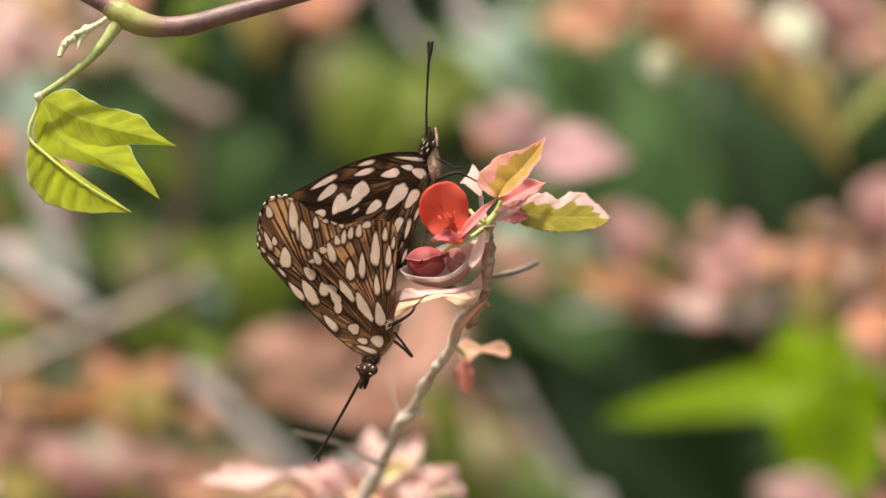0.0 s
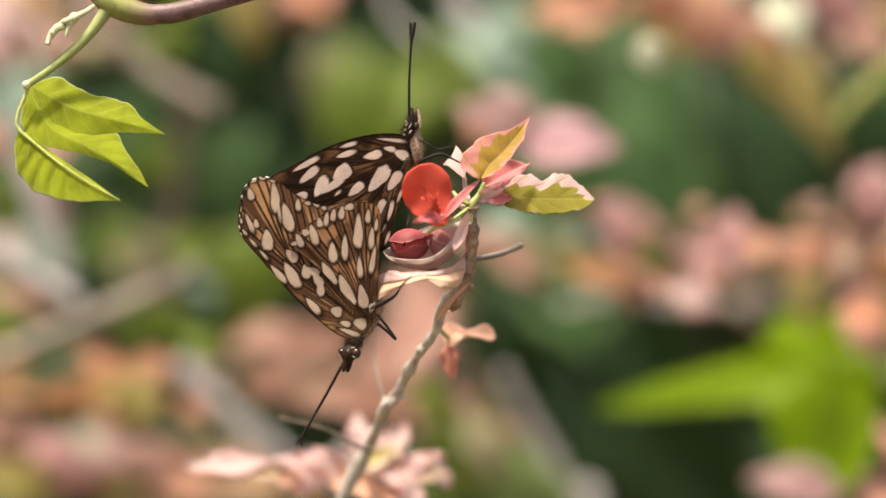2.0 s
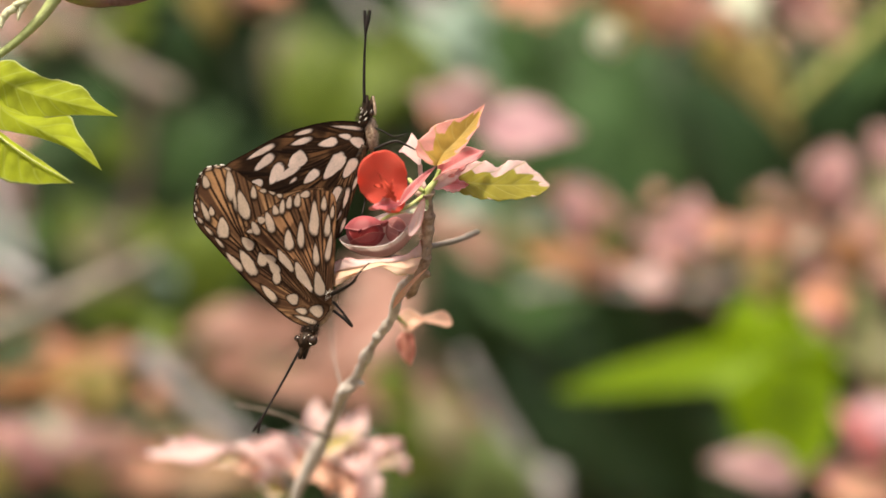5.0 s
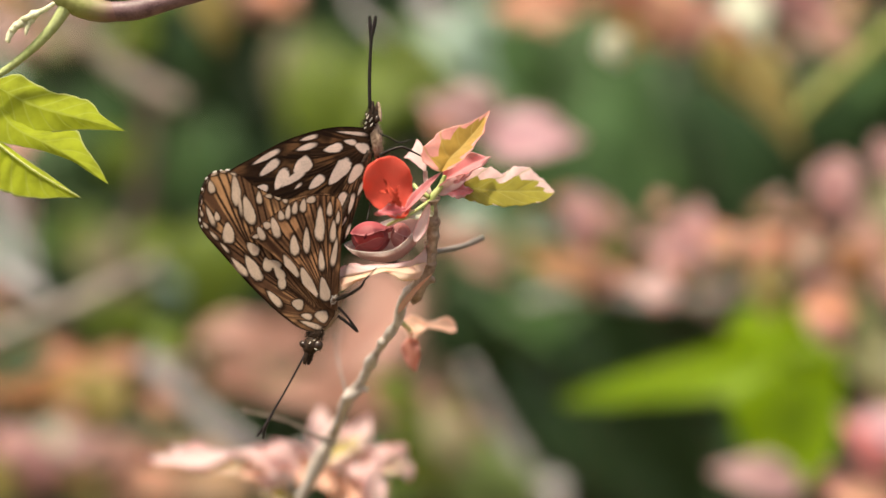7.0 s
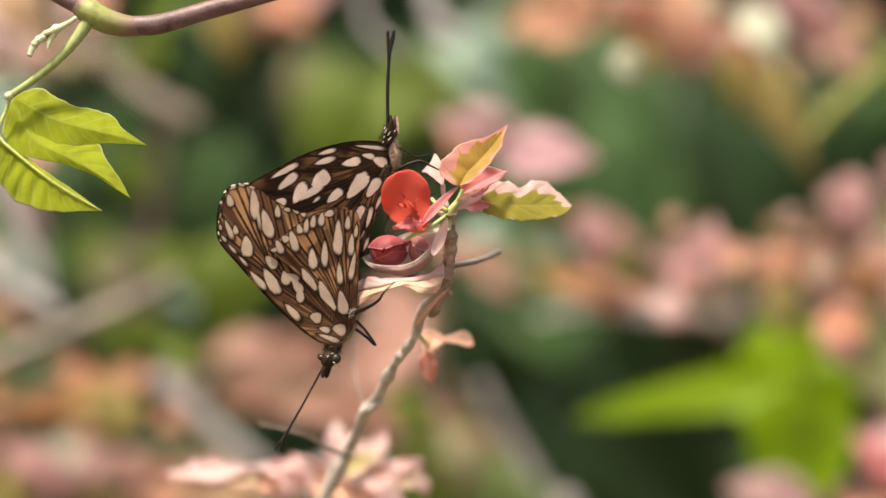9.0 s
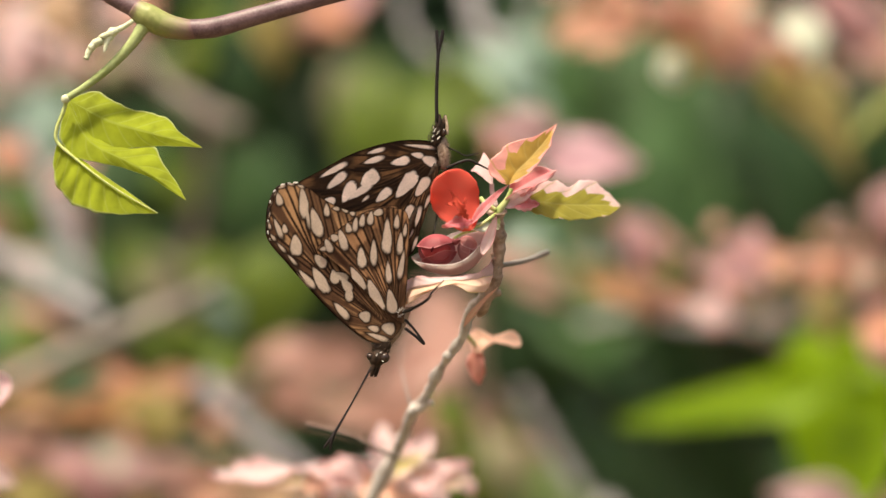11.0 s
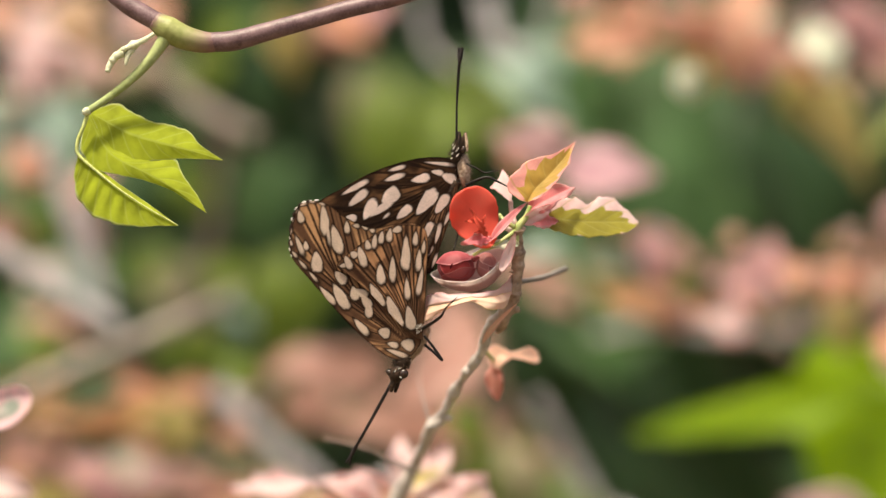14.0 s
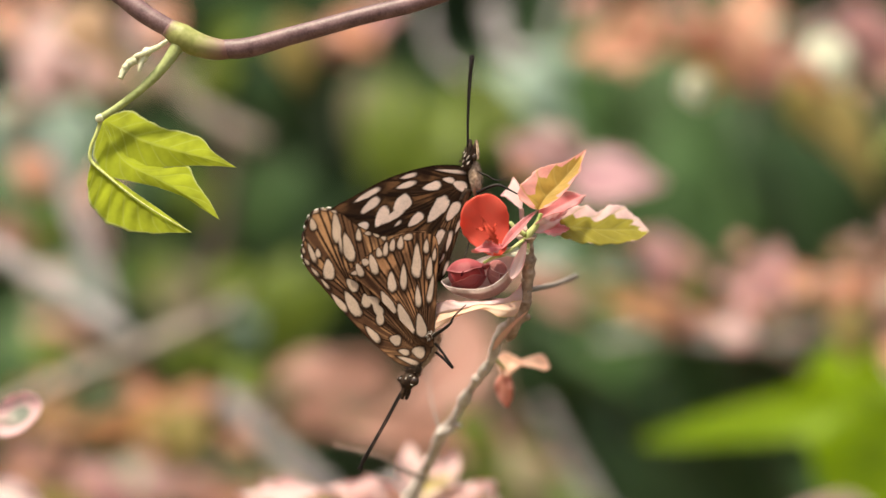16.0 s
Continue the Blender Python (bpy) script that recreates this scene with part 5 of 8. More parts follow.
leaf(shrub, M_PALEPEACH, (-0.0118, 0.0860, 0.7359), (-0.0185, 0.0860, 0.7433), 0.0075, fold=0.35, wave=0.2, teeth=0.15, seed=471, face=(0, -1, 0.8))
leaf(shrub, M_PALEPEACH, (-0.0051, 0.0840, 0.7320), (-0.0117, 0.0840, 0.7401), 0.0090, fold=0.35, wave=0.2, teeth=0.15, seed=472, face=(0, -1, 0.8))
leaf(shrub, M_CREAM, (-0.0241, 0.0900, 0.7343), (-0.0321, 0.0900, 0.7384), 0.0070, fold=0.35, wave=0.2, teeth=0.15, seed=473, face=(0, -1, 0.8))
leaf(shrub, M_BLUSH, (-0.0043, 0.0820, 0.7456), (-0.0062, 0.0820, 0.7283), 0.0070, fold=0.35, wave=0.2, teeth=0.15, seed=474, face=(0.3, -1, 0.4))
leaf(shrub, M_PALEPEACH, (-0.0091, 0.0840, 0.7414), (-0.0038, 0.0840, 0.7320), 0.0070, fold=0.35, wave=0.2, teeth=0.15, seed=475, face=(-0.2, -1, 0.5))
leaf(shrub, M_BLUSH, (-0.0031, 0.0880, 0.7471), (0.0045, 0.0880, 0.7399), 0.0085, fold=0.35, wave=0.2, teeth=0.15, seed=476, face=(0, -1, 0.8))

# ---- hanging vine ----
vine = thing("vine", (-0.0641, 0.0000, 0.8471), "purple-brown vine stem with a drooping lime-green young leaf", "vine")
stem("stem", [(-0.1435, 0.0200, 0.8704), (-0.1057, 0.0100, 0.8656), (-0.0837, 0.0040, 0.8597), (-0.0729, 0.0010, 0.8524), (-0.0664, 0.0000, 0.8486)], [0.0022, 0.0021, 0.002, 0.002, 0.0019], M_VINE, vine, sides=16)
stem("stem_node", [(-0.0681, 0.0000, 0.8496), (-0.0654, 0.0000, 0.8478), (-0.0618, 0.0000, 0.8460), (-0.0578, 0.0000, 0.8451), (-0.0541, 0.0000, 0.8452)], [0.00195, 0.0027, 0.0025, 0.0022, 0.0018], M_VINENODE, vine, "swollen green node", sides=16)
stem("stem", [(-0.0567, 0.0000, 0.8451), (-0.0515, 0.0000, 0.8455), (-0.0435, 0.0000, 0.8477), (-0.0303, 0.0010, 0.8515), (-0.0097, 0.0040, 0.8579), (0.0234, 0.0200, 0.8764), (0.25, 0.1, 0.85), (0.45, 0.3, 0.4), (0.5, 0.35, -0.02)], [0.0020, 0.0021, 0.0019, 0.0018, 0.0018, 0.002, 0.003, 0.004, 0.005], M_VINE, vine, sides=16)
stem("petiole", [(-0.0655, -0.0002, 0.8466), (-0.0688, -0.0009, 0.8416), (-0.0730, -0.0012, 0.8372), (-0.0776, -0.0016, 0.8335), (-0.0816, -0.0020, 0.8308)], [0.0015, 0.0011, 0.0009, 0.00075, 0.0007], M_PETIOLE, vine, sides=12)
blob("stem_node", (-0.0817, -0.0020, 0.8308), (0.0010, 0.0009, 0.0009), M_TENDRIL, vine, tilt=30)
stem("petiole", [(-0.0816, -0.0010, 0.8306), (-0.0825, -0.0014, 0.8277), (-0.0836, -0.0016, 0.8248), (-0.0835, -0.0016, 0.8221), (-0.0802, -0.0026, 0.8191), (-0.0750, -0.0040, 0.8150), (-0.0692, -0.0051, 0.8112), (-0.0625, -0.0059, 0.8074)], [0.00045, 0.0004, 0.00038, 0.00036, 0.00028, 0.00022, 0.00016, 0.0001], M_MIDRIB, vine, sides=12)
LOBE = "lobe of the lime-green leaf"
ruled_leaf(vine, M_LIME, [(-0.0815, -0.0020, 0.8310), (-0.0766, -0.0014, 0.8328), (-0.0699, -0.0014, 0.8294), (-0.0621, -0.0016, 0.8274), (-0.0584, -0.0020, 0.8238), (-0.0539, -0.0020, 0.8208)], [(-0.0814, -0.0020, 0.8307), (-0.0735, -0.0026, 0.8266), (-0.0654, -0.0026, 0.8241), (-0.0591, -0.0022, 0.8224), (-0.0539, -0.0020, 0.8208)], [(-0.0815, -0.0020, 0.8305), (-0.0775, -0.0016, 0.8231), (-0.0717, -0.0014, 0.8206), (-0.0641, -0.0014, 0.8211), (-0.0584, -0.0018, 0.8211), (-0.0539, -0.0020, 0.8208)], LOBE, name="leaf_lobe", cup=-0.12, pleat=0.04, pleats=8, frill=0.03, seed=33, back=0.38, pivot=0.82)
ruled_leaf(vine, M_LIME, [(-0.0817, -0.0016, 0.8307), (-0.0730, -0.0012, 0.8222), (-0.0642, -0.0013, 0.8214), (-0.0621, -0.0014, 0.8178), (-0.0595, -0.0015, 0.8145), (-0.0569, -0.0016, 0.8100)], [(-0.0820, -0.0017, 0.8302), (-0.0770, -0.0019, 0.8224), (-0.0695, -0.0021, 0.8182), (-0.0631, -0.0019, 0.8145), (-0.0569, -0.0016, 0.8100)], [(-0.0821, -0.0017, 0.8302), (-0.0833, -0.0012, 0.8255), (-0.0828, -0.0012, 0.8219), (-0.0798, -0.0013, 0.8189), (-0.0719, -0.0014, 0.8172), (-0.0672, -0.0014, 0.8158), (-0.0638, -0.0015, 0.8144), (-0.0601, -0.0016, 0.8120), (-0.0569, -0.0016, 0.8100)], LOBE, name="leaf_lobe", cup=-0.1, pleat=0.045, pleats=9, frill=0.03, seed=34, back=0.38, pivot=0.82)
ruled_leaf(vine, M_LIME, [(-0.0836, -0.0026, 0.8224), (-0.0798, -0.0026, 0.8195), (-0.0744, -0.0027, 0.8156), (-0.0686, -0.0028, 0.8117), (-0.0626, -0.0030, 0.8074)], [(-0.0835, -0.0036, 0.8221), (-0.0801, -0.0036, 0.8190), (-0.0750, -0.0035, 0.8150), (-0.0693, -0.0033, 0.8112), (-0.0626, -0.0030, 0.8074)], [(-0.0836, -0.0034, 0.8220), (-0.0843, -0.0026, 0.8190), (-0.0843, -0.0024, 0.8162), (-0.0833, -0.0024, 0.8130), (-0.0804, -0.0024, 0.8097), (-0.0764, -0.0025, 0.8080), (-0.0717, -0.0027, 0.8072), (-0.0670, -0.0029, 0.8073), (-0.0626, -0.0030, 0.8074)], LOBE, name="leaf_lobe", cup=-0.08, pleat=0.085, pleats=9, frill=0.025, seed=35, back=0.35, pivot=0.815)
BUDS = "pale downy bud cluster"
stem("tendril", [(-0.0681, -0.0010, 0.8468), (-0.0701, -0.0014, 0.8454), (-0.0721, -0.0018, 0.8444), (-0.0744, -0.0022, 0.8427), (-0.0765, -0.0026, 0.8409), (-0.0774, -0.0030, 0.8388)], [0.0005, 0.0006, 0.0007, 0.0006, 0.0008, 0.0003], M_TENDRIL, vine, BUDS, knots=0.6, seed=2)
stem("tendril", [(-0.0721, -0.0020, 0.8444), (-0.0732, -0.0025, 0.8423), (-0.0737, -0.0030, 0.8402)], [0.0005, 0.0007, 0.0002], M_TENDRIL, vine, knots=0.5, seed=3)
stem("tendril", [(-0.0743, -0.0025, 0.8427), (-0.0759, -0.0028, 0.8418), (-0.0768, -0.0030, 0.8404)], [0.0005, 0.0007, 0.0003], M_TENDRIL, vine, knots=0.5, seed=4)
stem("tendril", [(-0.0711, -0.0025, 0.8448), (-0.0727, -0.0028, 0.8439), (-0.0747, -0.0030, 0.8432)], [0.0004, 0.0007, 0.0004], M_TENDRIL, vine, knots=0.5, seed=5)

# ---- small curled leaf on its own twig ----
sprig = thing("pink_sprig", (-0.2, 0.1, 0.0), "thin twig carrying a curled pink-rimmed leaf", "twig")
stem("stem", [(-0.1048, 0.0520, 0.7652), (-0.1181, 0.0520, 0.7597), (-0.1390, 0.0600, 0.7283), (-0.2, 0.1, -0.02)], [0.0006, 0.001, 0.0015, 0.003], M_TWIG, sprig)
bowl("leaf", sprig, M_RING, (-0.1050, 0.0500, 0.7661), (0.85, 0, 0.5), (0.0, -1, 0.45), 0.0066, 0.002, 0.0046, "grey-green leaf curled into a ring with a pink rim", lip=0.12, seed=8)
leaf(sprig, M_BLUSH, (-0.1226, 0.1100, 0.7449), (-0.1082, 0.1100, 0.7410), 0.0085, fold=0.4, seed=37, face=(0.1, -1, 0.4))

# ---- shrubs behind ----
rose = thing("pink_leaved_shrub", (0.22, 0.5, 0.0), "pink and coral leaved shrub on grey twigs", "shrub", "shrubs behind")
rust = thing("pink_leaved_shrub", (-0.2, 0.55, 0.0), "rust and salmon leaved shrub with bare grey twigs", "shrub", "shrubs behind")
canopy = thing("orange_leaved_shrub", (0.3, 0.62, 0.0), "tall shrub with orange, ochre and cream leaves", "shrub", "shrubs behind")
climber = thing("lobed_climber", (0.32, 0.4, 0.0), "climber with one large bright green lobed leaf", "climber")
broad = thing("broad_leaved_shrub", (0.06, 0.95, 0.0), "broad-leaved shrub with large green leaves, some darkened for painted shade", "shrub")

far_leaf(broad, M_MIDLEAF, (0.0640, 0.7500, 0.9363), (0.1075, 0.7282, 0.7780), 0.1190, "large smooth green leaf", seed=101, face=(0.1, -1, 0.15), fold=0.12)
far_leaf(broad, M_MIDLEAF, (0.0207, 0.7000, 0.8710), (0.0790, 0.6763, 0.7683), 0.0708, seed=102, face=(-0.2, -1, 0.5), fold=0.12)
far_leaf(broad, M_SHADELEAF, (0.1404, 0.7000, 0.9037), (0.1775, 0.6932, 0.7786), 0.0816, seed=103, face=(0.3, -1, -0.5), fold=0.15)
far_leaf(broad, M_MIDLEAF, (0.1095, 0.7200, 0.8528), (0.1467, 0.7071, 0.7893), 0.0443, seed=104, face=(0.3, -1, -0.3), fold=0.15)
far_leaf(broad, M_MIDLEAF, (-0.1014, 0.8000, 0.8622), (-0.0650, 0.7800, 0.7771), 0.0560, seed=105, face=(0, -1, 0.0))
# two dark leaves paint the shade of a hollow in the foliage
far_leaf(broad, M_SHADELEAF, (-0.0610, 0.7000, 0.9146), (-0.1041, 0.6957, 0.8382), 0.0653, seed=106, face=(-0.2, -1, -0.6))
far_leaf(broad, M_SHADELEAF, (-0.1007, 0.7200, 0.9054), (-0.0739, 0.7340, 0.8450), 0.0553, seed=107, face=(0.2, -1, -0.7))
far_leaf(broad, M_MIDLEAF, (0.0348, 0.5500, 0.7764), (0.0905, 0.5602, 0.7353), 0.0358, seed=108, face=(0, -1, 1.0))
far_leaf(broad, M_SHADELEAF, (0.0588, 0.7000, 0.7513), (0.1506, 0.7166, 0.6623), 0.0898, seed=109, face=(0.1, -1, -0.1))
# shade of the gaps put into the colour of these two leaves
far_leaf(broad, M_SHADELEAF, (0.0789, 0.6000, 0.7803), (0.1522, 0.5888, 0.7508), 0.0449, seed=110, face=(0.1, -1, -0.6))
far_leaf(broad, M_SHADELEAF, (0.0190, 0.6000, 0.7803), (0.0490, 0.6009, 0.7403), 0.0325, seed=111, face=(0.1, -1, -0.6))
far_leaf(broad, M_MIDLEAF, (-0.1712, 0.7500, 0.8173), (-0.1307, 0.7428, 0.7665), 0.0425, seed=112, face=(0, -1, 0.3))
far_leaf(broad, M_MIDLEAF, (-0.2392, 0.7500, 0.7833), (-0.2009, 0.7411, 0.7440), 0.0425, seed=113, face=(0, -1, 0.5))
far_leaf(broad, M_OLIVE, (-0.0330, 0.5800, 0.8890), (-0.0470, 0.5659, 0.8330), 0.0230, "olive green leaf", seed=114, face=(-0.1, -1, 0.8))
far_leaf(broad, M_OLIVE, (-0.0080, 0.5800, 0.8760), (-0.0260, 0.5659, 0.8320), 0.0300, seed=514, face=(0.1, -1, 0.5))
far_leaf(broad, M_OLIVE, (0.0198, 0.6500, 0.8994), (-0.0114, 0.6413, 0.8469), 0.0391, seed=115, face=(0.1, -1, 0.6))
far_leaf(broad, M_OLIVE, (-0.0554, 0.5000, 0.8025), (-0.0827, 0.5147, 0.7380), 0.0227, "arching green leaf", seed=116, face=(0.1, -1, 0.5), sway=0.12)
far_leaf(broad, M_OLIVE, (-0.0827, 0.5000, 0.8002), (-0.1128, 0.5057, 0.7820), 0.0159, seed=117, face=(0.1, -1, 0.5))
far_leaf(broad, M_MIDLEAF, (-0.0272, 0.6600, 0.9088), (-0.0365, 0.6600, 0.8560), 0.0620, seed=441, face=(0, -1, 0.9))
far_leaf(broad, M_KHAKI, (-0.0496, 0.6000, 0.8904), (-0.0483, 0.6000, 0.8503), 0.0180, seed=442, face=(0, -1, 0.6), blunt=0.6)
far_leaf(broad, M_MIDLEAF, (0.0166, 0.6800, 0.9027), (-0.0103, 0.6800, 0.8597), 0.0520, seed=443, face=(0.1, -1, 1.0))
far_leaf(broad, M_MINT, (0.0539, 0.6000, 0.8627), (0.0015, 0.6095, 0.8959), 0.0350, "silvery mint leaf", seed=118, face=(0, -1, 0.9))
far_leaf(broad, M_MINT, (0.0439, 0.6000, 0.8826), (0.0191, 0.6046, 0.9005), 0.0225, seed=119, face=(0, -1, 0.9))
far_leaf(broad, M_MINT, (-0.1857, 0.6000, 0.8801), (-0.1759, 0.5930, 0.8350), 0.0300, seed=120, face=(0, -1, 0.8))
far_leaf(broad, M_MIDLEAF, (0.0730, 0.5500, 0.7859), (0.0561, 0.5465, 0.7527), 0.0334, seed=121, face=(0, -1, 0.7))
# dark colour here stands in for a shaded gap
far_leaf(broad, M_SHADELEAF, (0.0150, 0.5000, 0.7775), (0.0401, 0.5032, 0.7341), 0.0295, seed=122, face=(0.1, -1, -0.95))
# added leaf, out of the camera's sight, that blocks sun from the hollow
far_leaf(broad, M_MIDLEAF, (-0.1700, 0.6100, 1.0700), (-0.0500, 0.6700, 1.0550), 0.1000, "unseen overhead leaf added to shade the hollow", seed=520, face=(-0.2, -0.3, 1))
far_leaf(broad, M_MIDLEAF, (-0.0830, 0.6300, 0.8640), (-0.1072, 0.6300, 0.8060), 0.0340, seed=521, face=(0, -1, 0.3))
# dark leaves hung over the hollow, its shade painted in their colour
far_leaf(broad, M_SHADELEAF, (-0.0440, 0.4100, 0.9080), (-0.0700, 0.4000, 0.8600), 0.0300, seed=522, face=(0, -1, -0.8))
far_leaf(broad, M_SHADELEAF, (-0.0976, 0.6200, 0.9019), (-0.0802, 0.6260, 0.8539), 0.0381, seed=123, face=(0.1, -1, -0.95))
far_leaf(broad, M_KHAKI, (0.0627, 0.5000, 0.8002), (0.0311, 0.5061, 0.7865), 0.0136, seed=124, face=(0, -1, 0.8))
far_leaf(broad, M_OLIVE, (0.0263, 0.5000, 0.7230), (-0.0009, 0.5073, 0.6950), 0.0318, seed=125, face=(0, -1, 0.6))
far_leaf(broad, M_SHADELEAF, (0.2110, 0.8000, 0.8916), (0.2299, 0.8070, 0.8121), 0.0589, seed=126, face=(-0.33, -1, 0.42))
far_leaf(broad, M_MIDLEAF, (0.1815, 0.8000, 0.7060), (0.1608, 0.7994, 0.6648), 0.0442, seed=127, face=(0.0, -1, 0.12))
far_leaf(broad, M_MIDLEAF, (-0.1857, 0.6000, 0.8052), (-0.1498, 0.5924, 0.7928), 0.0225, seed=128, face=(0, -1, 0.5))
far_leaf(broad, M_OLIVE, (-0.1333, 0.6000, 0.8102), (-0.1567, 0.6065, 0.7902), 0.0200, seed=129, face=(0, -1, 0.5))
far_leaf(broad, M_MIDLEAF, (-0.1807, 0.6000, 0.7503), (-0.1492, 0.6070, 0.7701), 0.0225, seed=130, face=(0, -1, 0.6))
far_leaf(broad, M_OLIVE, (-0.2032, 0.6000, 0.8252), (-0.1809, 0.6007, 0.8052), 0.0200, seed=131, face=(0, -1, 0.5))
far_leaf(broad, M_OLIVE, (-0.1154, 0.6200, 0.8282), (-0.1379, 0.6171, 0.8459), 0.0229, seed=132, face=(0, -1, 0.4))
# three unseen leaves added overhead to cast shade on the gap below
far_leaf(broad, M_SHADELEAF, (-0.21, 0.67, 1.03), (-0.03, 0.66, 1.05), 0.13, seed=133, face=(0.05, -0.2, 1))
far_leaf(broad, M_SHADELEAF, (-0.19, 0.62, 1.09), (-0.02, 0.6, 1.1), 0.12, seed=134, face=(0.05, -0.2, 1))
far_leaf(broad, M_SHADELEAF, (-0.16, 0.72, 1.07), (-0.0, 0.74, 1.06), 0.12, seed=135, face=(0.05, -0.2, 1))
far_leaf(broad, M_KHAKI, (0.0181, 0.5500, 0.8026), (0.0430, 0.5597, 0.7840), 0.0230, seed=136, face=(0, -1, 0.5))
# dark leaf painting a shaded gap beside the shoot
far_leaf(rust, M_SHADELEAF, (0.0207, 0.4500, 0.7829), (0.0467, 0.4510, 0.7721), 0.0130, seed=137, face=(0, -1, 0.6))
far_leaf(rust, M_DUSTY, (0.0250, 0.4500, 0.7916), (0.0425, 0.4537, 0.7829), 0.0108, seed=138, face=(0, -1, 0.6))
far_leaf(broad, M_OLIVE, (-0.0061, 0.6200, 0.8816), (-0.0369, 0.6307, 0.8285), 0.0432, seed=139, face=(0, -1, 0.7))
far_leaf(broad, M_MINT, (0.0466, 0.4500, 0.8024), (0.0639, 0.4501, 0.7916), 0.0130, seed=140, face=(0, -1, 0.6))
far_leaf(rose, M_OCHRE, (0.0442, 0.4000, 0.7920), (0.0687, 0.3989, 0.7839), 0.0123, seed=141, face=(0, -1, 0.5))
far_leaf(rose, M_ORANGE, (0.0565, 0.4000, 0.7879), (0.0812, 0.4012, 0.7859), 0.0115, seed=142, face=(0, -1, 0.5))
far_leaf(broad, M_MIDLEAF, (0.0739, 0.6800, 0.8699), (0.1084, 0.6768, 0.7843), 0.0642, seed=143, face=(0, -1, 1.0), fold=0.1)
far_leaf(broad, M_MIDLEAF, (0.0414, 0.6000, 0.8951), (0.0733, 0.5913, 0.8547), 0.0325, seed=144, face=(0.1, -1, -0.7))
far_leaf(broad, M_MINT, (-0.1154, 0.6200, 0.7952), (-0.0871, 0.6161, 0.7673), 0.0229, seed=145, face=(0, -1, 0.8))
far_leaf(broad, M_KHAKI, (-0.1510, 0.6200, 0.8028), (-0.1162, 0.6276, 0.7696), 0.0280, seed=146, face=(0, -1, 0.8))
far_leaf(broad, M_OLIVE, (-0.0699, 0.4800, 0.8091), (-0.0847, 0.4711, 0.7737), 0.0156, seed=147, face=(0, -1, 0.9))
palmate_leaf(climber, M_STAR, (0.1281, 0.3300, 0.7564), [(188, 0.0940, 0.0118, 0.98), (118, 0.0236, 0.0227, 1.5), (272, 0.0425, 0.0195, 2.2), (45, 0.0246, 0.0208, 1.5), (330, 0.0189, 0.0170, 1.5)], "bright green lobed leaf", face=(0, -1, 0.35))
stem("petiole", [(0.1331, 0.3400, 0.7562), (0.1560, 0.3400, 0.7505), (0.1713, 0.3400, 0.7123), (0.32, 0.4, -0.02)], [0.0010, 0.0010, 0.0011], M_PETIOLE, climber, knots=0.2)
far_leaf(rose, M_MAUVELEAF, (0.0321, 0.3000, 0.8330), (0.0056, 0.2936, 0.8427), 0.0137, "rose pink leaf", seed=148, face=(0, -1, 0.25))
far_leaf(rose, M_MAUVELEAF, (0.0315, 0.3100, 0.8352), (0.0177, 0.3112, 0.8482), 0.0148, seed=149, face=(0, -1, 0.5))
far_leaf(rose, M_ROSE, (0.0284, 0.3000, 0.8284), (0.0606, 0.2964, 0.8292), 0.0165, "pale rose pink leaf", seed=150, face=(0, -1, 0.3))
far_leaf(rose, M_ROSE, (0.0650, 0.3700, 0.8154), (0.0613, 0.3700, 0.7990), 0.0130, seed=525, face=(0, -1, 0.6), blunt=0.6)
far_leaf(rose, M_MINT, (0.0155, 0.3500, 0.8057), (0.0360, 0.3500, 0.8050), 0.0090, seed=523, face=(0, -1, 0.5), blunt=0.6)
far_leaf(rose, M_DUSTY, (0.0090, 0.3600, 0.8010), (0.0330, 0.3600, 0.7950), 0.0110, seed=524, face=(0, -1, 0.5), blunt=0.6)
far_leaf(rose, M_ROSE, (0.0306, 0.3100, 0.8325), (0.0528, 0.3104, 0.8371), 0.0111, seed=151, face=(0, -1, 0.4))
far_leaf(rose, M_ORANGE, (0.0175, 0.3000, 0.8312), (0.0102, 0.3026, 0.8386), 0.0091, seed=152, face=(-0.02, -1, 0.24))
stem("twig", [(0.0330, 0.4000, 0.8340), (0.0442, 0.4000, 0.8166), (0.0606, 0.4000, 0.7941), (0.1056, 0.4000, 0.7756), (0.1588, 0.4000, 0.7347), (0.1752, 0.4000, 0.6856), (0.2, 0.46, 0.3), (0.22, 0.5, -0.02)], [0.0008, 0.0008, 0.0009, 0.0010, 0.0012, 0.0014], M_BARK, rose, knots=0.2)
far_leaf(rose, M_PINK, (0.0611, 0.3017, 0.7933), (0.0585, 0.2990, 0.8107), 0.0118, seed=153, face=(-0.05, -1, 0.35))
far_leaf(rose, M_DUSTY, (0.0686, 0.3279, 0.7910), (0.0655, 0.3266, 0.8075), 0.0081, seed=154, face=(-0.13, -1, 0.35))
far_leaf(rose, M_PINK, (0.0968, 0.3351, 0.7896), (0.1014, 0.3357, 0.8108), 0.0150, seed=155, face=(-0.11, -1, 0.35))
far_leaf(rose, M_PINK, (0.1075, 0.3435, 0.7886), (0.0978, 0.3396, 0.8040), 0.0111, seed=156, face=(-0.24, -1, 0.35))
far_leaf(rose, M_PINK, (0.0846, 0.3041, 0.7950), (0.0935, 0.3050, 0.7834), 0.0119, seed=157, face=(0.16, -1, 0.35))
far_leaf(rose, M_PEACH, (0.1135, 0.3037, 0.7873), (0.1189, 0.3011, 0.8020), 0.0119, seed=158, face=(-0.1, -1, 0.35))
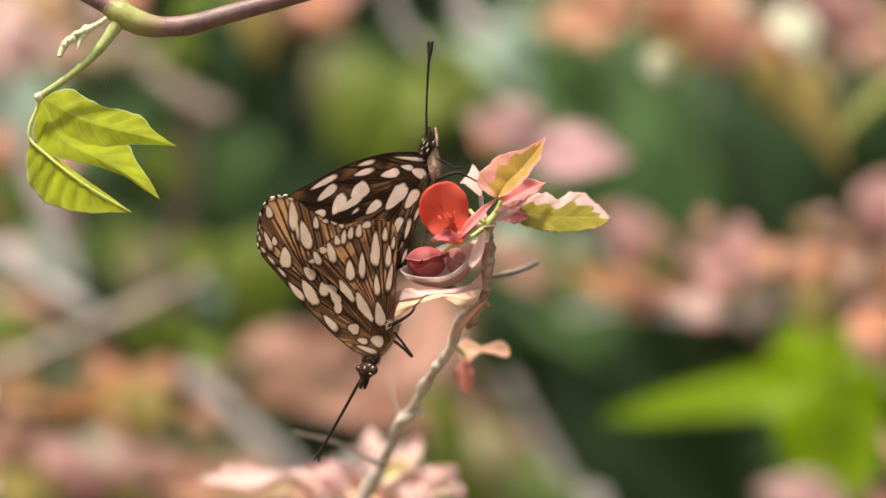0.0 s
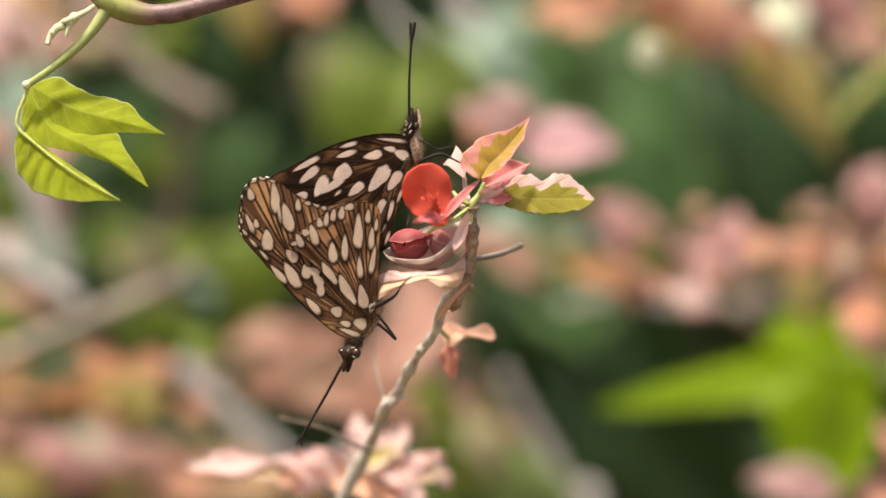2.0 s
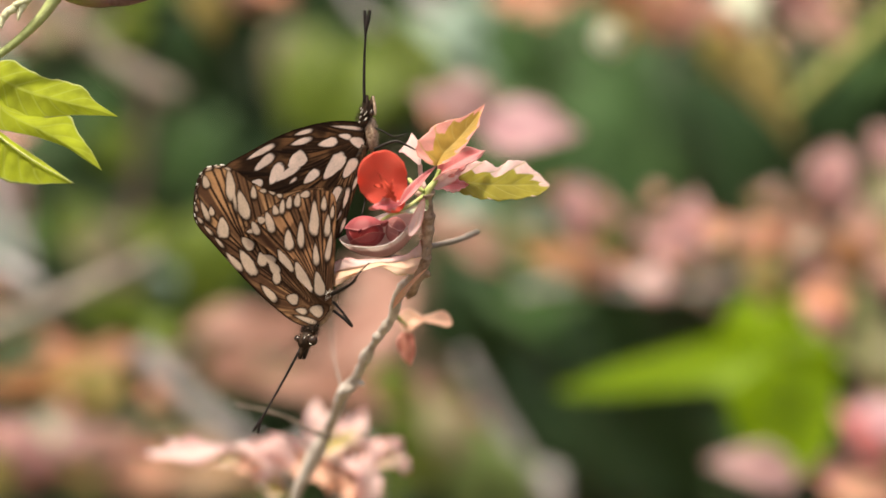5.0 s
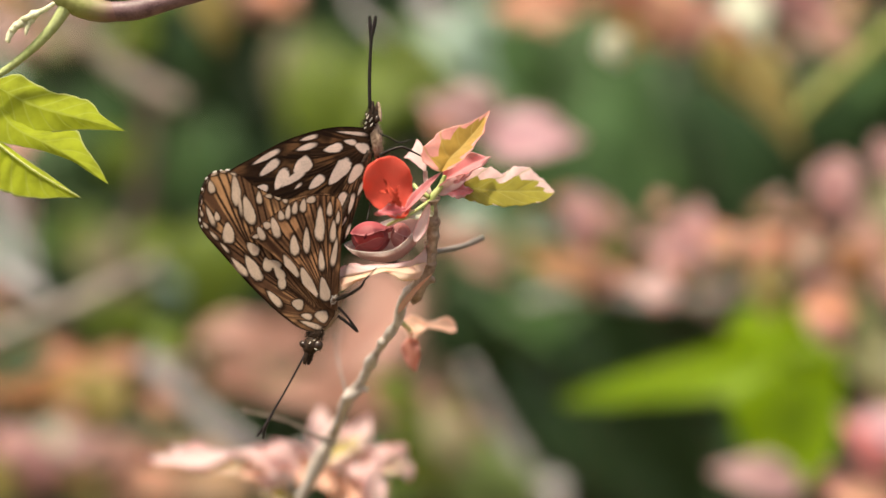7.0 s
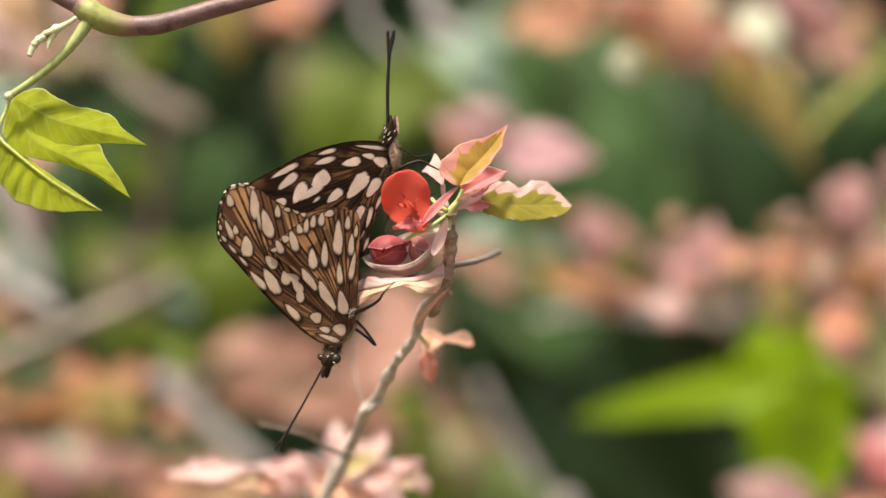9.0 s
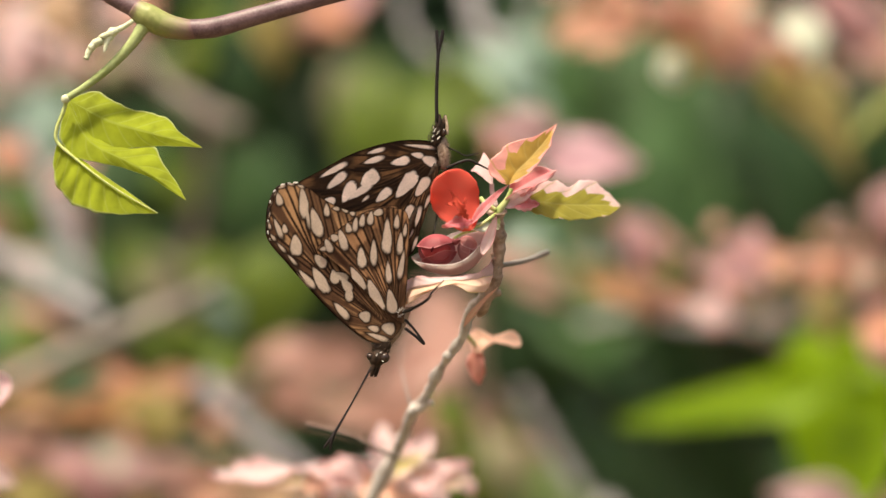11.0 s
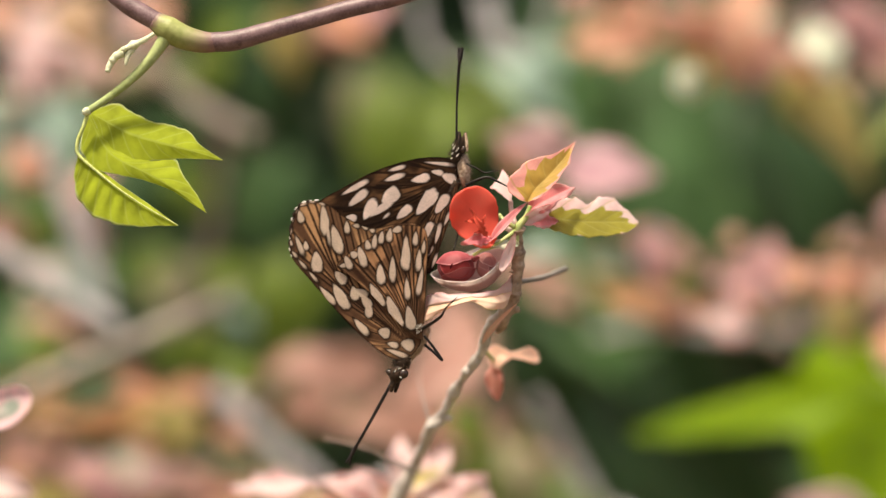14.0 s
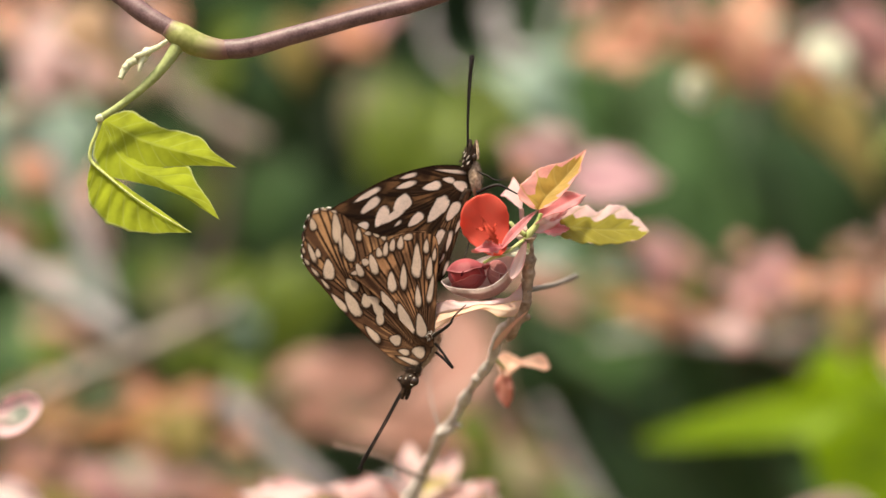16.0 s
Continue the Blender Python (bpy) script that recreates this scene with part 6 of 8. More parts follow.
far_leaf(rose, M_ORANGE, (0.1287, 0.3182, 0.7903), (0.1214, 0.3194, 0.8008), 0.0107, seed=159, face=(-0.27, -1, 0.35))
far_leaf(rose, M_DUSTY, (0.1480, 0.3443, 0.8024), (0.1400, 0.3466, 0.8202), 0.0131, seed=160, face=(0.27, -1, 0.35))
far_leaf(rose, M_PINK, (0.1487, 0.3478, 0.8179), (0.1562, 0.3463, 0.8055), 0.0125, seed=161, face=(-0.29, -1, 0.35))
far_leaf(rose, M_DUSTY, (0.1358, 0.3479, 0.7987), (0.1481, 0.3471, 0.7863), 0.0153, seed=162, face=(0.17, -1, 0.35))
far_leaf(rose, M_PINK, (0.1394, 0.3473, 0.7788), (0.1507, 0.3501, 0.7927), 0.0139, seed=163, face=(0.07, -1, 0.35))
far_leaf(rose, M_OCHRE, (0.0545, 0.3080, 0.7891), (0.0360, 0.3074, 0.7974), 0.0110, seed=164, face=(-0.19, -1, 0.35))
far_leaf(rose, M_RUST, (0.0647, 0.2980, 0.7838), (0.0414, 0.3037, 0.7910), 0.0109, seed=165, face=(-0.07, -1, 0.35))
far_leaf(rose, M_DUSTY, (0.0693, 0.3100, 0.7799), (0.0543, 0.3060, 0.7892), 0.0129, seed=166, face=(-0.29, -1, 0.35))
far_leaf(rose, M_BLUSH, (0.0904, 0.3000, 0.7792), (0.0739, 0.2988, 0.7838), 0.0102, seed=167, face=(0.17, -1, 0.35))
far_leaf(rose, M_BLUSH, (0.0783, 0.3070, 0.7809), (0.0924, 0.3103, 0.7795), 0.0147, seed=168, face=(-0.24, -1, 0.35))
far_leaf(rose, M_GOLD, (0.1217, 0.3150, 0.7900), (0.1222, 0.3105, 0.7697), 0.0156, seed=169, face=(-0.18, -1, 0.35))
far_leaf(rose, M_ORANGE, (0.1465, 0.2930, 0.7749), (0.1278, 0.2947, 0.7748), 0.0163, seed=170, face=(-0.2, -1, 0.35))
far_leaf(rose, M_PINK, (0.1448, 0.2990, 0.7638), (0.1303, 0.2989, 0.7711), 0.0109, seed=171, face=(-0.28, -1, 0.35))
far_leaf(rose, M_MAUVELEAF, (0.1312, 0.3050, 0.7168), (0.0993, 0.2990, 0.7229), 0.0165, seed=172, face=(0.3, -1, 0.35))
far_leaf(rose, M_CORAL, (0.1620, 0.3220, 0.7197), (0.1469, 0.3209, 0.7385), 0.0168, seed=173, face=(0.16, -1, 0.35))
far_leaf(rose, M_PINK, (0.1576, 0.3490, 0.7113), (0.1340, 0.3459, 0.7174), 0.0135, seed=174, face=(-0.01, -1, 0.35))
far_leaf(rose, M_OLIVE, (0.0679, 0.3150, 0.7983), (0.0734, 0.3146, 0.7891), 0.0093, seed=175, face=(-0.28, -1, 0.35))
far_leaf(rose, M_PEACH, (0.1001, 0.3050, 0.7947), (0.1114, 0.3070, 0.8002), 0.0110, seed=176, face=(0.23, -1, 0.35))
far_leaf(rose, M_RUST, (0.1561, 0.3200, 0.7853), (0.1408, 0.3178, 0.7946), 0.0149, seed=177, face=(-0.28, -1, 0.35))
stem("twig", [(0.0452, 0.4200, 0.7751), (0.0661, 0.4200, 0.7782), (0.0975, 0.4200, 0.7751), (0.1330, 0.4200, 0.7793), (0.1707, 0.4200, 0.7877)], [0.0015, 0.0015, 0.0015, 0.0013, 0.0010], M_GREYTWIG, rose, knots=0.2)
stem("twig", [(0.1330, 0.4200, 0.7751), (0.1707, 0.4200, 0.7458), (0.1832, 0.4200, 0.6831), (0.22, 0.49, 0.2)], [0.0010, 0.0013, 0.0015], M_BARK, rose, knots=0.2)
far_leaf(canopy, M_ORANGE, (0.0683, 0.3550, 0.8809), (0.0302, 0.3499, 0.8760), 0.0144, "orange leaf", seed=178, face=(-0.18, -1, 0.35))
far_leaf(canopy, M_PEACH, (0.0661, 0.3920, 0.8813), (0.0415, 0.3863, 0.8744), 0.0101, seed=179, face=(-0.21, -1, 0.35))
far_leaf(canopy, M_ORANGE, (0.0848, 0.3960, 0.8939), (0.0813, 0.4026, 0.8679), 0.0245, seed=180, face=(0.04, -1, 0.35))
far_leaf(canopy, M_PEACH, (0.0936, 0.3640, 0.8926), (0.0879, 0.3663, 0.8633), 0.0216, seed=181, face=(0.24, -1, 0.35))
far_leaf(canopy, M_DUSTY, (0.1081, 0.3870, 0.8849), (0.0960, 0.3869, 0.8627), 0.0182, seed=182, face=(0.15, -1, 0.35))
far_leaf(canopy, M_WHITE, (0.0631, 0.2560, 0.8605), (0.0684, 0.2582, 0.8503), 0.0121, "cream bud", seed=183, face=(-0.17, -1, 0.9))
far_leaf(canopy, M_OCHRE, (0.0825, 0.3940, 0.8775), (0.0784, 0.3928, 0.8631), 0.0122, seed=184, face=(0.25, -1, 0.35))
far_leaf(canopy, M_WHITE, (0.1049, 0.2890, 0.8760), (0.1174, 0.2905, 0.8582), 0.0201, "cream white bract", seed=185, face=(0.18, -1, 0.9))
far_leaf(canopy, M_GOLD, (0.1124, 0.3890, 0.8730), (0.1434, 0.3933, 0.8266), 0.0243, "hanging ochre leaf", seed=186, face=(0.02, -1, 0.9))
far_leaf(canopy, M_OCHRE, (0.1094, 0.3810, 0.8683), (0.1243, 0.3869, 0.8446), 0.0140, seed=187, face=(-0.14, -1, 0.35))
far_leaf(canopy, M_PINK, (0.1399, 0.3970, 0.8961), (0.1598, 0.4058, 0.8641), 0.0184, seed=188, face=(-0.26, -1, 0.35))
far_leaf(canopy, M_DUSTY, (0.1503, 0.3980, 0.8778), (0.1637, 0.3931, 0.8611), 0.0163, seed=189, face=(0.1, -1, 0.35))
far_leaf(canopy, M_PINK, (0.1334, 0.3940, 0.8978), (0.1465, 0.3996, 0.8779), 0.0163, seed=190, face=(-0.22, -1, 0.35))
far_leaf(canopy, M_GOLD, (0.1633, 0.3800, 0.8763), (0.1550, 0.3781, 0.8841), 0.0120, seed=191, face=(-0.26, -1, 0.9))
far_leaf(canopy, M_GOLD, (-0.0700, 0.3780, 0.8921), (-0.0629, 0.3813, 0.8650), 0.0190, "hanging ochre leaf", seed=192, face=(0.04, -1, 0.9))
far_leaf(canopy, M_ORANGE, (-0.0538, 0.3960, 0.8939), (-0.0352, 0.3902, 0.8792), 0.0163, seed=193, face=(-0.17, -1, 0.35))
far_leaf(canopy, M_DUSTY, (-0.0578, 0.3950, 0.8918), (-0.0458, 0.3988, 0.8758), 0.0142, seed=194, face=(-0.29, -1, 0.35))
far_leaf(canopy, M_PEACH, (0.0590, 0.3470, 0.8927), (0.0495, 0.3496, 0.8775), 0.0173, seed=195, face=(0.19, -1, 0.35))
far_leaf(canopy, M_PINK, (-0.0292, 0.3930, 0.8977), (-0.0457, 0.3968, 0.8859), 0.0142, seed=196, face=(0.03, -1, 0.35))
far_leaf(canopy, M_ORANGE, (0.1194, 0.3520, 0.8622), (0.1076, 0.3504, 0.8776), 0.0116, seed=197, face=(0.1, -1, 0.35))
far_leaf(canopy, M_DUSTY, (0.0358, 0.3940, 0.9019), (0.0439, 0.3938, 0.8896), 0.0163, seed=198, face=(0.16, -1, 0.35))
far_leaf(canopy, M_PEACH, (0.0924, 0.3720, 0.8994), (0.1057, 0.3671, 0.8830), 0.0198, seed=199, face=(-0.28, -1, 0.35))
stem("twig", [(-0.0197, 0.4200, 0.9006), (-0.0165, 0.4200, 0.8839), (-0.0050, 0.4200, 0.8724)], [0.0017, 0.0019, 0.0013], M_GREYTWIG, canopy, knots=0.2)
stem("twig", [(0.0305, 0.4200, 0.9048), (0.0274, 0.4200, 0.8922), (0.0243, 0.4200, 0.8839)], [0.0013, 0.0010, 0.0008], M_GREYTWIG, canopy, knots=0.2)
stem("twig", [(0.0053, 0.4000, 0.8984), (0.0094, 0.4000, 0.8821), (0.0176, 0.4000, 0.8780)], [0.0041, 0.0039, 0.0031], M_GREYTWIG, canopy, knots=0.2)
stem("twig", [(0.2117, 0.3300, 0.9086), (0.1888, 0.3300, 0.8888), (0.1716, 0.3300, 0.8728), (0.1564, 0.3300, 0.8593), (0.1430, 0.3300, 0.8475), (0.1325, 0.3300, 0.8371)], [0.0028, 0.0028, 0.0027, 0.0026, 0.0026, 0.0016], M_OLIVESTEM, canopy, knots=0.15)
stem("twig", [(0.1594, 0.4400, 0.8558), (0.1402, 0.4400, 0.8814), (0.1102, 0.4400, 0.8985), (0.0675, 0.4400, 0.9070)], [0.0011, 0.0011, 0.0011, 0.0011], M_BARK, canopy, knots=0.2)
stem("twig", [(0.1957, 0.4400, 0.8814), (0.2085, 0.4400, 0.7874), (0.2128, 0.4400, 0.6806), (0.3, 0.62, -0.02)], [0.0019, 0.0026, 0.0032], M_GREYTWIG, canopy, knots=0.2)
far_leaf(rust, M_SHADELEAF, (-0.1407, 0.3400, 0.7504), (-0.1149, 0.3400, 0.7579), 0.0090, seed=526, face=(0, -1, 0.5))
far_leaf(rust, M_RUST, (-0.1291, 0.3450, 0.7424), (-0.0935, 0.3450, 0.7590), 0.0125, seed=527, face=(0, -1, 0.5))
far_leaf(rust, M_OCHRE, (-0.1175, 0.3380, 0.7441), (-0.0937, 0.3380, 0.7549), 0.0062, seed=528, face=(0, -1, 0.5))
far_leaf(rust, M_SHADELEAF, (-0.0978, 0.3600, 0.7316), (-0.0757, 0.3600, 0.7354), 0.0085, seed=529, face=(0, -1, 0.5))
stem("twig", [(-0.1290, 0.4400, 0.8880), (-0.1141, 0.4400, 0.8707), (-0.0985, 0.4400, 0.8580), (-0.0820, 0.4400, 0.8505)], [0.0034, 0.0036, 0.0038, 0.0028], M_BROWNTWIG, rust, knots=0.2)
stem("twig", [(-0.1765, 0.3500, 0.8134), (-0.1569, 0.3500, 0.8017), (-0.1393, 0.3500, 0.7901), (-0.1208, 0.3500, 0.7790)], [0.0034, 0.0034, 0.0030, 0.0022], M_GREYTWIG, rust, knots=0.2)
stem("twig", [(-0.1723, 0.3500, 0.7492), (-0.1528, 0.3500, 0.7580), (-0.1276, 0.3500, 0.7697), (-0.1004, 0.3500, 0.7814), (-0.0809, 0.3500, 0.7921)], [0.0026, 0.0026, 0.0024, 0.0022, 0.0016], M_BROWNTWIG, rust, knots=0.2)
stem("twig", [(-0.1510, 0.3600, 0.8442), (-0.1450, 0.3600, 0.8304), (-0.1370, 0.3600, 0.8107), (-0.1261, 0.3600, 0.7881)], [0.0024, 0.0026, 0.0026, 0.0020], M_GREYTWIG, rust, knots=0.2)
stem("twig", [(-0.0950, 0.4200, 0.7552), (-0.0761, 0.4200, 0.7354), (-0.0510, 0.4200, 0.7124), (-0.0176, 0.4200, 0.6831), (-0.15, 0.52, 0.3), (-0.2, 0.55, -0.02)], [0.0042, 0.0048, 0.0048, 0.0052], M_GREYTWIG, rust, knots=0.2)
stem("twig", [(-0.1027, 0.5000, 0.8661), (-0.1015, 0.5000, 0.8364), (-0.1060, 0.5000, 0.8090), (-0.1173, 0.5000, 0.7838)], [0.0034, 0.0030, 0.0030, 0.0028], M_DARKTWIG, rust, knots=0.2)
stem("twig", [(0.0250, 0.4600, 0.7500), (0.0359, 0.4600, 0.7302), (0.0513, 0.4600, 0.6999), (0.0602, 0.4600, 0.6671), (0.05, 0.5, 0.3), (-0.05, 0.55, 0.0)], [0.0022, 0.0028, 0.0032, 0.0034, 0.0038, 0.0042], M_GREYTWIG, rust, knots=0.2)
stem("twig", [(-0.0970, 0.4400, 0.8729), (-0.1248, 0.4400, 0.8750), (-0.1547, 0.4400, 0.8707), (-0.1803, 0.4400, 0.8600)], [0.0032, 0.0036, 0.0032, 0.0028], M_BARK, rust, knots=0.2)
far_leaf(rust, M_SALMON, (0.0033, 0.3940, 0.7575), (-0.0350, 0.3963, 0.7490), 0.0190, "large salmon leaf", seed=200, face=(-0.01, -1, 0.61))
far_leaf(rust, M_SALMON, (-0.0047, 0.3520, 0.7420), (-0.0512, 0.3525, 0.7459), 0.0174, seed=201, face=(-0.11, -1, 0.54))
far_leaf(rust, M_DUSTY, (0.0031, 0.3410, 0.7734), (-0.0273, 0.3331, 0.7509), 0.0230, seed=202, face=(0.27, -1, 0.58))
far_leaf(rust, M_ORANGE, (-0.0938, 0.3890, 0.7577), (-0.1157, 0.3866, 0.7458), 0.0129, "rust orange leaf", seed=203, face=(-0.1, -1, 0.55))
far_leaf(rust, M_RUST, (-0.1105, 0.3610, 0.7532), (-0.1351, 0.3554, 0.7428), 0.0118, seed=204, face=(-0.01, -1, 0.68))
far_leaf(rust, M_RUST, (-0.1246, 0.3500, 0.7460), (-0.1594, 0.3502, 0.7499), 0.0116, seed=205, face=(0.1, -1, 0.62))
far_leaf(rust, M_OCHRE, (-0.0968, 0.3790, 0.7482), (-0.1141, 0.3738, 0.7326), 0.0140, seed=206, face=(0.29, -1, 0.54))
far_leaf(rust, M_DUSTY, (-0.1513, 0.4190, 0.7250), (-0.1772, 0.4237, 0.7372), 0.0188, seed=207, face=(-0.24, -1, 0.21))
far_leaf(rust, M_PINK, (-0.1206, 0.3780, 0.7163), (-0.1455, 0.3834, 0.7319), 0.0160, seed=208, face=(0.24, -1, 0.12))
far_leaf(rust, M_DUSTY, (-0.0884, 0.3560, 0.7262), (-0.1116, 0.3541, 0.7225), 0.0136, seed=209, face=(-0.28, -1, 0.35))
far_leaf(rust, M_PEACH, (-0.0797, 0.3890, 0.7133), (-0.1052, 0.3825, 0.7109), 0.0162, seed=210, face=(0.32, -1, 0.5))
far_leaf(rust, M_OCHRE, (-0.1311, 0.3680, 0.7094), (-0.1593, 0.3712, 0.7189), 0.0197, seed=211, face=(0.04, -1, 0.34))
far_leaf(rust, M_DUSTY, (-0.0973, 0.3840, 0.7359), (-0.1097, 0.3870, 0.7477), 0.0121, seed=212, face=(-0.34, -1, 0.17))
far_leaf(rust, M_DUSTY, (-0.1436, 0.3720, 0.7109), (-0.1279, 0.3733, 0.7227), 0.0159, seed=213, face=(0.21, -1, 0.69))
far_leaf(rust, M_OLIVE, (-0.0910, 0.4010, 0.7756), (-0.1037, 0.4046, 0.7632), 0.0123, seed=214, face=(0.09, -1, 0.22))
far_leaf(rust, M_OLIVE, (-0.0770, 0.3820, 0.7561), (-0.0894, 0.3851, 0.7680), 0.0140, seed=215, face=(0.33, -1, 0.21))
far_leaf(rust, M_WHITE, (-0.1210, 0.4110, 0.7298), (-0.1370, 0.4077, 0.7218), 0.0124, seed=216, face=(0.09, -1, 0.31))
far_leaf(rust, M_BLUSH, (-0.1310, 0.4090, 0.8870), (-0.1690, 0.4018, 0.8822), 0.0269, "pale blush leaf", seed=217, face=(-0.11, -1, 0.46))
far_leaf(rust, M_TAN, (-0.1395, 0.3470, 0.8927), (-0.1274, 0.3431, 0.8712), 0.0212, seed=218, face=(-0.28, -1, 0.57))
far_leaf(rust, M_BLUSH, (-0.1160, 0.4210, 0.8986), (-0.1304, 0.4194, 0.8838), 0.0188, seed=219, face=(-0.1, -1, 0.4))
far_leaf(rust, M_BLUSH, (-0.1679, 0.3960, 0.8776), (-0.1483, 0.4010, 0.8678), 0.0183, seed=220, face=(-0.33, -1, 0.28))
far_leaf(rust, M_PEACH, (-0.1488, 0.3560, 0.8275), (-0.1601, 0.3541, 0.8429), 0.0156, seed=221, face=(0.12, -1, 0.23))
far_leaf(rust, M_DUSTY, (-0.1215, 0.3420, 0.8347), (-0.1393, 0.3456, 0.8214), 0.0134, seed=222, face=(-0.38, -1, 0.66))
far_leaf(rust, M_OLIVE, (-0.1501, 0.4120, 0.7670), (-0.1682, 0.4085, 0.7754), 0.0166, seed=223, face=(0.25, -1, 0.67))
far_leaf(rust, M_KHAKI, (0.0236, 0.3930, 0.7149), (0.0094, 0.3992, 0.7389), 0.0183, seed=224, face=(-0.0, -1, 0.4))
far_leaf(rust, M_DUSTY, (0.0136, 0.4080, 0.7341), (0.0281, 0.4095, 0.7196), 0.0145, seed=225, face=(0.37, -1, 0.08))
far_leaf(rust, M_OLIVE, (-0.0828, 0.4010, 0.8904), (-0.0995, 0.4042, 0.8804), 0.0143, seed=226, face=(0.2, -1, 0.43))
far_leaf(rust, M_OLIVE, (-0.0856, 0.3670, 0.8751), (-0.0975, 0.3680, 0.8594), 0.0118, seed=227, face=(0.34, -1, 0.28))
far_leaf(rust, M_DUSTY, (-0.0134, 0.4210, 0.7353), (0.0158, 0.4170, 0.7418), 0.0168, seed=228, face=(0.16, -1, 0.22))
far_leaf(rust, M_SALMON, (-0.0330, 0.4800, 0.7605), (-0.0700, 0.4761, 0.7520), 0.0210, "large salmon leaf", seed=229, face=(0, -1, 0.4), blunt=1.0)
far_leaf(rust, M_MINT, (-0.1735, 0.5000, 0.8048), (-0.1466, 0.5022, 0.7820), 0.0204, seed=230, face=(0, -1, 0.7))
far_leaf(rust, M_DUSTY, (-0.1736, 0.4500, 0.7808), (-0.1445, 0.4579, 0.7708), 0.0130, seed=231, face=(0, -1, 0.7))
far_leaf(rust, M_OLIVE, (-0.1304, 0.5000, 0.7730), (-0.1015, 0.5066, 0.7579), 0.0159, seed=232, face=(0, -1, 0.7))
far_leaf(rust, M_OLIVE, (-0.1099, 0.5000, 0.8048), (-0.0871, 0.4984, 0.7821), 0.0182, seed=233, face=(0, -1, 0.7))
far_leaf(rust, M_BLUSH, (-0.1514, 0.4200, 0.8002), (-0.1680, 0.4191, 0.7919), 0.0125, seed=234, face=(0, -1, 0.5))
far_leaf(rust, M_MINT, (-0.1935, 0.4700, 0.9007), (-0.1810, 0.4691, 0.8837), 0.0132, seed=235, face=(0.25, -1, 0.2))
far_leaf(rust, M_PEACH, (-0.1933, 0.4460, 0.8729), (-0.1923, 0.4462, 0.8824), 0.0082, seed=236, face=(-0.39, -1, 0.13))
far_leaf(rust, M_PEACH, (-0.1784, 0.4060, 0.8972), (-0.1660, 0.4048, 0.8837), 0.0134, seed=237, face=(0.15, -1, 0.43))
far_leaf(rust, M_DUSTY, (-0.1834, 0.4640, 0.9047), (-0.1981, 0.4611, 0.9118), 0.0092, seed=238, face=(0.36, -1, 0.44))
far_leaf(rust, M_BLUSH, (-0.1638, 0.3900, 0.8733), (-0.1507, 0.3943, 0.8624), 0.0095, seed=239, face=(-0.35, -1, 0.68))
far_leaf(rust, M_BLUSH, (-0.1655, 0.4410, 0.8999), (-0.1669, 0.4399, 0.8882), 0.0073, seed=240, face=(0.34, -1, 0.42))
far_leaf(rust, M_BLUSH, (-0.1625, 0.4210, 0.8712), (-0.1664, 0.4195, 0.8610), 0.0086, seed=241, face=(-0.33, -1, 0.18))
far_leaf(rust, M_BLUSH, (-0.1894, 0.4750, 0.8944), (-0.1760, 0.4769, 0.8930), 0.0080, seed=242, face=(0.34, -1, 0.62))
far_leaf(rust, M_BLUSH, (-0.1758, 0.4120, 0.8929), (-0.1642, 0.4108, 0.8911), 0.0056, seed=243, face=(-0.28, -1, 0.17))
far_leaf(rust, M_BLUSH, (-0.2093, 0.4790, 0.9097), (-0.1941, 0.4822, 0.9250), 0.0160, seed=244, face=(0.36, -1, 0.11))
far_leaf(rust, M_MINT, (-0.1624, 0.4220, 0.8885), (-0.1660, 0.4243, 0.8983), 0.0088, seed=245, face=(0.14, -1, 0.38))
far_leaf(rust, M_BLUSH, (-0.1661, 0.4590, 0.8992), (-0.1854, 0.4554, 0.8921), 0.0105, seed=246, face=(-0.19, -1, 0.37))
far_leaf(rust, M_BLUSH, (-0.1807, 0.4700, 0.8877), (-0.1668, 0.4687, 0.8929), 0.0084, seed=247, face=(-0.32, -1, 0.02))
far_leaf(rust, M_BLUSH, (-0.1576, 0.4010, 0.8879), (-0.1427, 0.4057, 0.8995), 0.0104, seed=248, face=(-0.3, -1, 0.04))
far_leaf(rust, M_MINT, (-0.1822, 0.4500, 0.8693), (-0.1728, 0.4456, 0.8282), 0.0238, seed=249, face=(0, -1, 0.7))
far_leaf(rust, M_BLUSH, (-0.1498, 0.4500, 0.8304), (-0.1432, 0.4561, 0.8002), 0.0108, seed=250, face=(0, -1, 0.5))
far_leaf(rust, M_MIDLEAF, (-0.1456, 0.3600, 0.7458), (-0.1195, 0.3627, 0.7511), 0.0090, seed=251, face=(0, -1, 0.6))
far_leaf(rust, M_DUSTY, (-0.1844, 0.4500, 0.8240), (-0.1720, 0.4529, 0.8024), 0.0173, seed=252, face=(0, -1, 0.6))
far_leaf(rose, M_DUSTY, (0.0838, 0.4480, 0.7927), (0.0754, 0.4502, 0.7851), 0.0080, seed=253, face=(0.12, -1, 0.67))
far_leaf(rose, M_DUSTY, (0.1629, 0.4370, 0.7947), (0.1543, 0.4379, 0.7968), 0.0064, seed=254, face=(0.18, -1, 0.39))
far_leaf(rose, M_OCHRE, (0.1105, 0.4290, 0.7903), (0.1178, 0.4290, 0.7820), 0.0059, seed=255, face=(0.18, -1, 0.39))
far_leaf(rose, M_DUSTY, (0.1526, 0.4720, 0.8027), (0.1603, 0.4719, 0.8044), 0.0042, seed=256, face=(-0.28, -1, 0.59))
far_leaf(rose, M_DUSTY, (0.1244, 0.4290, 0.7833), (0.1139, 0.4314, 0.7759), 0.0097, seed=257, face=(-0.35, -1, 0.12))
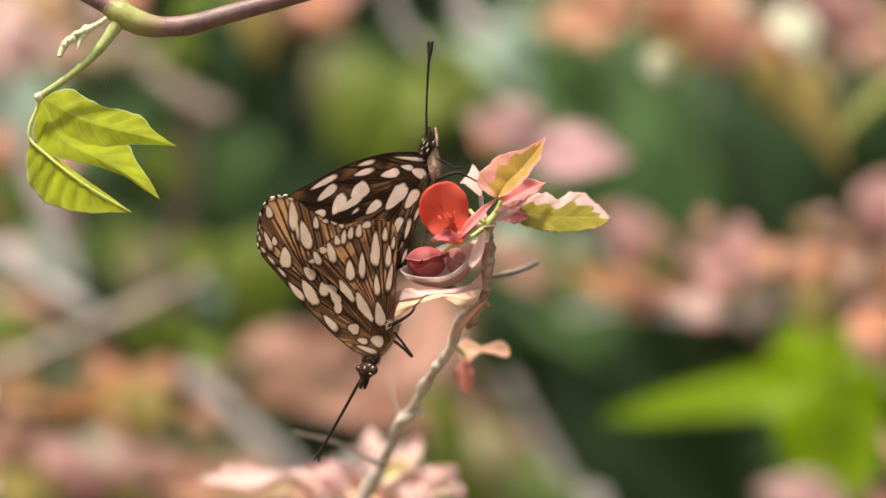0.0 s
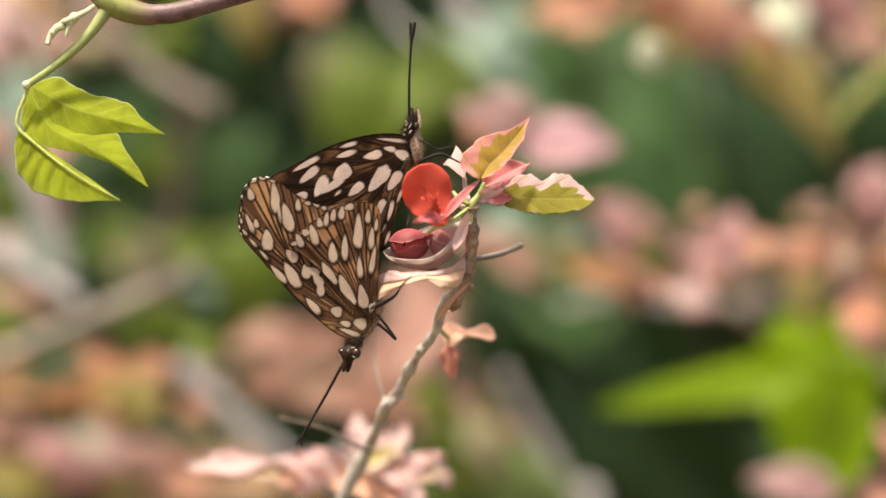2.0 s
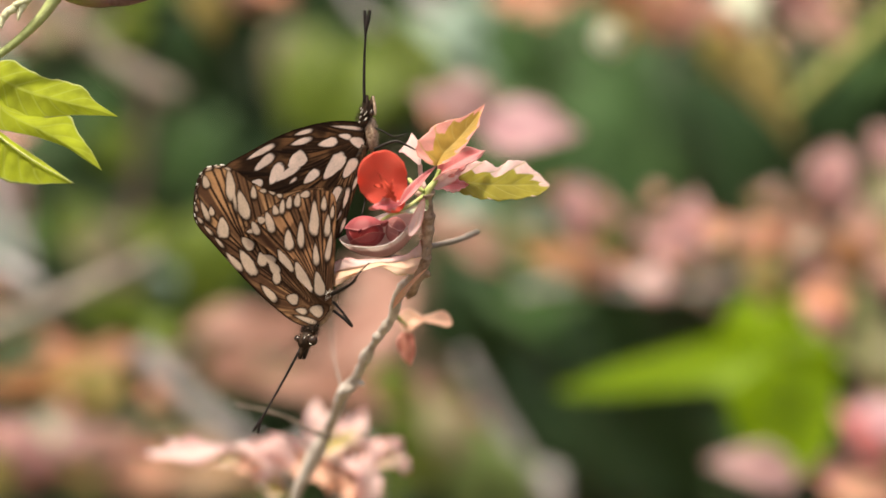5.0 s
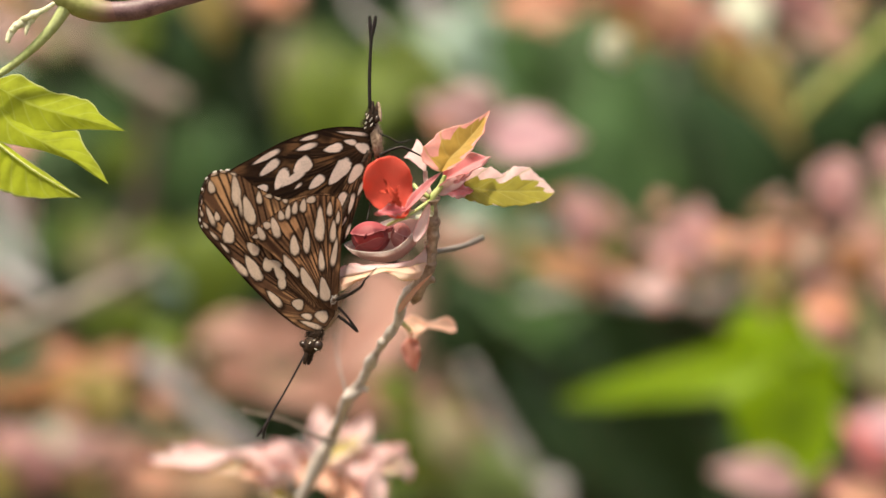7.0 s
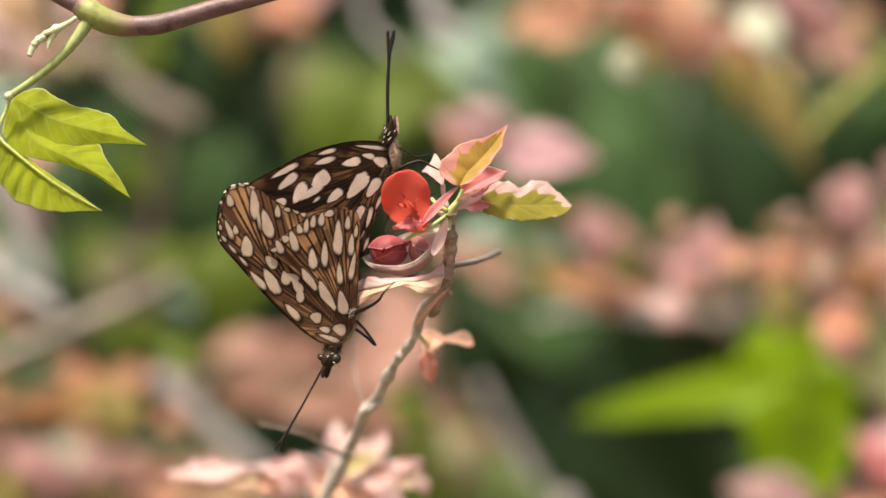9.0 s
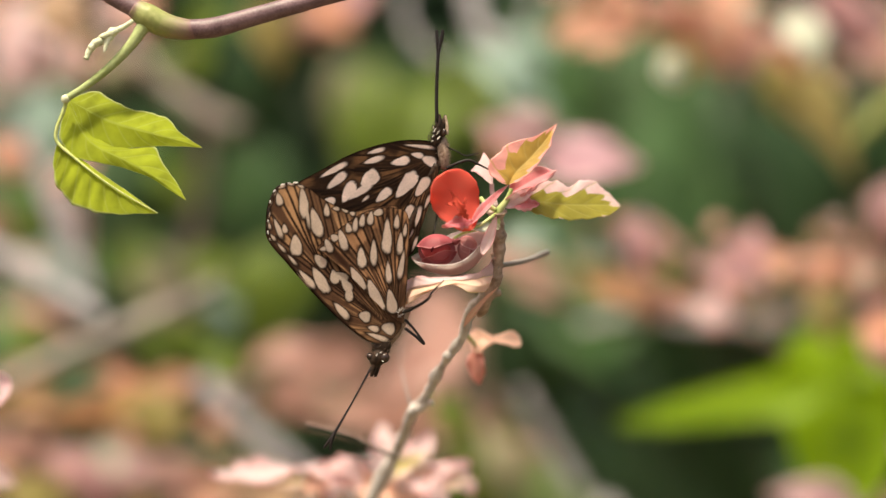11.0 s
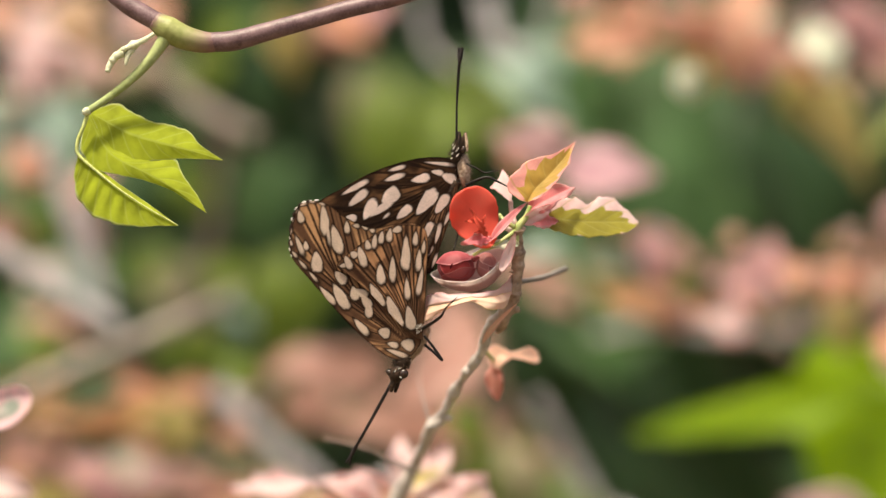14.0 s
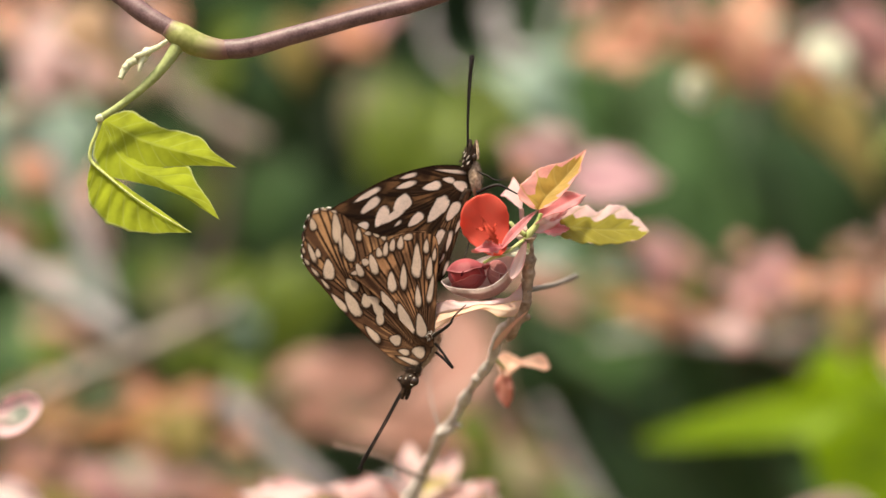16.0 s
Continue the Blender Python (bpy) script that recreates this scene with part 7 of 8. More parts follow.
far_leaf(rose, M_RUST, (0.1078, 0.4390, 0.7827), (0.1138, 0.4397, 0.7872), 0.0043, seed=258, face=(-0.2, -1, 0.27))
far_leaf(rose, M_DUSTY, (0.1360, 0.4470, 0.7867), (0.1428, 0.4464, 0.7935), 0.0069, seed=259, face=(0.29, -1, 0.23))
far_leaf(rose, M_DUSTY, (0.1073, 0.4760, 0.8007), (0.0994, 0.4786, 0.7898), 0.0120, seed=260, face=(-0.06, -1, 0.02))
far_leaf(rose, M_OCHRE, (0.1360, 0.4470, 0.8024), (0.1458, 0.4445, 0.8122), 0.0105, seed=261, face=(-0.38, -1, 0.67))
far_leaf(rose, M_DUSTY, (0.0797, 0.4380, 0.7853), (0.0711, 0.4395, 0.7889), 0.0064, seed=262, face=(-0.27, -1, 0.59))
far_leaf(rose, M_DUSTY, (0.1101, 0.4190, 0.7979), (0.1237, 0.4188, 0.7931), 0.0100, seed=263, face=(-0.21, -1, 0.39))
far_leaf(rose, M_DUSTY, (0.1607, 0.4490, 0.8056), (0.1548, 0.4502, 0.8097), 0.0050, seed=264, face=(0.17, -1, 0.13))
far_leaf(rose, M_DUSTY, (0.1577, 0.3980, 0.7996), (0.1585, 0.3993, 0.7937), 0.0047, seed=265, face=(0.4, -1, 0.49))
far_leaf(rose, M_RUST, (0.0597, 0.4590, 0.8015), (0.0489, 0.4611, 0.7959), 0.0096, seed=266, face=(0.35, -1, 0.27))
far_leaf(rose, M_DUSTY, (0.0949, 0.4360, 0.7974), (0.1042, 0.4334, 0.7883), 0.0089, seed=267, face=(0.27, -1, 0.41))
far_leaf(rose, M_OCHRE, (0.1286, 0.4170, 0.7917), (0.1168, 0.4158, 0.7952), 0.0079, seed=268, face=(0.1, -1, 0.64))
far_leaf(rose, M_PINK, (0.1411, 0.4450, 0.7826), (0.1322, 0.4455, 0.7796), 0.0045, seed=269, face=(0.12, -1, 0.63))
far_leaf(rose, M_DUSTY, (0.1004, 0.4030, 0.7920), (0.1123, 0.4015, 0.7908), 0.0078, seed=270, face=(-0.37, -1, 0.44))
far_leaf(rose, M_PINK, (0.0968, 0.4640, 0.7976), (0.1081, 0.4628, 0.8026), 0.0059, seed=271, face=(0.29, -1, 0.46))
far_leaf(rose, M_DUSTY, (0.0607, 0.4200, 0.7895), (0.0698, 0.4192, 0.7912), 0.0059, seed=272, face=(0.32, -1, 0.44))
far_leaf(rose, M_PINK, (0.0743, 0.4200, 0.8019), (0.0753, 0.4223, 0.8134), 0.0082, seed=273, face=(0.27, -1, 0.62))
far_leaf(rose, M_DUSTY, (0.1470, 0.4400, 0.8060), (0.1348, 0.4413, 0.8105), 0.0090, seed=274, face=(0.31, -1, 0.46))
far_leaf(rose, M_DUSTY, (0.0833, 0.4000, 0.7984), (0.0780, 0.4026, 0.8074), 0.0068, seed=275, face=(0.08, -1, 0.37))
far_leaf(rose, M_RUST, (0.0905, 0.3980, 0.7859), (0.0775, 0.3995, 0.7816), 0.0096, seed=276, face=(-0.12, -1, 0.06))
far_leaf(rose, M_DUSTY, (0.0810, 0.4430, 0.7921), (0.0794, 0.4436, 0.7807), 0.0073, seed=277, face=(-0.0, -1, 0.38))
far_leaf(rose, M_DUSTY, (0.1447, 0.3990, 0.7857), (0.1483, 0.3973, 0.7790), 0.0059, seed=278, face=(-0.2, -1, 0.14))
far_leaf(rose, M_PEACH, (0.0588, 0.3550, 0.8136), (0.0533, 0.3556, 0.8099), 0.0043, seed=279, face=(0.23, -1, 0.64))
far_leaf(rose, M_BLUSH, (0.1174, 0.2740, 0.8113), (0.1212, 0.2746, 0.8116), 0.0023, seed=280, face=(-0.31, -1, 0.68))
far_leaf(rose, M_BLUSH, (0.1008, 0.3370, 0.8025), (0.1050, 0.3377, 0.8025), 0.0030, seed=281, face=(0.01, -1, 0.0))
far_leaf(rose, M_PEACH, (0.0843, 0.2810, 0.8093), (0.0794, 0.2796, 0.8060), 0.0032, seed=282, face=(0.1, -1, 0.44))
far_leaf(rose, M_PINK, (0.1057, 0.2730, 0.7977), (0.1125, 0.2729, 0.7993), 0.0035, seed=283, face=(0.19, -1, 0.02))
far_leaf(rose, M_ORANGE, (0.1333, 0.3250, 0.8036), (0.1388, 0.3261, 0.8011), 0.0032, seed=284, face=(-0.28, -1, 0.25))
far_leaf(rose, M_PEACH, (0.1306, 0.3080, 0.7912), (0.1329, 0.3075, 0.7864), 0.0035, seed=285, face=(0.2, -1, 0.57))
far_leaf(rose, M_PINK, (0.0875, 0.3560, 0.7965), (0.0803, 0.3544, 0.7959), 0.0053, seed=286, face=(-0.09, -1, 0.42))
far_leaf(rose, M_WHITE, (0.1580, 0.3540, 0.7885), (0.1563, 0.3545, 0.7848), 0.0033, seed=287, face=(-0.07, -1, 0.68))
far_leaf(rose, M_PINK, (0.0848, 0.3300, 0.8110), (0.0923, 0.3307, 0.8098), 0.0036, seed=288, face=(0.29, -1, 0.21))
far_leaf(rose, M_PEACH, (0.0885, 0.2710, 0.7856), (0.0838, 0.2708, 0.7905), 0.0039, seed=289, face=(0.23, -1, 0.49))
far_leaf(rose, M_PINK, (0.0825, 0.2700, 0.8025), (0.0887, 0.2712, 0.8009), 0.0049, seed=290, face=(-0.26, -1, 0.01))
far_leaf(rose, M_PEACH, (0.0659, 0.3080, 0.8099), (0.0624, 0.3088, 0.8052), 0.0040, seed=291, face=(0.35, -1, 0.19))
far_leaf(rose, M_DUSTY, (0.1316, 0.3190, 0.8071), (0.1273, 0.3200, 0.8034), 0.0047, seed=292, face=(-0.07, -1, 0.44))
far_leaf(rose, M_BLUSH, (0.0980, 0.2850, 0.7893), (0.0934, 0.2844, 0.7920), 0.0039, seed=293, face=(-0.14, -1, 0.43))
far_leaf(rose, M_PINK, (0.1481, 0.3050, 0.8046), (0.1533, 0.3044, 0.8042), 0.0040, seed=294, face=(0.01, -1, 0.02))
far_leaf(rose, M_PEACH, (0.0697, 0.3390, 0.7968), (0.0635, 0.3376, 0.8010), 0.0059, seed=295, face=(-0.17, -1, 0.64))
far_leaf(rose, M_WHITE, (0.1381, 0.3120, 0.7926), (0.1324, 0.3135, 0.7943), 0.0044, seed=296, face=(0.21, -1, 0.06))
far_leaf(rose, M_DUSTY, (0.0968, 0.3420, 0.7983), (0.0953, 0.3413, 0.8031), 0.0033, seed=297, face=(-0.27, -1, 0.06))
far_leaf(rose, M_PINK, (0.0923, 0.3290, 0.7985), (0.0897, 0.3298, 0.7953), 0.0030, seed=298, face=(0.35, -1, 0.47))
far_leaf(rose, M_PEACH, (0.0683, 0.2850, 0.7873), (0.0724, 0.2846, 0.7843), 0.0039, seed=299, face=(-0.0, -1, 0.08))
far_leaf(rose, M_PINK, (0.0765, 0.3340, 0.7852), (0.0740, 0.3331, 0.7803), 0.0046, seed=300, face=(-0.04, -1, 0.69))
far_leaf(canopy, M_PINK, (0.1102, 0.3810, 0.8759), (0.1123, 0.3801, 0.8799), 0.0028, seed=301, face=(-0.2, -1, 0.59))
far_leaf(canopy, M_PINK, (0.1144, 0.3380, 0.8727), (0.1063, 0.3383, 0.8727), 0.0044, seed=302, face=(0.38, -1, 0.21))
far_leaf(canopy, M_BLUSH, (0.1205, 0.3640, 0.8888), (0.1148, 0.3627, 0.8860), 0.0045, seed=303, face=(0.13, -1, 0.63))
far_leaf(canopy, M_PEACH, (0.1125, 0.3020, 0.8648), (0.1116, 0.3024, 0.8608), 0.0024, seed=304, face=(0.28, -1, 0.13))
far_leaf(canopy, M_ORANGE, (0.1468, 0.3020, 0.8774), (0.1483, 0.3010, 0.8715), 0.0042, seed=305, face=(-0.38, -1, 0.54))
far_leaf(canopy, M_ORANGE, (0.0666, 0.3460, 0.8820), (0.0729, 0.3454, 0.8816), 0.0037, seed=306, face=(-0.24, -1, 0.02))
far_leaf(canopy, M_PINK, (0.1238, 0.3750, 0.8691), (0.1193, 0.3753, 0.8647), 0.0034, seed=307, face=(-0.14, -1, 0.69))
far_leaf(canopy, M_ORANGE, (0.0468, 0.3100, 0.8657), (0.0523, 0.3091, 0.8654), 0.0028, seed=308, face=(-0.11, -1, 0.69))
far_leaf(canopy, M_PINK, (0.1142, 0.3350, 0.8762), (0.1091, 0.3362, 0.8757), 0.0038, seed=309, face=(-0.23, -1, 0.67))
far_leaf(canopy, M_ORANGE, (0.0907, 0.3010, 0.8839), (0.0854, 0.2996, 0.8799), 0.0049, seed=310, face=(0.15, -1, 0.69))
far_leaf(canopy, M_PEACH, (0.0411, 0.3810, 0.8784), (0.0359, 0.3815, 0.8768), 0.0038, seed=311, face=(0.32, -1, 0.49))
far_leaf(canopy, M_ORANGE, (0.0944, 0.3360, 0.8706), (0.1003, 0.3349, 0.8749), 0.0048, seed=312, face=(0.27, -1, 0.07))
far_leaf(canopy, M_WHITE, (0.0962, 0.3290, 0.8806), (0.1021, 0.3292, 0.8851), 0.0055, seed=313, face=(-0.29, -1, 0.34))
far_leaf(canopy, M_ORANGE, (0.0762, 0.3520, 0.8653), (0.0803, 0.3529, 0.8596), 0.0045, seed=314, face=(0.03, -1, 0.25))
far_leaf(canopy, M_WHITE, (0.1171, 0.3830, 0.8727), (0.1247, 0.3812, 0.8740), 0.0044, seed=315, face=(0.27, -1, 0.53))
far_leaf(canopy, M_BLUSH, (0.1188, 0.3750, 0.8822), (0.1233, 0.3742, 0.8865), 0.0046, seed=316, face=(-0.28, -1, 0.15))
far_leaf(canopy, M_PINK, (0.1168, 0.2980, 0.8783), (0.1211, 0.2983, 0.8764), 0.0024, seed=317, face=(0.06, -1, 0.14))
far_leaf(canopy, M_BLUSH, (0.1409, 0.3470, 0.8838), (0.1377, 0.3474, 0.8860), 0.0031, seed=318, face=(-0.12, -1, 0.25))
far_leaf(canopy, M_BLUSH, (0.1223, 0.3710, 0.8911), (0.1277, 0.3706, 0.8929), 0.0030, seed=319, face=(0.36, -1, 0.13))
far_leaf(canopy, M_PEACH, (0.0431, 0.3580, 0.8894), (0.0444, 0.3565, 0.8953), 0.0043, seed=320, face=(0.39, -1, 0.15))
far_leaf(rose, M_PINK, (0.1720, 0.4250, 0.7176), (0.1776, 0.4268, 0.7317), 0.0114, seed=321, face=(-0.25, -1, 0.58))
far_leaf(rose, M_DUSTY, (0.1664, 0.3710, 0.7205), (0.1661, 0.3694, 0.7138), 0.0052, seed=322, face=(0.35, -1, 0.35))
far_leaf(rose, M_DUSTY, (0.1600, 0.4010, 0.7303), (0.1519, 0.4005, 0.7334), 0.0045, seed=323, face=(-0.16, -1, 0.5))
far_leaf(rose, M_PEACH, (0.1767, 0.4220, 0.7371), (0.1773, 0.4219, 0.7447), 0.0046, seed=324, face=(-0.29, -1, 0.26))
far_leaf(rose, M_DUSTY, (0.1627, 0.4470, 0.7083), (0.1652, 0.4454, 0.6999), 0.0060, seed=325, face=(-0.12, -1, 0.31))
far_leaf(rose, M_PINK, (0.1705, 0.3800, 0.7321), (0.1661, 0.3810, 0.7395), 0.0076, seed=326, face=(-0.38, -1, 0.55))
far_leaf(canopy, M_OCHRE, (0.0847, 0.4090, 0.8947), (0.0808, 0.4084, 0.8991), 0.0043, seed=327, face=(-0.07, -1, 0.08))
far_leaf(canopy, M_DUSTY, (0.1575, 0.4090, 0.8928), (0.1657, 0.4089, 0.8889), 0.0056, seed=328, face=(0.05, -1, 0.63))
far_leaf(canopy, M_PINK, (0.1550, 0.4580, 0.9006), (0.1567, 0.4565, 0.8913), 0.0067, seed=329, face=(0.38, -1, 0.37))
far_leaf(canopy, M_DUSTY, (0.1739, 0.4540, 0.9028), (0.1796, 0.4544, 0.9084), 0.0056, seed=330, face=(0.09, -1, 0.42))
far_leaf(canopy, M_DUSTY, (0.1176, 0.4370, 0.8807), (0.1265, 0.4367, 0.8754), 0.0068, seed=331, face=(0.18, -1, 0.02))
far_leaf(canopy, M_RUST, (0.0564, 0.4780, 0.9049), (0.0596, 0.4757, 0.8951), 0.0073, seed=332, face=(0.24, -1, 0.1))
far_leaf(canopy, M_BLUSH, (0.1617, 0.4240, 0.8897), (0.1617, 0.4238, 0.8834), 0.0048, seed=333, face=(-0.25, -1, 0.2))
far_leaf(canopy, M_PINK, (0.1101, 0.4120, 0.8726), (0.1089, 0.4109, 0.8793), 0.0050, seed=334, face=(-0.15, -1, 0.44))
far_leaf(canopy, M_DUSTY, (0.1383, 0.4080, 0.8946), (0.1317, 0.4081, 0.8942), 0.0041, seed=335, face=(-0.12, -1, 0.47))
far_leaf(canopy, M_RUST, (0.1500, 0.4580, 0.8779), (0.1448, 0.4570, 0.8716), 0.0057, seed=336, face=(0.37, -1, 0.66))
far_leaf(canopy, M_PINK, (0.1592, 0.4730, 0.8749), (0.1471, 0.4733, 0.8734), 0.0066, seed=337, face=(-0.13, -1, 0.38))
far_leaf(canopy, M_DUSTY, (0.1197, 0.4350, 0.8806), (0.1080, 0.4332, 0.8770), 0.0089, seed=338, face=(-0.11, -1, 0.6))
far_leaf(canopy, M_CORAL, (0.0891, 0.4130, 0.8808), (0.0811, 0.4146, 0.8807), 0.0044, seed=339, face=(-0.02, -1, 0.08))
far_leaf(canopy, M_OCHRE, (0.0951, 0.4280, 0.8738), (0.1036, 0.4263, 0.8699), 0.0049, seed=340, face=(0.08, -1, 0.69))
far_leaf(canopy, M_DUSTY, (0.1064, 0.4880, 0.8893), (0.1021, 0.4852, 0.9007), 0.0110, seed=341, face=(0.17, -1, 0.42))
far_leaf(canopy, M_RUST, (0.0686, 0.4830, 0.9016), (0.0694, 0.4815, 0.8943), 0.0045, seed=342, face=(0.26, -1, 0.61))
far_leaf(canopy, M_CORAL, (0.0870, 0.4950, 0.9037), (0.0753, 0.4956, 0.9058), 0.0079, seed=343, face=(0.35, -1, 0.55))
far_leaf(canopy, M_BLUSH, (0.1167, 0.4780, 0.8862), (0.1132, 0.4766, 0.8914), 0.0053, seed=344, face=(0.04, -1, 0.18))
far_leaf(canopy, M_DUSTY, (0.1485, 0.4400, 0.8902), (0.1424, 0.4390, 0.8867), 0.0038, seed=345, face=(-0.02, -1, 0.61))
far_leaf(canopy, M_PINK, (0.1652, 0.4000, 0.8849), (0.1737, 0.4010, 0.8795), 0.0053, seed=346, face=(-0.02, -1, 0.2))
far_leaf(canopy, M_OCHRE, (0.0591, 0.4380, 0.8908), (0.0722, 0.4366, 0.8890), 0.0085, seed=347, face=(0.37, -1, 0.62))
far_leaf(canopy, M_RUST, (0.1790, 0.4990, 0.8887), (0.1711, 0.4991, 0.8876), 0.0048, seed=348, face=(-0.07, -1, 0.0))
far_leaf(canopy, M_CORAL, (0.1090, 0.4480, 0.9008), (0.1163, 0.4461, 0.8961), 0.0062, seed=349, face=(0.28, -1, 0.59))
far_leaf(canopy, M_DUSTY, (0.1140, 0.4540, 0.8976), (0.1231, 0.4536, 0.8999), 0.0043, seed=350, face=(-0.05, -1, 0.06))
far_leaf(canopy, M_CORAL, (0.1153, 0.4520, 0.8723), (0.1236, 0.4539, 0.8800), 0.0089, seed=351, face=(0.33, -1, 0.2))
far_leaf(canopy, M_DUSTY, (0.0899, 0.4220, 0.8939), (0.0799, 0.4205, 0.8958), 0.0071, seed=352, face=(0.36, -1, 0.57))
far_leaf(rust, M_ORANGE, (-0.1288, 0.4140, 0.7410), (-0.1199, 0.4172, 0.7320), 0.0085, seed=353, face=(0.33, -1, 0.65))
far_leaf(rust, M_GOLD, (-0.1138, 0.3970, 0.7443), (-0.1018, 0.3957, 0.7485), 0.0094, seed=354, face=(-0.39, -1, 0.0))
far_leaf(rust, M_ORANGE, (-0.0857, 0.4310, 0.7371), (-0.0818, 0.4296, 0.7317), 0.0057, seed=355, face=(0.01, -1, 0.3))
far_leaf(rust, M_RUST, (-0.1246, 0.4720, 0.7125), (-0.1355, 0.4729, 0.7047), 0.0073, seed=356, face=(0.11, -1, 0.47))
far_leaf(rust, M_PEACH, (-0.1516, 0.4200, 0.7161), (-0.1414, 0.4212, 0.7231), 0.0077, seed=357, face=(0.01, -1, 0.38))
far_leaf(rust, M_GOLD, (-0.1765, 0.4650, 0.7173), (-0.1650, 0.4630, 0.7171), 0.0055, seed=358, face=(-0.35, -1, 0.31))
far_leaf(rust, M_ORANGE, (-0.1461, 0.3920, 0.7219), (-0.1370, 0.3908, 0.7317), 0.0093, seed=359, face=(-0.32, -1, 0.53))
far_leaf(rust, M_OLIVE, (-0.0950, 0.4720, 0.7479), (-0.0866, 0.4724, 0.7476), 0.0051, seed=360, face=(-0.13, -1, 0.19))
far_leaf(rust, M_PEACH, (-0.1227, 0.4440, 0.7292), (-0.1200, 0.4426, 0.7233), 0.0039, seed=361, face=(-0.31, -1, 0.45))
far_leaf(rust, M_ORANGE, (-0.1173, 0.4070, 0.7532), (-0.1294, 0.4089, 0.7607), 0.0099, seed=362, face=(0.36, -1, 0.11))
far_leaf(rust, M_ORANGE, (-0.0911, 0.3920, 0.7213), (-0.0920, 0.3911, 0.7309), 0.0077, seed=363, face=(0.04, -1, 0.3))
far_leaf(rust, M_OLIVE, (-0.0890, 0.4650, 0.7463), (-0.0952, 0.4651, 0.7502), 0.0048, seed=364, face=(-0.11, -1, 0.53))
far_leaf(rust, M_BLUSH, (-0.1199, 0.4170, 0.7224), (-0.1145, 0.4175, 0.7274), 0.0042, seed=365, face=(0.03, -1, 0.17))
far_leaf(rust, M_BLUSH, (-0.1530, 0.4130, 0.7078), (-0.1533, 0.4136, 0.7161), 0.0060, seed=366, face=(-0.26, -1, 0.34))
far_leaf(rust, M_PEACH, (-0.1478, 0.3900, 0.7387), (-0.1512, 0.3902, 0.7330), 0.0053, seed=367, face=(0.04, -1, 0.41))
far_leaf(rust, M_PEACH, (-0.1732, 0.4370, 0.7152), (-0.1693, 0.4379, 0.7241), 0.0055, seed=368, face=(-0.24, -1, 0.67))
far_leaf(rust, M_OLIVE, (-0.1124, 0.4170, 0.7571), (-0.1115, 0.4168, 0.7662), 0.0075, seed=369, face=(0.18, -1, 0.67))
far_leaf(rust, M_ORANGE, (-0.1543, 0.4060, 0.7145), (-0.1546, 0.4054, 0.7084), 0.0037, seed=370, face=(-0.13, -1, 0.21))
far_leaf(rust, M_GOLD, (-0.1594, 0.4090, 0.7543), (-0.1486, 0.4074, 0.7519), 0.0050, seed=371, face=(-0.16, -1, 0.22))
far_leaf(rust, M_RUST, (-0.1027, 0.4550, 0.7438), (-0.1124, 0.4544, 0.7430), 0.0054, seed=372, face=(-0.01, -1, 0.2))
far_leaf(rust, M_GOLD, (-0.1648, 0.4390, 0.7366), (-0.1574, 0.4410, 0.7288), 0.0085, seed=373, face=(0.13, -1, 0.22))
far_leaf(rust, M_OLIVE, (-0.1077, 0.3900, 0.7482), (-0.1179, 0.3919, 0.7535), 0.0057, seed=374, face=(0.24, -1, 0.23))
far_leaf(rust, M_PEACH, (-0.1297, 0.4660, 0.7500), (-0.1359, 0.4679, 0.7549), 0.0044, seed=375, face=(-0.26, -1, 0.07))
far_leaf(rust, M_OLIVE, (-0.1300, 0.4280, 0.7272), (-0.1378, 0.4294, 0.7290), 0.0059, seed=376, face=(-0.37, -1, 0.0))
far_leaf(rust, M_GOLD, (-0.1248, 0.4340, 0.7059), (-0.1094, 0.4344, 0.7038), 0.0098, seed=377, face=(-0.4, -1, 0.46))
far_leaf(rust, M_OLIVE, (-0.1304, 0.4760, 0.7038), (-0.1183, 0.4791, 0.6992), 0.0064, seed=378, face=(-0.22, -1, 0.17))
far_leaf(rust, M_ORANGE, (-0.1531, 0.4290, 0.7542), (-0.1438, 0.4287, 0.7487), 0.0074, seed=379, face=(-0.09, -1, 0.17))
far_leaf(rust, M_PEACH, (-0.1670, 0.4170, 0.7274), (-0.1767, 0.4143, 0.7193), 0.0108, seed=380, face=(0.19, -1, 0.2))
far_leaf(rust, M_RUST, (-0.1223, 0.4410, 0.7320), (-0.1214, 0.4387, 0.7219), 0.0083, seed=381, face=(0.23, -1, 0.07))
far_leaf(rust, M_ORANGE, (-0.1303, 0.3880, 0.7600), (-0.1258, 0.3877, 0.7511), 0.0055, seed=382, face=(-0.4, -1, 0.7))
far_leaf(rust, M_RUST, (-0.1140, 0.4130, 0.7311), (-0.1275, 0.4161, 0.7292), 0.0089, seed=383, face=(0.19, -1, 0.39))
far_leaf(rust, M_DUSTY, (-0.1794, 0.4630, 0.7024), (-0.1935, 0.4644, 0.7093), 0.0079, seed=384, face=(-0.13, -1, 0.24))
far_leaf(rust, M_PEACH, (-0.1360, 0.3910, 0.7506), (-0.1345, 0.3919, 0.7574), 0.0041, seed=385, face=(-0.4, -1, 0.25))
far_leaf(rust, M_ORANGE, (-0.1667, 0.4270, 0.7241), (-0.1598, 0.4287, 0.7208), 0.0051, seed=386, face=(0.06, -1, 0.34))
far_leaf(rust, M_OLIVE, (-0.1424, 0.4480, 0.7231), (-0.1415, 0.4476, 0.7154), 0.0045, seed=387, face=(-0.05, -1, 0.51))
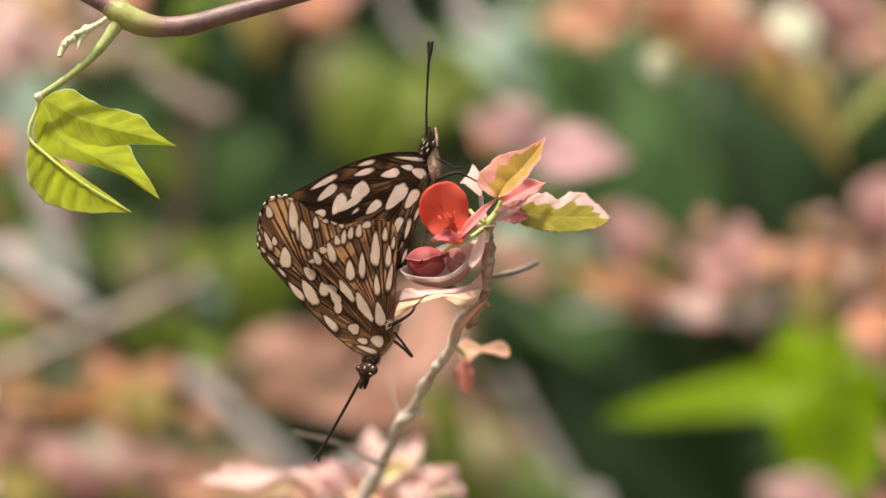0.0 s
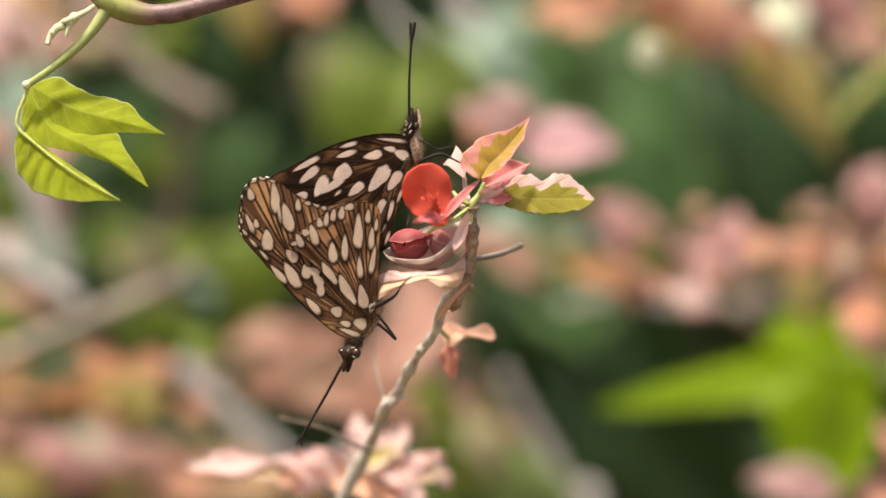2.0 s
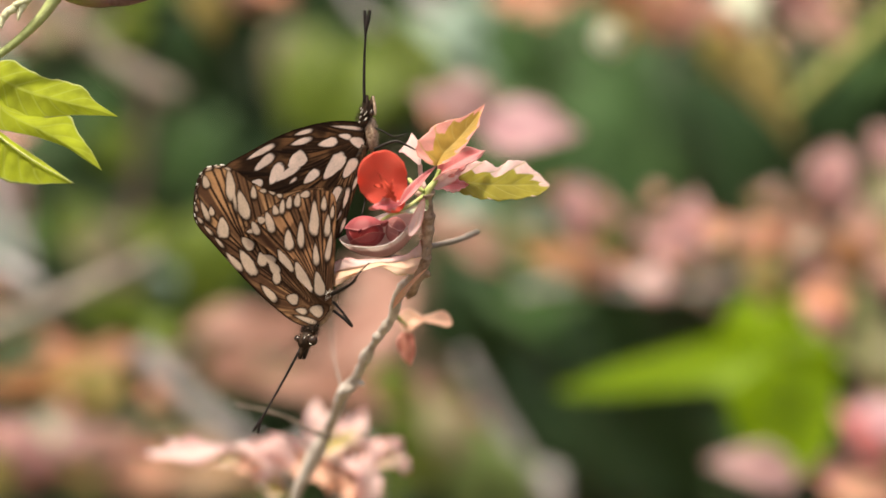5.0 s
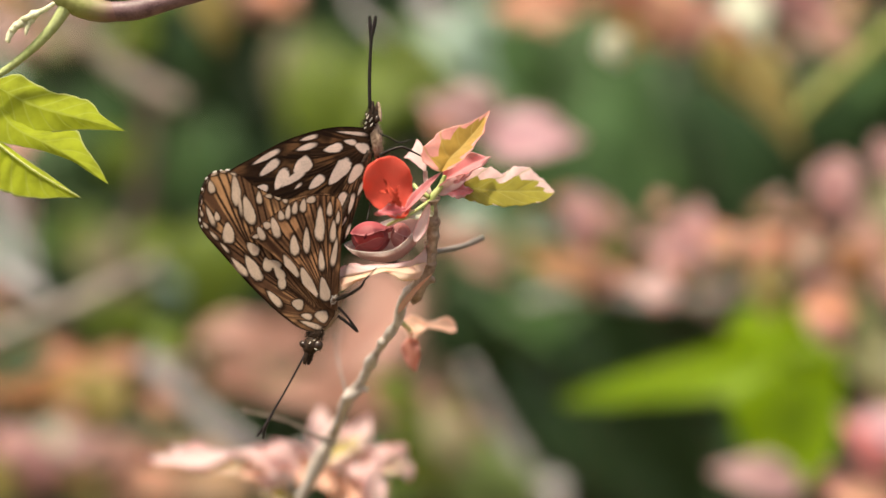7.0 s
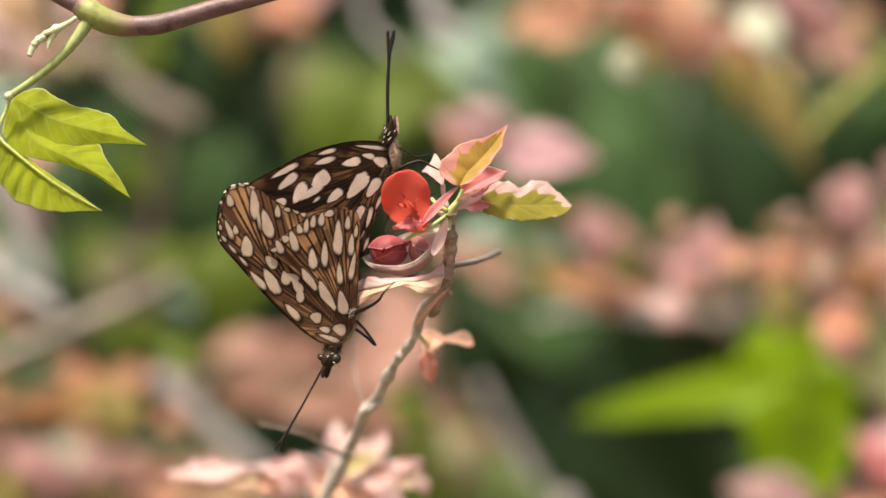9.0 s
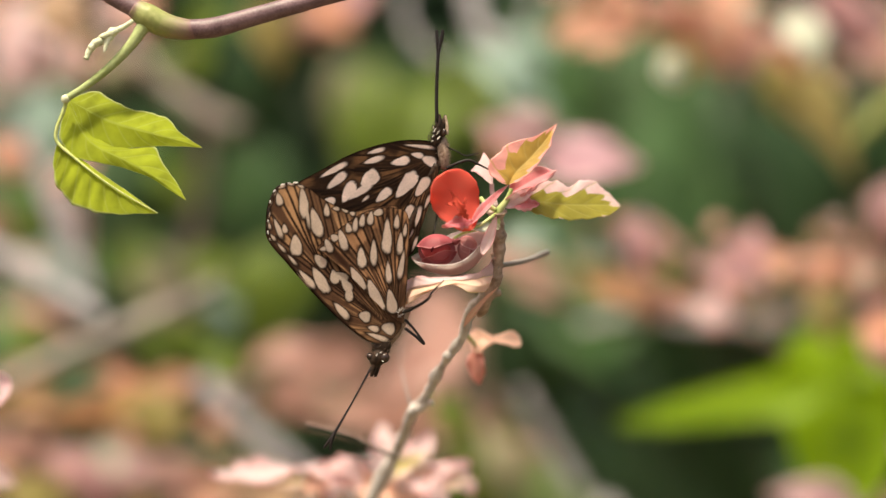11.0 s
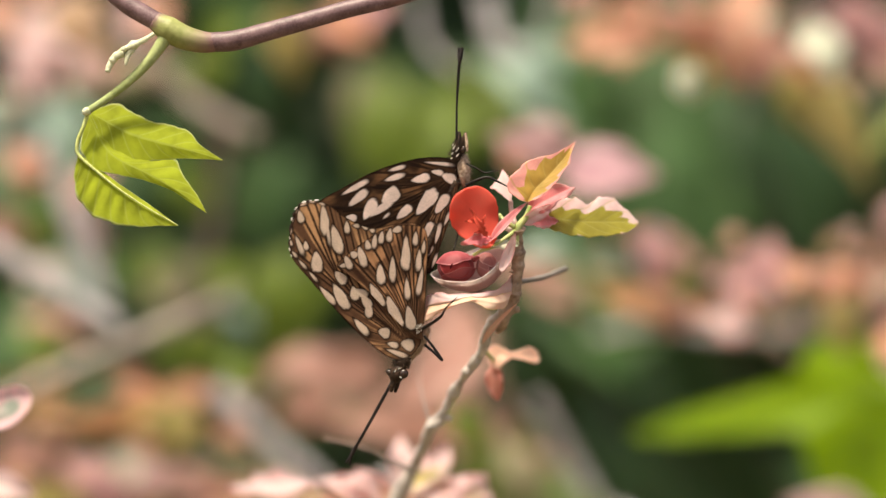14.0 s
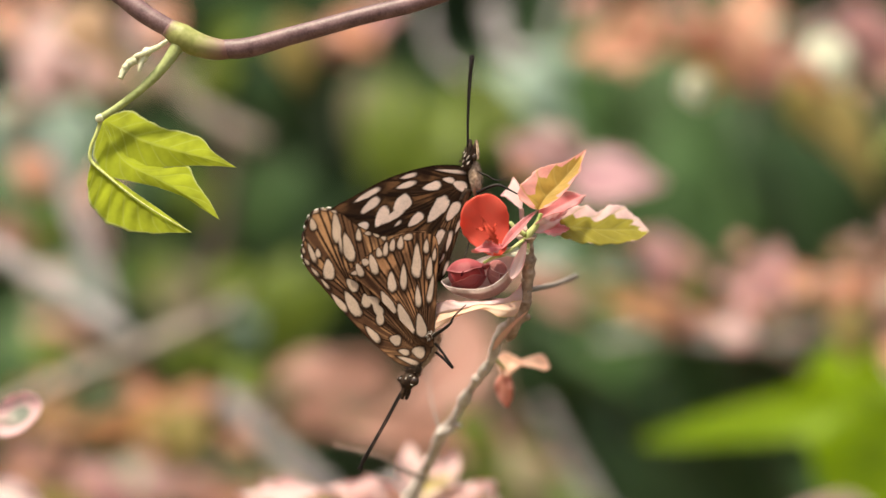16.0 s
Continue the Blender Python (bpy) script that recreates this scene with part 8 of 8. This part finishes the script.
far_leaf(rust, M_GOLD, (-0.1437, 0.3860, 0.7295), (-0.1324, 0.3844, 0.7318), 0.0058, seed=388, face=(-0.33, -1, 0.27))
far_leaf(rust, M_PEACH, (-0.0912, 0.3930, 0.7293), (-0.0896, 0.3918, 0.7233), 0.0035, seed=389, face=(-0.38, -1, 0.2))
far_leaf(rust, M_ORANGE, (-0.1632, 0.4680, 0.7389), (-0.1522, 0.4695, 0.7399), 0.0081, seed=390, face=(-0.03, -1, 0.52))
far_leaf(rust, M_BLUSH, (-0.0825, 0.4120, 0.7575), (-0.0865, 0.4127, 0.7506), 0.0058, seed=391, face=(0.31, -1, 0.22))
far_leaf(rust, M_PEACH, (-0.0918, 0.4260, 0.7097), (-0.0993, 0.4276, 0.7068), 0.0051, seed=392, face=(0.31, -1, 0.28))
far_leaf(rust, M_OLIVE, (-0.1161, 0.3890, 0.7389), (-0.1122, 0.3907, 0.7311), 0.0057, seed=393, face=(-0.32, -1, 0.64))
far_leaf(rust, M_RUST, (-0.1687, 0.4140, 0.7505), (-0.1788, 0.4154, 0.7415), 0.0087, seed=394, face=(0.38, -1, 0.58))
far_leaf(rust, M_PEACH, (-0.1203, 0.4500, 0.7154), (-0.1102, 0.4524, 0.7225), 0.0095, seed=395, face=(-0.05, -1, 0.5))
far_leaf(rust, M_OLIVE, (-0.1719, 0.4560, 0.7203), (-0.1805, 0.4579, 0.7166), 0.0065, seed=396, face=(0.06, -1, 0.44))
far_leaf(rust, M_PEACH, (-0.1216, 0.3870, 0.7377), (-0.1067, 0.3836, 0.7377), 0.0067, seed=397, face=(-0.17, -1, 0.23))
far_leaf(rust, M_RUST, (-0.0887, 0.4310, 0.7596), (-0.0834, 0.4317, 0.7540), 0.0059, seed=398, face=(0.3, -1, 0.44))
far_leaf(rust, M_ORANGE, (-0.1367, 0.4310, 0.7124), (-0.1462, 0.4309, 0.7060), 0.0070, seed=399, face=(-0.21, -1, 0.13))
far_leaf(rust, M_BLUSH, (-0.0886, 0.4580, 0.7486), (-0.0779, 0.4575, 0.7539), 0.0063, seed=400, face=(0.3, -1, 0.25))
far_leaf(rust, M_OLIVE, (-0.1646, 0.4670, 0.7418), (-0.1566, 0.4652, 0.7471), 0.0066, seed=401, face=(-0.07, -1, 0.59))
far_leaf(rust, M_DUSTY, (-0.0894, 0.4280, 0.7177), (-0.0908, 0.4287, 0.7109), 0.0063, seed=402, face=(0.29, -1, 0.01))
far_leaf(rust, M_ORANGE, (-0.1583, 0.4350, 0.7532), (-0.1647, 0.4364, 0.7632), 0.0100, seed=403, face=(0.21, -1, 0.33))
far_leaf(rust, M_RUST, (-0.1708, 0.4250, 0.7514), (-0.1685, 0.4243, 0.7618), 0.0071, seed=404, face=(-0.18, -1, 0.1))
far_leaf(rust, M_BLUSH, (-0.1038, 0.4220, 0.7545), (-0.1141, 0.4224, 0.7503), 0.0082, seed=405, face=(-0.19, -1, 0.5))
far_leaf(rust, M_ORANGE, (-0.0801, 0.4170, 0.7081), (-0.0827, 0.4183, 0.7169), 0.0079, seed=406, face=(0.13, -1, 0.68))
far_leaf(rust, M_RUST, (-0.0959, 0.4720, 0.7335), (-0.0973, 0.4736, 0.7407), 0.0068, seed=407, face=(0.23, -1, 0.68))
far_leaf(rust, M_OLIVE, (-0.1609, 0.3990, 0.7432), (-0.1505, 0.3991, 0.7501), 0.0082, seed=408, face=(0.19, -1, 0.24))
far_leaf(rust, M_ORANGE, (-0.0831, 0.3830, 0.7337), (-0.0904, 0.3855, 0.7440), 0.0098, seed=409, face=(0.2, -1, 0.55))
far_leaf(rust, M_ORANGE, (-0.1175, 0.4130, 0.7064), (-0.1230, 0.4119, 0.7133), 0.0058, seed=410, face=(0.19, -1, 0.47))
far_leaf(rust, M_ORANGE, (-0.1636, 0.4110, 0.7153), (-0.1636, 0.4117, 0.7063), 0.0079, seed=411, face=(0.1, -1, 0.13))
far_leaf(rust, M_BLUSH, (-0.0908, 0.4180, 0.7211), (-0.1003, 0.4209, 0.7294), 0.0094, seed=412, face=(-0.26, -1, 0.01))
far_leaf(rust, M_KHAKI, (-0.1405, 0.3980, 0.8798), (-0.1249, 0.3943, 0.8858), 0.0102, seed=413, face=(0.3, -1, 0.21))
far_leaf(rust, M_KHAKI, (-0.1348, 0.4340, 0.8752), (-0.1215, 0.4315, 0.8682), 0.0110, seed=414, face=(0.25, -1, 0.54))
far_leaf(rust, M_TAN, (-0.1357, 0.4420, 0.8826), (-0.1498, 0.4426, 0.8741), 0.0124, seed=415, face=(0.25, -1, 0.59))
far_leaf(rust, M_PEACH, (-0.1671, 0.4130, 0.8986), (-0.1526, 0.4092, 0.9087), 0.0120, seed=416, face=(-0.18, -1, 0.04))
far_leaf(rust, M_BLUSH, (-0.1610, 0.4260, 0.8935), (-0.1643, 0.4266, 0.8847), 0.0061, seed=417, face=(-0.05, -1, 0.51))
far_leaf(rust, M_OLIVE, (-0.1141, 0.4560, 0.8700), (-0.1021, 0.4520, 0.8839), 0.0130, seed=418, face=(-0.22, -1, 0.56))
far_leaf(rust, M_BLUSH, (-0.1703, 0.4190, 0.8817), (-0.1600, 0.4161, 0.8750), 0.0094, seed=419, face=(0.09, -1, 0.12))
far_leaf(rust, M_PEACH, (-0.1190, 0.4180, 0.9004), (-0.1128, 0.4154, 0.8822), 0.0154, seed=420, face=(-0.25, -1, 0.56))
far_leaf(rust, M_BLUSH, (-0.1411, 0.3890, 0.8789), (-0.1347, 0.3878, 0.8640), 0.0107, seed=421, face=(-0.39, -1, 0.34))
far_leaf(rust, M_SAGE, (-0.1072, 0.3810, 0.8721), (-0.0969, 0.3823, 0.8646), 0.0082, seed=422, face=(0.06, -1, 0.4))
far_leaf(rust, M_PINK, (-0.1421, 0.4220, 0.8780), (-0.1353, 0.4230, 0.8646), 0.0103, seed=423, face=(0.33, -1, 0.24))
far_leaf(rust, M_SAGE, (-0.1572, 0.4800, 0.8719), (-0.1323, 0.4751, 0.8713), 0.0109, seed=424, face=(-0.31, -1, 0.18))
far_leaf(rust, M_OLIVE, (0.0029, 0.4650, 0.7103), (-0.0057, 0.4669, 0.7255), 0.0136, seed=425, face=(0.29, -1, 0.24))
far_leaf(rust, M_OLIVE, (0.0325, 0.4740, 0.7110), (0.0369, 0.4726, 0.7028), 0.0053, seed=426, face=(0.3, -1, 0.27))
far_leaf(rust, M_OLIVE, (-0.0033, 0.4080, 0.7158), (0.0179, 0.4068, 0.7161), 0.0147, seed=427, face=(-0.2, -1, 0.34))
far_leaf(rust, M_OLIVE, (0.0336, 0.4790, 0.7242), (0.0183, 0.4801, 0.7201), 0.0085, seed=428, face=(-0.34, -1, 0.6))
far_leaf(rust, M_DUSTY, (0.0314, 0.4670, 0.7172), (0.0319, 0.4686, 0.7311), 0.0125, seed=429, face=(0.3, -1, 0.59))
far_leaf(rust, M_OCHRE, (0.0214, 0.4690, 0.7110), (0.0110, 0.4684, 0.6994), 0.0110, seed=430, face=(0.26, -1, 0.49))
far_leaf(rust, M_OLIVE, (0.0256, 0.4290, 0.7322), (0.0185, 0.4264, 0.7436), 0.0078, seed=431, face=(0.26, -1, 0.64))
far_leaf(rust, M_OLIVE, (0.0074, 0.4580, 0.7221), (0.0065, 0.4578, 0.7110), 0.0085, seed=432, face=(-0.28, -1, 0.12))
far_leaf(rust, M_DUSTY, (0.0175, 0.4650, 0.7033), (0.0141, 0.4668, 0.7123), 0.0090, seed=433, face=(0.29, -1, 0.37))
far_leaf(rust, M_OLIVE, (0.0091, 0.4500, 0.7106), (0.0190, 0.4487, 0.7144), 0.0071, seed=434, face=(-0.11, -1, 0.4))
far_leaf(rust, M_OCHRE, (0.0121, 0.4890, 0.7236), (0.0098, 0.4850, 0.7398), 0.0139, seed=435, face=(0.11, -1, 0.19))
far_leaf(rust, M_OLIVE, (0.0002, 0.4900, 0.7019), (-0.0138, 0.4934, 0.6903), 0.0130, seed=436, face=(-0.08, -1, 0.39))
far_leaf(rust, M_OLIVE, (-0.0076, 0.3600, 0.7513), (0.0090, 0.3573, 0.7319), 0.0137, seed=437, face=(0, -1, 0.2))
far_leaf(rust, M_DUSTY, (-0.0168, 0.3800, 0.7482), (-0.0290, 0.3839, 0.7339), 0.0120, seed=438, face=(0, -1, 0.2))
far_leaf(rust, M_DUSTY, (0.0013, 0.4000, 0.7821), (-0.0144, 0.4000, 0.7372), 0.0210, seed=439, face=(0.1, -1, 0.5), blunt=0.5)
far_leaf(rust, M_DUSTY, (-0.0187, 0.4200, 0.7851), (0.0074, 0.4200, 0.7734), 0.0160, seed=440, face=(0, -1, 0.4), blunt=0.5)
far_leaf(rust, M_DUSTY, (-0.0499, 0.3900, 0.7687), (-0.0763, 0.3900, 0.7606), 0.0120, seed=445, face=(0.2, -1, 0.6))
far_leaf(rust, M_SALMON, (-0.0717, 0.4100, 0.7495), (-0.0426, 0.4100, 0.7433), 0.0130, seed=446, face=(-0.2, -1, 0.3))
far_leaf(rose, M_PINK, (0.1437, 0.3300, 0.8058), (0.1486, 0.3300, 0.8253), 0.0165, seed=450, face=(0, -1, 0.5), blunt=0.6)
far_leaf(rose, M_PINK, (0.1743, 0.3600, 0.8188), (0.1655, 0.3600, 0.8316), 0.0130, seed=451, face=(0, -1, 0.5), blunt=0.6)
far_leaf(rose, M_KHAKI, (0.1872, 0.4000, 0.8117), (0.1686, 0.4000, 0.8056), 0.0190, seed=452, face=(0, -1, 0.5), blunt=0.6)
far_leaf(rose, M_DUSTY, (0.1731, 0.3700, 0.7913), (0.1542, 0.3700, 0.7974), 0.0160, seed=453, face=(0, -1, 0.5), blunt=0.6)
far_leaf(rose, M_OCHRE, (0.1851, 0.3900, 0.7993), (0.1728, 0.3900, 0.7832), 0.0150, seed=454, face=(0, -1, 0.5))
far_leaf(rose, M_DUSTY, (0.1829, 0.3800, 0.7752), (0.1669, 0.3800, 0.7833), 0.0160, seed=455, face=(0, -1, 0.5), blunt=0.6)
far_leaf(rose, M_KHAKI, (0.1868, 0.4100, 0.7600), (0.1659, 0.4100, 0.7477), 0.0260, seed=456, face=(0, -1, 0.5), blunt=0.6)
far_leaf(rose, M_OCHRE, (0.1929, 0.4200, 0.7491), (0.1781, 0.4200, 0.7366), 0.0200, seed=457, face=(0, -1, 0.5))
far_leaf(rose, M_ROSE, (0.1723, 0.3100, 0.7287), (0.1520, 0.3100, 0.7390), 0.0150, seed=458, face=(0, -1, 0.5), blunt=0.6)
far_leaf(rose, M_PEACH, (0.1686, 0.3200, 0.7054), (0.1405, 0.3200, 0.7122), 0.0140, seed=459, face=(0, -1, 0.5), blunt=0.6)
far_leaf(rose, M_WHITE, (0.1289, 0.3600, 0.7858), (0.1269, 0.3600, 0.7740), 0.0100, seed=460, face=(0, -1, 0.9))
far_leaf(rust, M_SAGE, (0.0231, 0.4300, 0.7288), (0.0292, 0.4300, 0.6886), 0.0260, seed=461, face=(0, -1, 0.5), blunt=0.6)
far_leaf(rust, M_SAGE, (0.0403, 0.4400, 0.7151), (0.0444, 0.4400, 0.6873), 0.0180, seed=462, face=(0, -1, 0.5), blunt=0.6)
far_leaf(rust, M_TAN, (-0.0552, 0.4000, 0.7131), (-0.1042, 0.4000, 0.7095), 0.0230, seed=463, face=(0, -1, 0.5), blunt=0.6)
far_leaf(rust, M_TAN, (-0.0752, 0.4200, 0.7198), (-0.0462, 0.4200, 0.7029), 0.0160, seed=464, face=(0, -1, 0.5), blunt=0.6)
far_leaf(rust, M_MAUVELEAF, (-0.1114, 0.4100, 0.7271), (-0.1300, 0.4100, 0.7190), 0.0150, seed=465, face=(0, -1, 0.5), blunt=0.6)
far_leaf(rust, M_CORAL, (-0.1395, 0.3800, 0.7236), (-0.1237, 0.3800, 0.7075), 0.0110, seed=466, face=(0, -1, 0.5))
stem("stem", [(-0.0076, 0.9000, 0.8447), (0.0051, 0.9000, 0.7813), (0.0241, 0.9000, 0.6862), (0.0368, 0.9000, 0.6227), (0.06, 0.95, -0.02)], [0.0032, 0.0038, 0.0044, 0.0048], M_BARK, broad, knots=0.2)

branches(rose, (0.22, 0.5, 0.0), 0.1, 0.06, 0.0008, M_BOUGH)
branches(rust, (-0.2, 0.55, 0.0), 0.1, 0.06, 0.0008, M_BOUGH)
branches(canopy, (0.3, 0.62, 0.0), 0.1, 0.06, 0.0008, M_BOUGH)
branches(broad, (0.06, 0.95, 0.0), 0.06, 0.12, 0.0012, M_BOUGH)


def leaf_mass(name, count, low, high, size, material, label, seed):
    """A thicket of leaves that nobody could count, joined into one."""
    rng = np.random.RandomState(seed)
    verts, faces, blade = [], [], []
    for _ in range(count):
        c = rng.uniform(low, high)
        d = np.array([rng.normal(0, 0.6), rng.normal(0, 0.5), -0.7 + rng.normal(0, 0.5)])
        d /= np.linalg.norm(d)
        s = size * rng.uniform(0.6, 1.4)
        v, f, b = leaf_shape(c, c + d * s, s * 0.55, face=(rng.normal(0, 0.5), -1, 0.7), rows=6, cols=5, fold=0.3, bend=-0.12, seed=int(rng.randint(9999)))
        k = len(verts)
        verts += v[:30]
        faces += [tuple(k + q for q in x) for x in f[:20]]
        blade += b[:30]
    me = bpy.data.meshes.new(name)
    me.from_pydata([tuple(v) for v in verts], [], faces)
    at = me.attributes.new("blade", "FLOAT_COLOR", "POINT")
    at.data.foreach_set("color", np.c_[np.array(blade), np.ones(len(blade))].astype(np.float32).ravel())
    me.polygons.foreach_set("use_smooth", [True] * len(me.polygons))
    me.materials.append(material)
    return tagged(new(name, me), label, "hedge", kind="stuff")


# bank added to close gaps behind the hedge; shade is in its colour
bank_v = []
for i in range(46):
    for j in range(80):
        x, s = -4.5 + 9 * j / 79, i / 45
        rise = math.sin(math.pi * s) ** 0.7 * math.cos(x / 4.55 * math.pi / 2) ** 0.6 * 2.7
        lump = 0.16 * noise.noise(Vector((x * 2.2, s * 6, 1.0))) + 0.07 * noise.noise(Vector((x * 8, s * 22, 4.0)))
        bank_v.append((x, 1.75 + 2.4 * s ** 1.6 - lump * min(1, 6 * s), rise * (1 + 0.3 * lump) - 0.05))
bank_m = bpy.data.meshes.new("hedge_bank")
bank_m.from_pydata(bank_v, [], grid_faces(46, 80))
bank_m.materials.append(M_SHADELEAF)
tagged(new("hedge_bank", bank_m), "backing bank of foliage with shade painted into its dark green", "bank", kind="structure")
# hedge leaves darkened by colour in place of real shade
leaf_mass("hedge_foliage", 5200, (-1.9, 1.1, 0.0), (1.9, 1.7, 1.9), 0.13, M_SHADELEAF, "dense dark green hedge foliage with shade painted into its colour", 71)
leaf_mass("hedge_foliage", 900, (-1.7, 1.0, 0.0), (1.3, 1.4, 1.7), 0.1, M_MIDLEAF, "mid green hedge foliage", 73)



def motions():
    """The vine sways a few millimetres in the wind; the coupled pair turns a little about its grip."""
    grip = ORIGIN[upper]
    turns = [(0.0, -4.0), (1.0, -3.0), (2.0, -2.0), (3.0, -2.0), (4.0, -1.0), (6.5, 3.0), (7.5, 4.0), (8.5, 4.0), (11.0, 4.0), (12.0, 0.0), (13.0, -3.0), (14.0, -5.0), (15.0, -7.0), (16.0, -8.0)]
    for one in (upper, lower):
        arm = ORIGIN[one] - grip
        walk(one, [(t, pose(*grip) @ pose(0, 0, 0, 0, 0, a) @ pose(*arm)) for t, a in turns])
    sway = [
        (0.0, pose(0.00000, 0, -0.00000)),
        (0.5, pose(0.00108, 0, -0.00026)),
        (1.0, pose(0.00102, 0, 0.00013)),
        (1.5, pose(0.00123, 0, -0.00027)),
        (2.0, pose(0.00146, 0, -0.00116)),
        (2.5, pose(0.00138, 0, -0.00082)),
        (3.0, pose(0.00068, 0, -0.00016)),
        (3.5, pose(0.00188, 0, -0.00017)),
        (4.0, pose(0.00093, 0, 0.00009)),
        (6.5, pose(0.00107, 0, -0.00094)),
        (7.0, pose(0.00110, 0, -0.00186)),
        (7.5, pose(0.00112, 0, -0.00166)),
        (8.0, pose(0.00180, 0, -0.00055)),
        (8.5, pose(0.00143, 0, -0.00118)),
        (11.0, pose(0.00290, 0, -0.00268)),
        (11.5, pose(0.00281, 0, -0.00193)),
        (12.0, pose(0.00280, 0, -0.00194)),
        (12.5, pose(0.00291, 0, -0.00240)),
        (13.0, pose(0.00303, 0, -0.00145)),
        (13.5, pose(0.00350, 0, -0.00190)),
        (14.0, pose(0.00295, 0, -0.00184)),
        (14.5, pose(0.00359, 0, -0.00202)),
        (15.0, pose(0.00304, 0, -0.00171)),
        (15.5, pose(0.00403, 0, -0.00155)),
        (16.0, pose(0.00332, 0, -0.00178)),
    ]
    walk(vine, [(t, m @ pose(*ORIGIN[vine])) for t, m in sway])


motions()
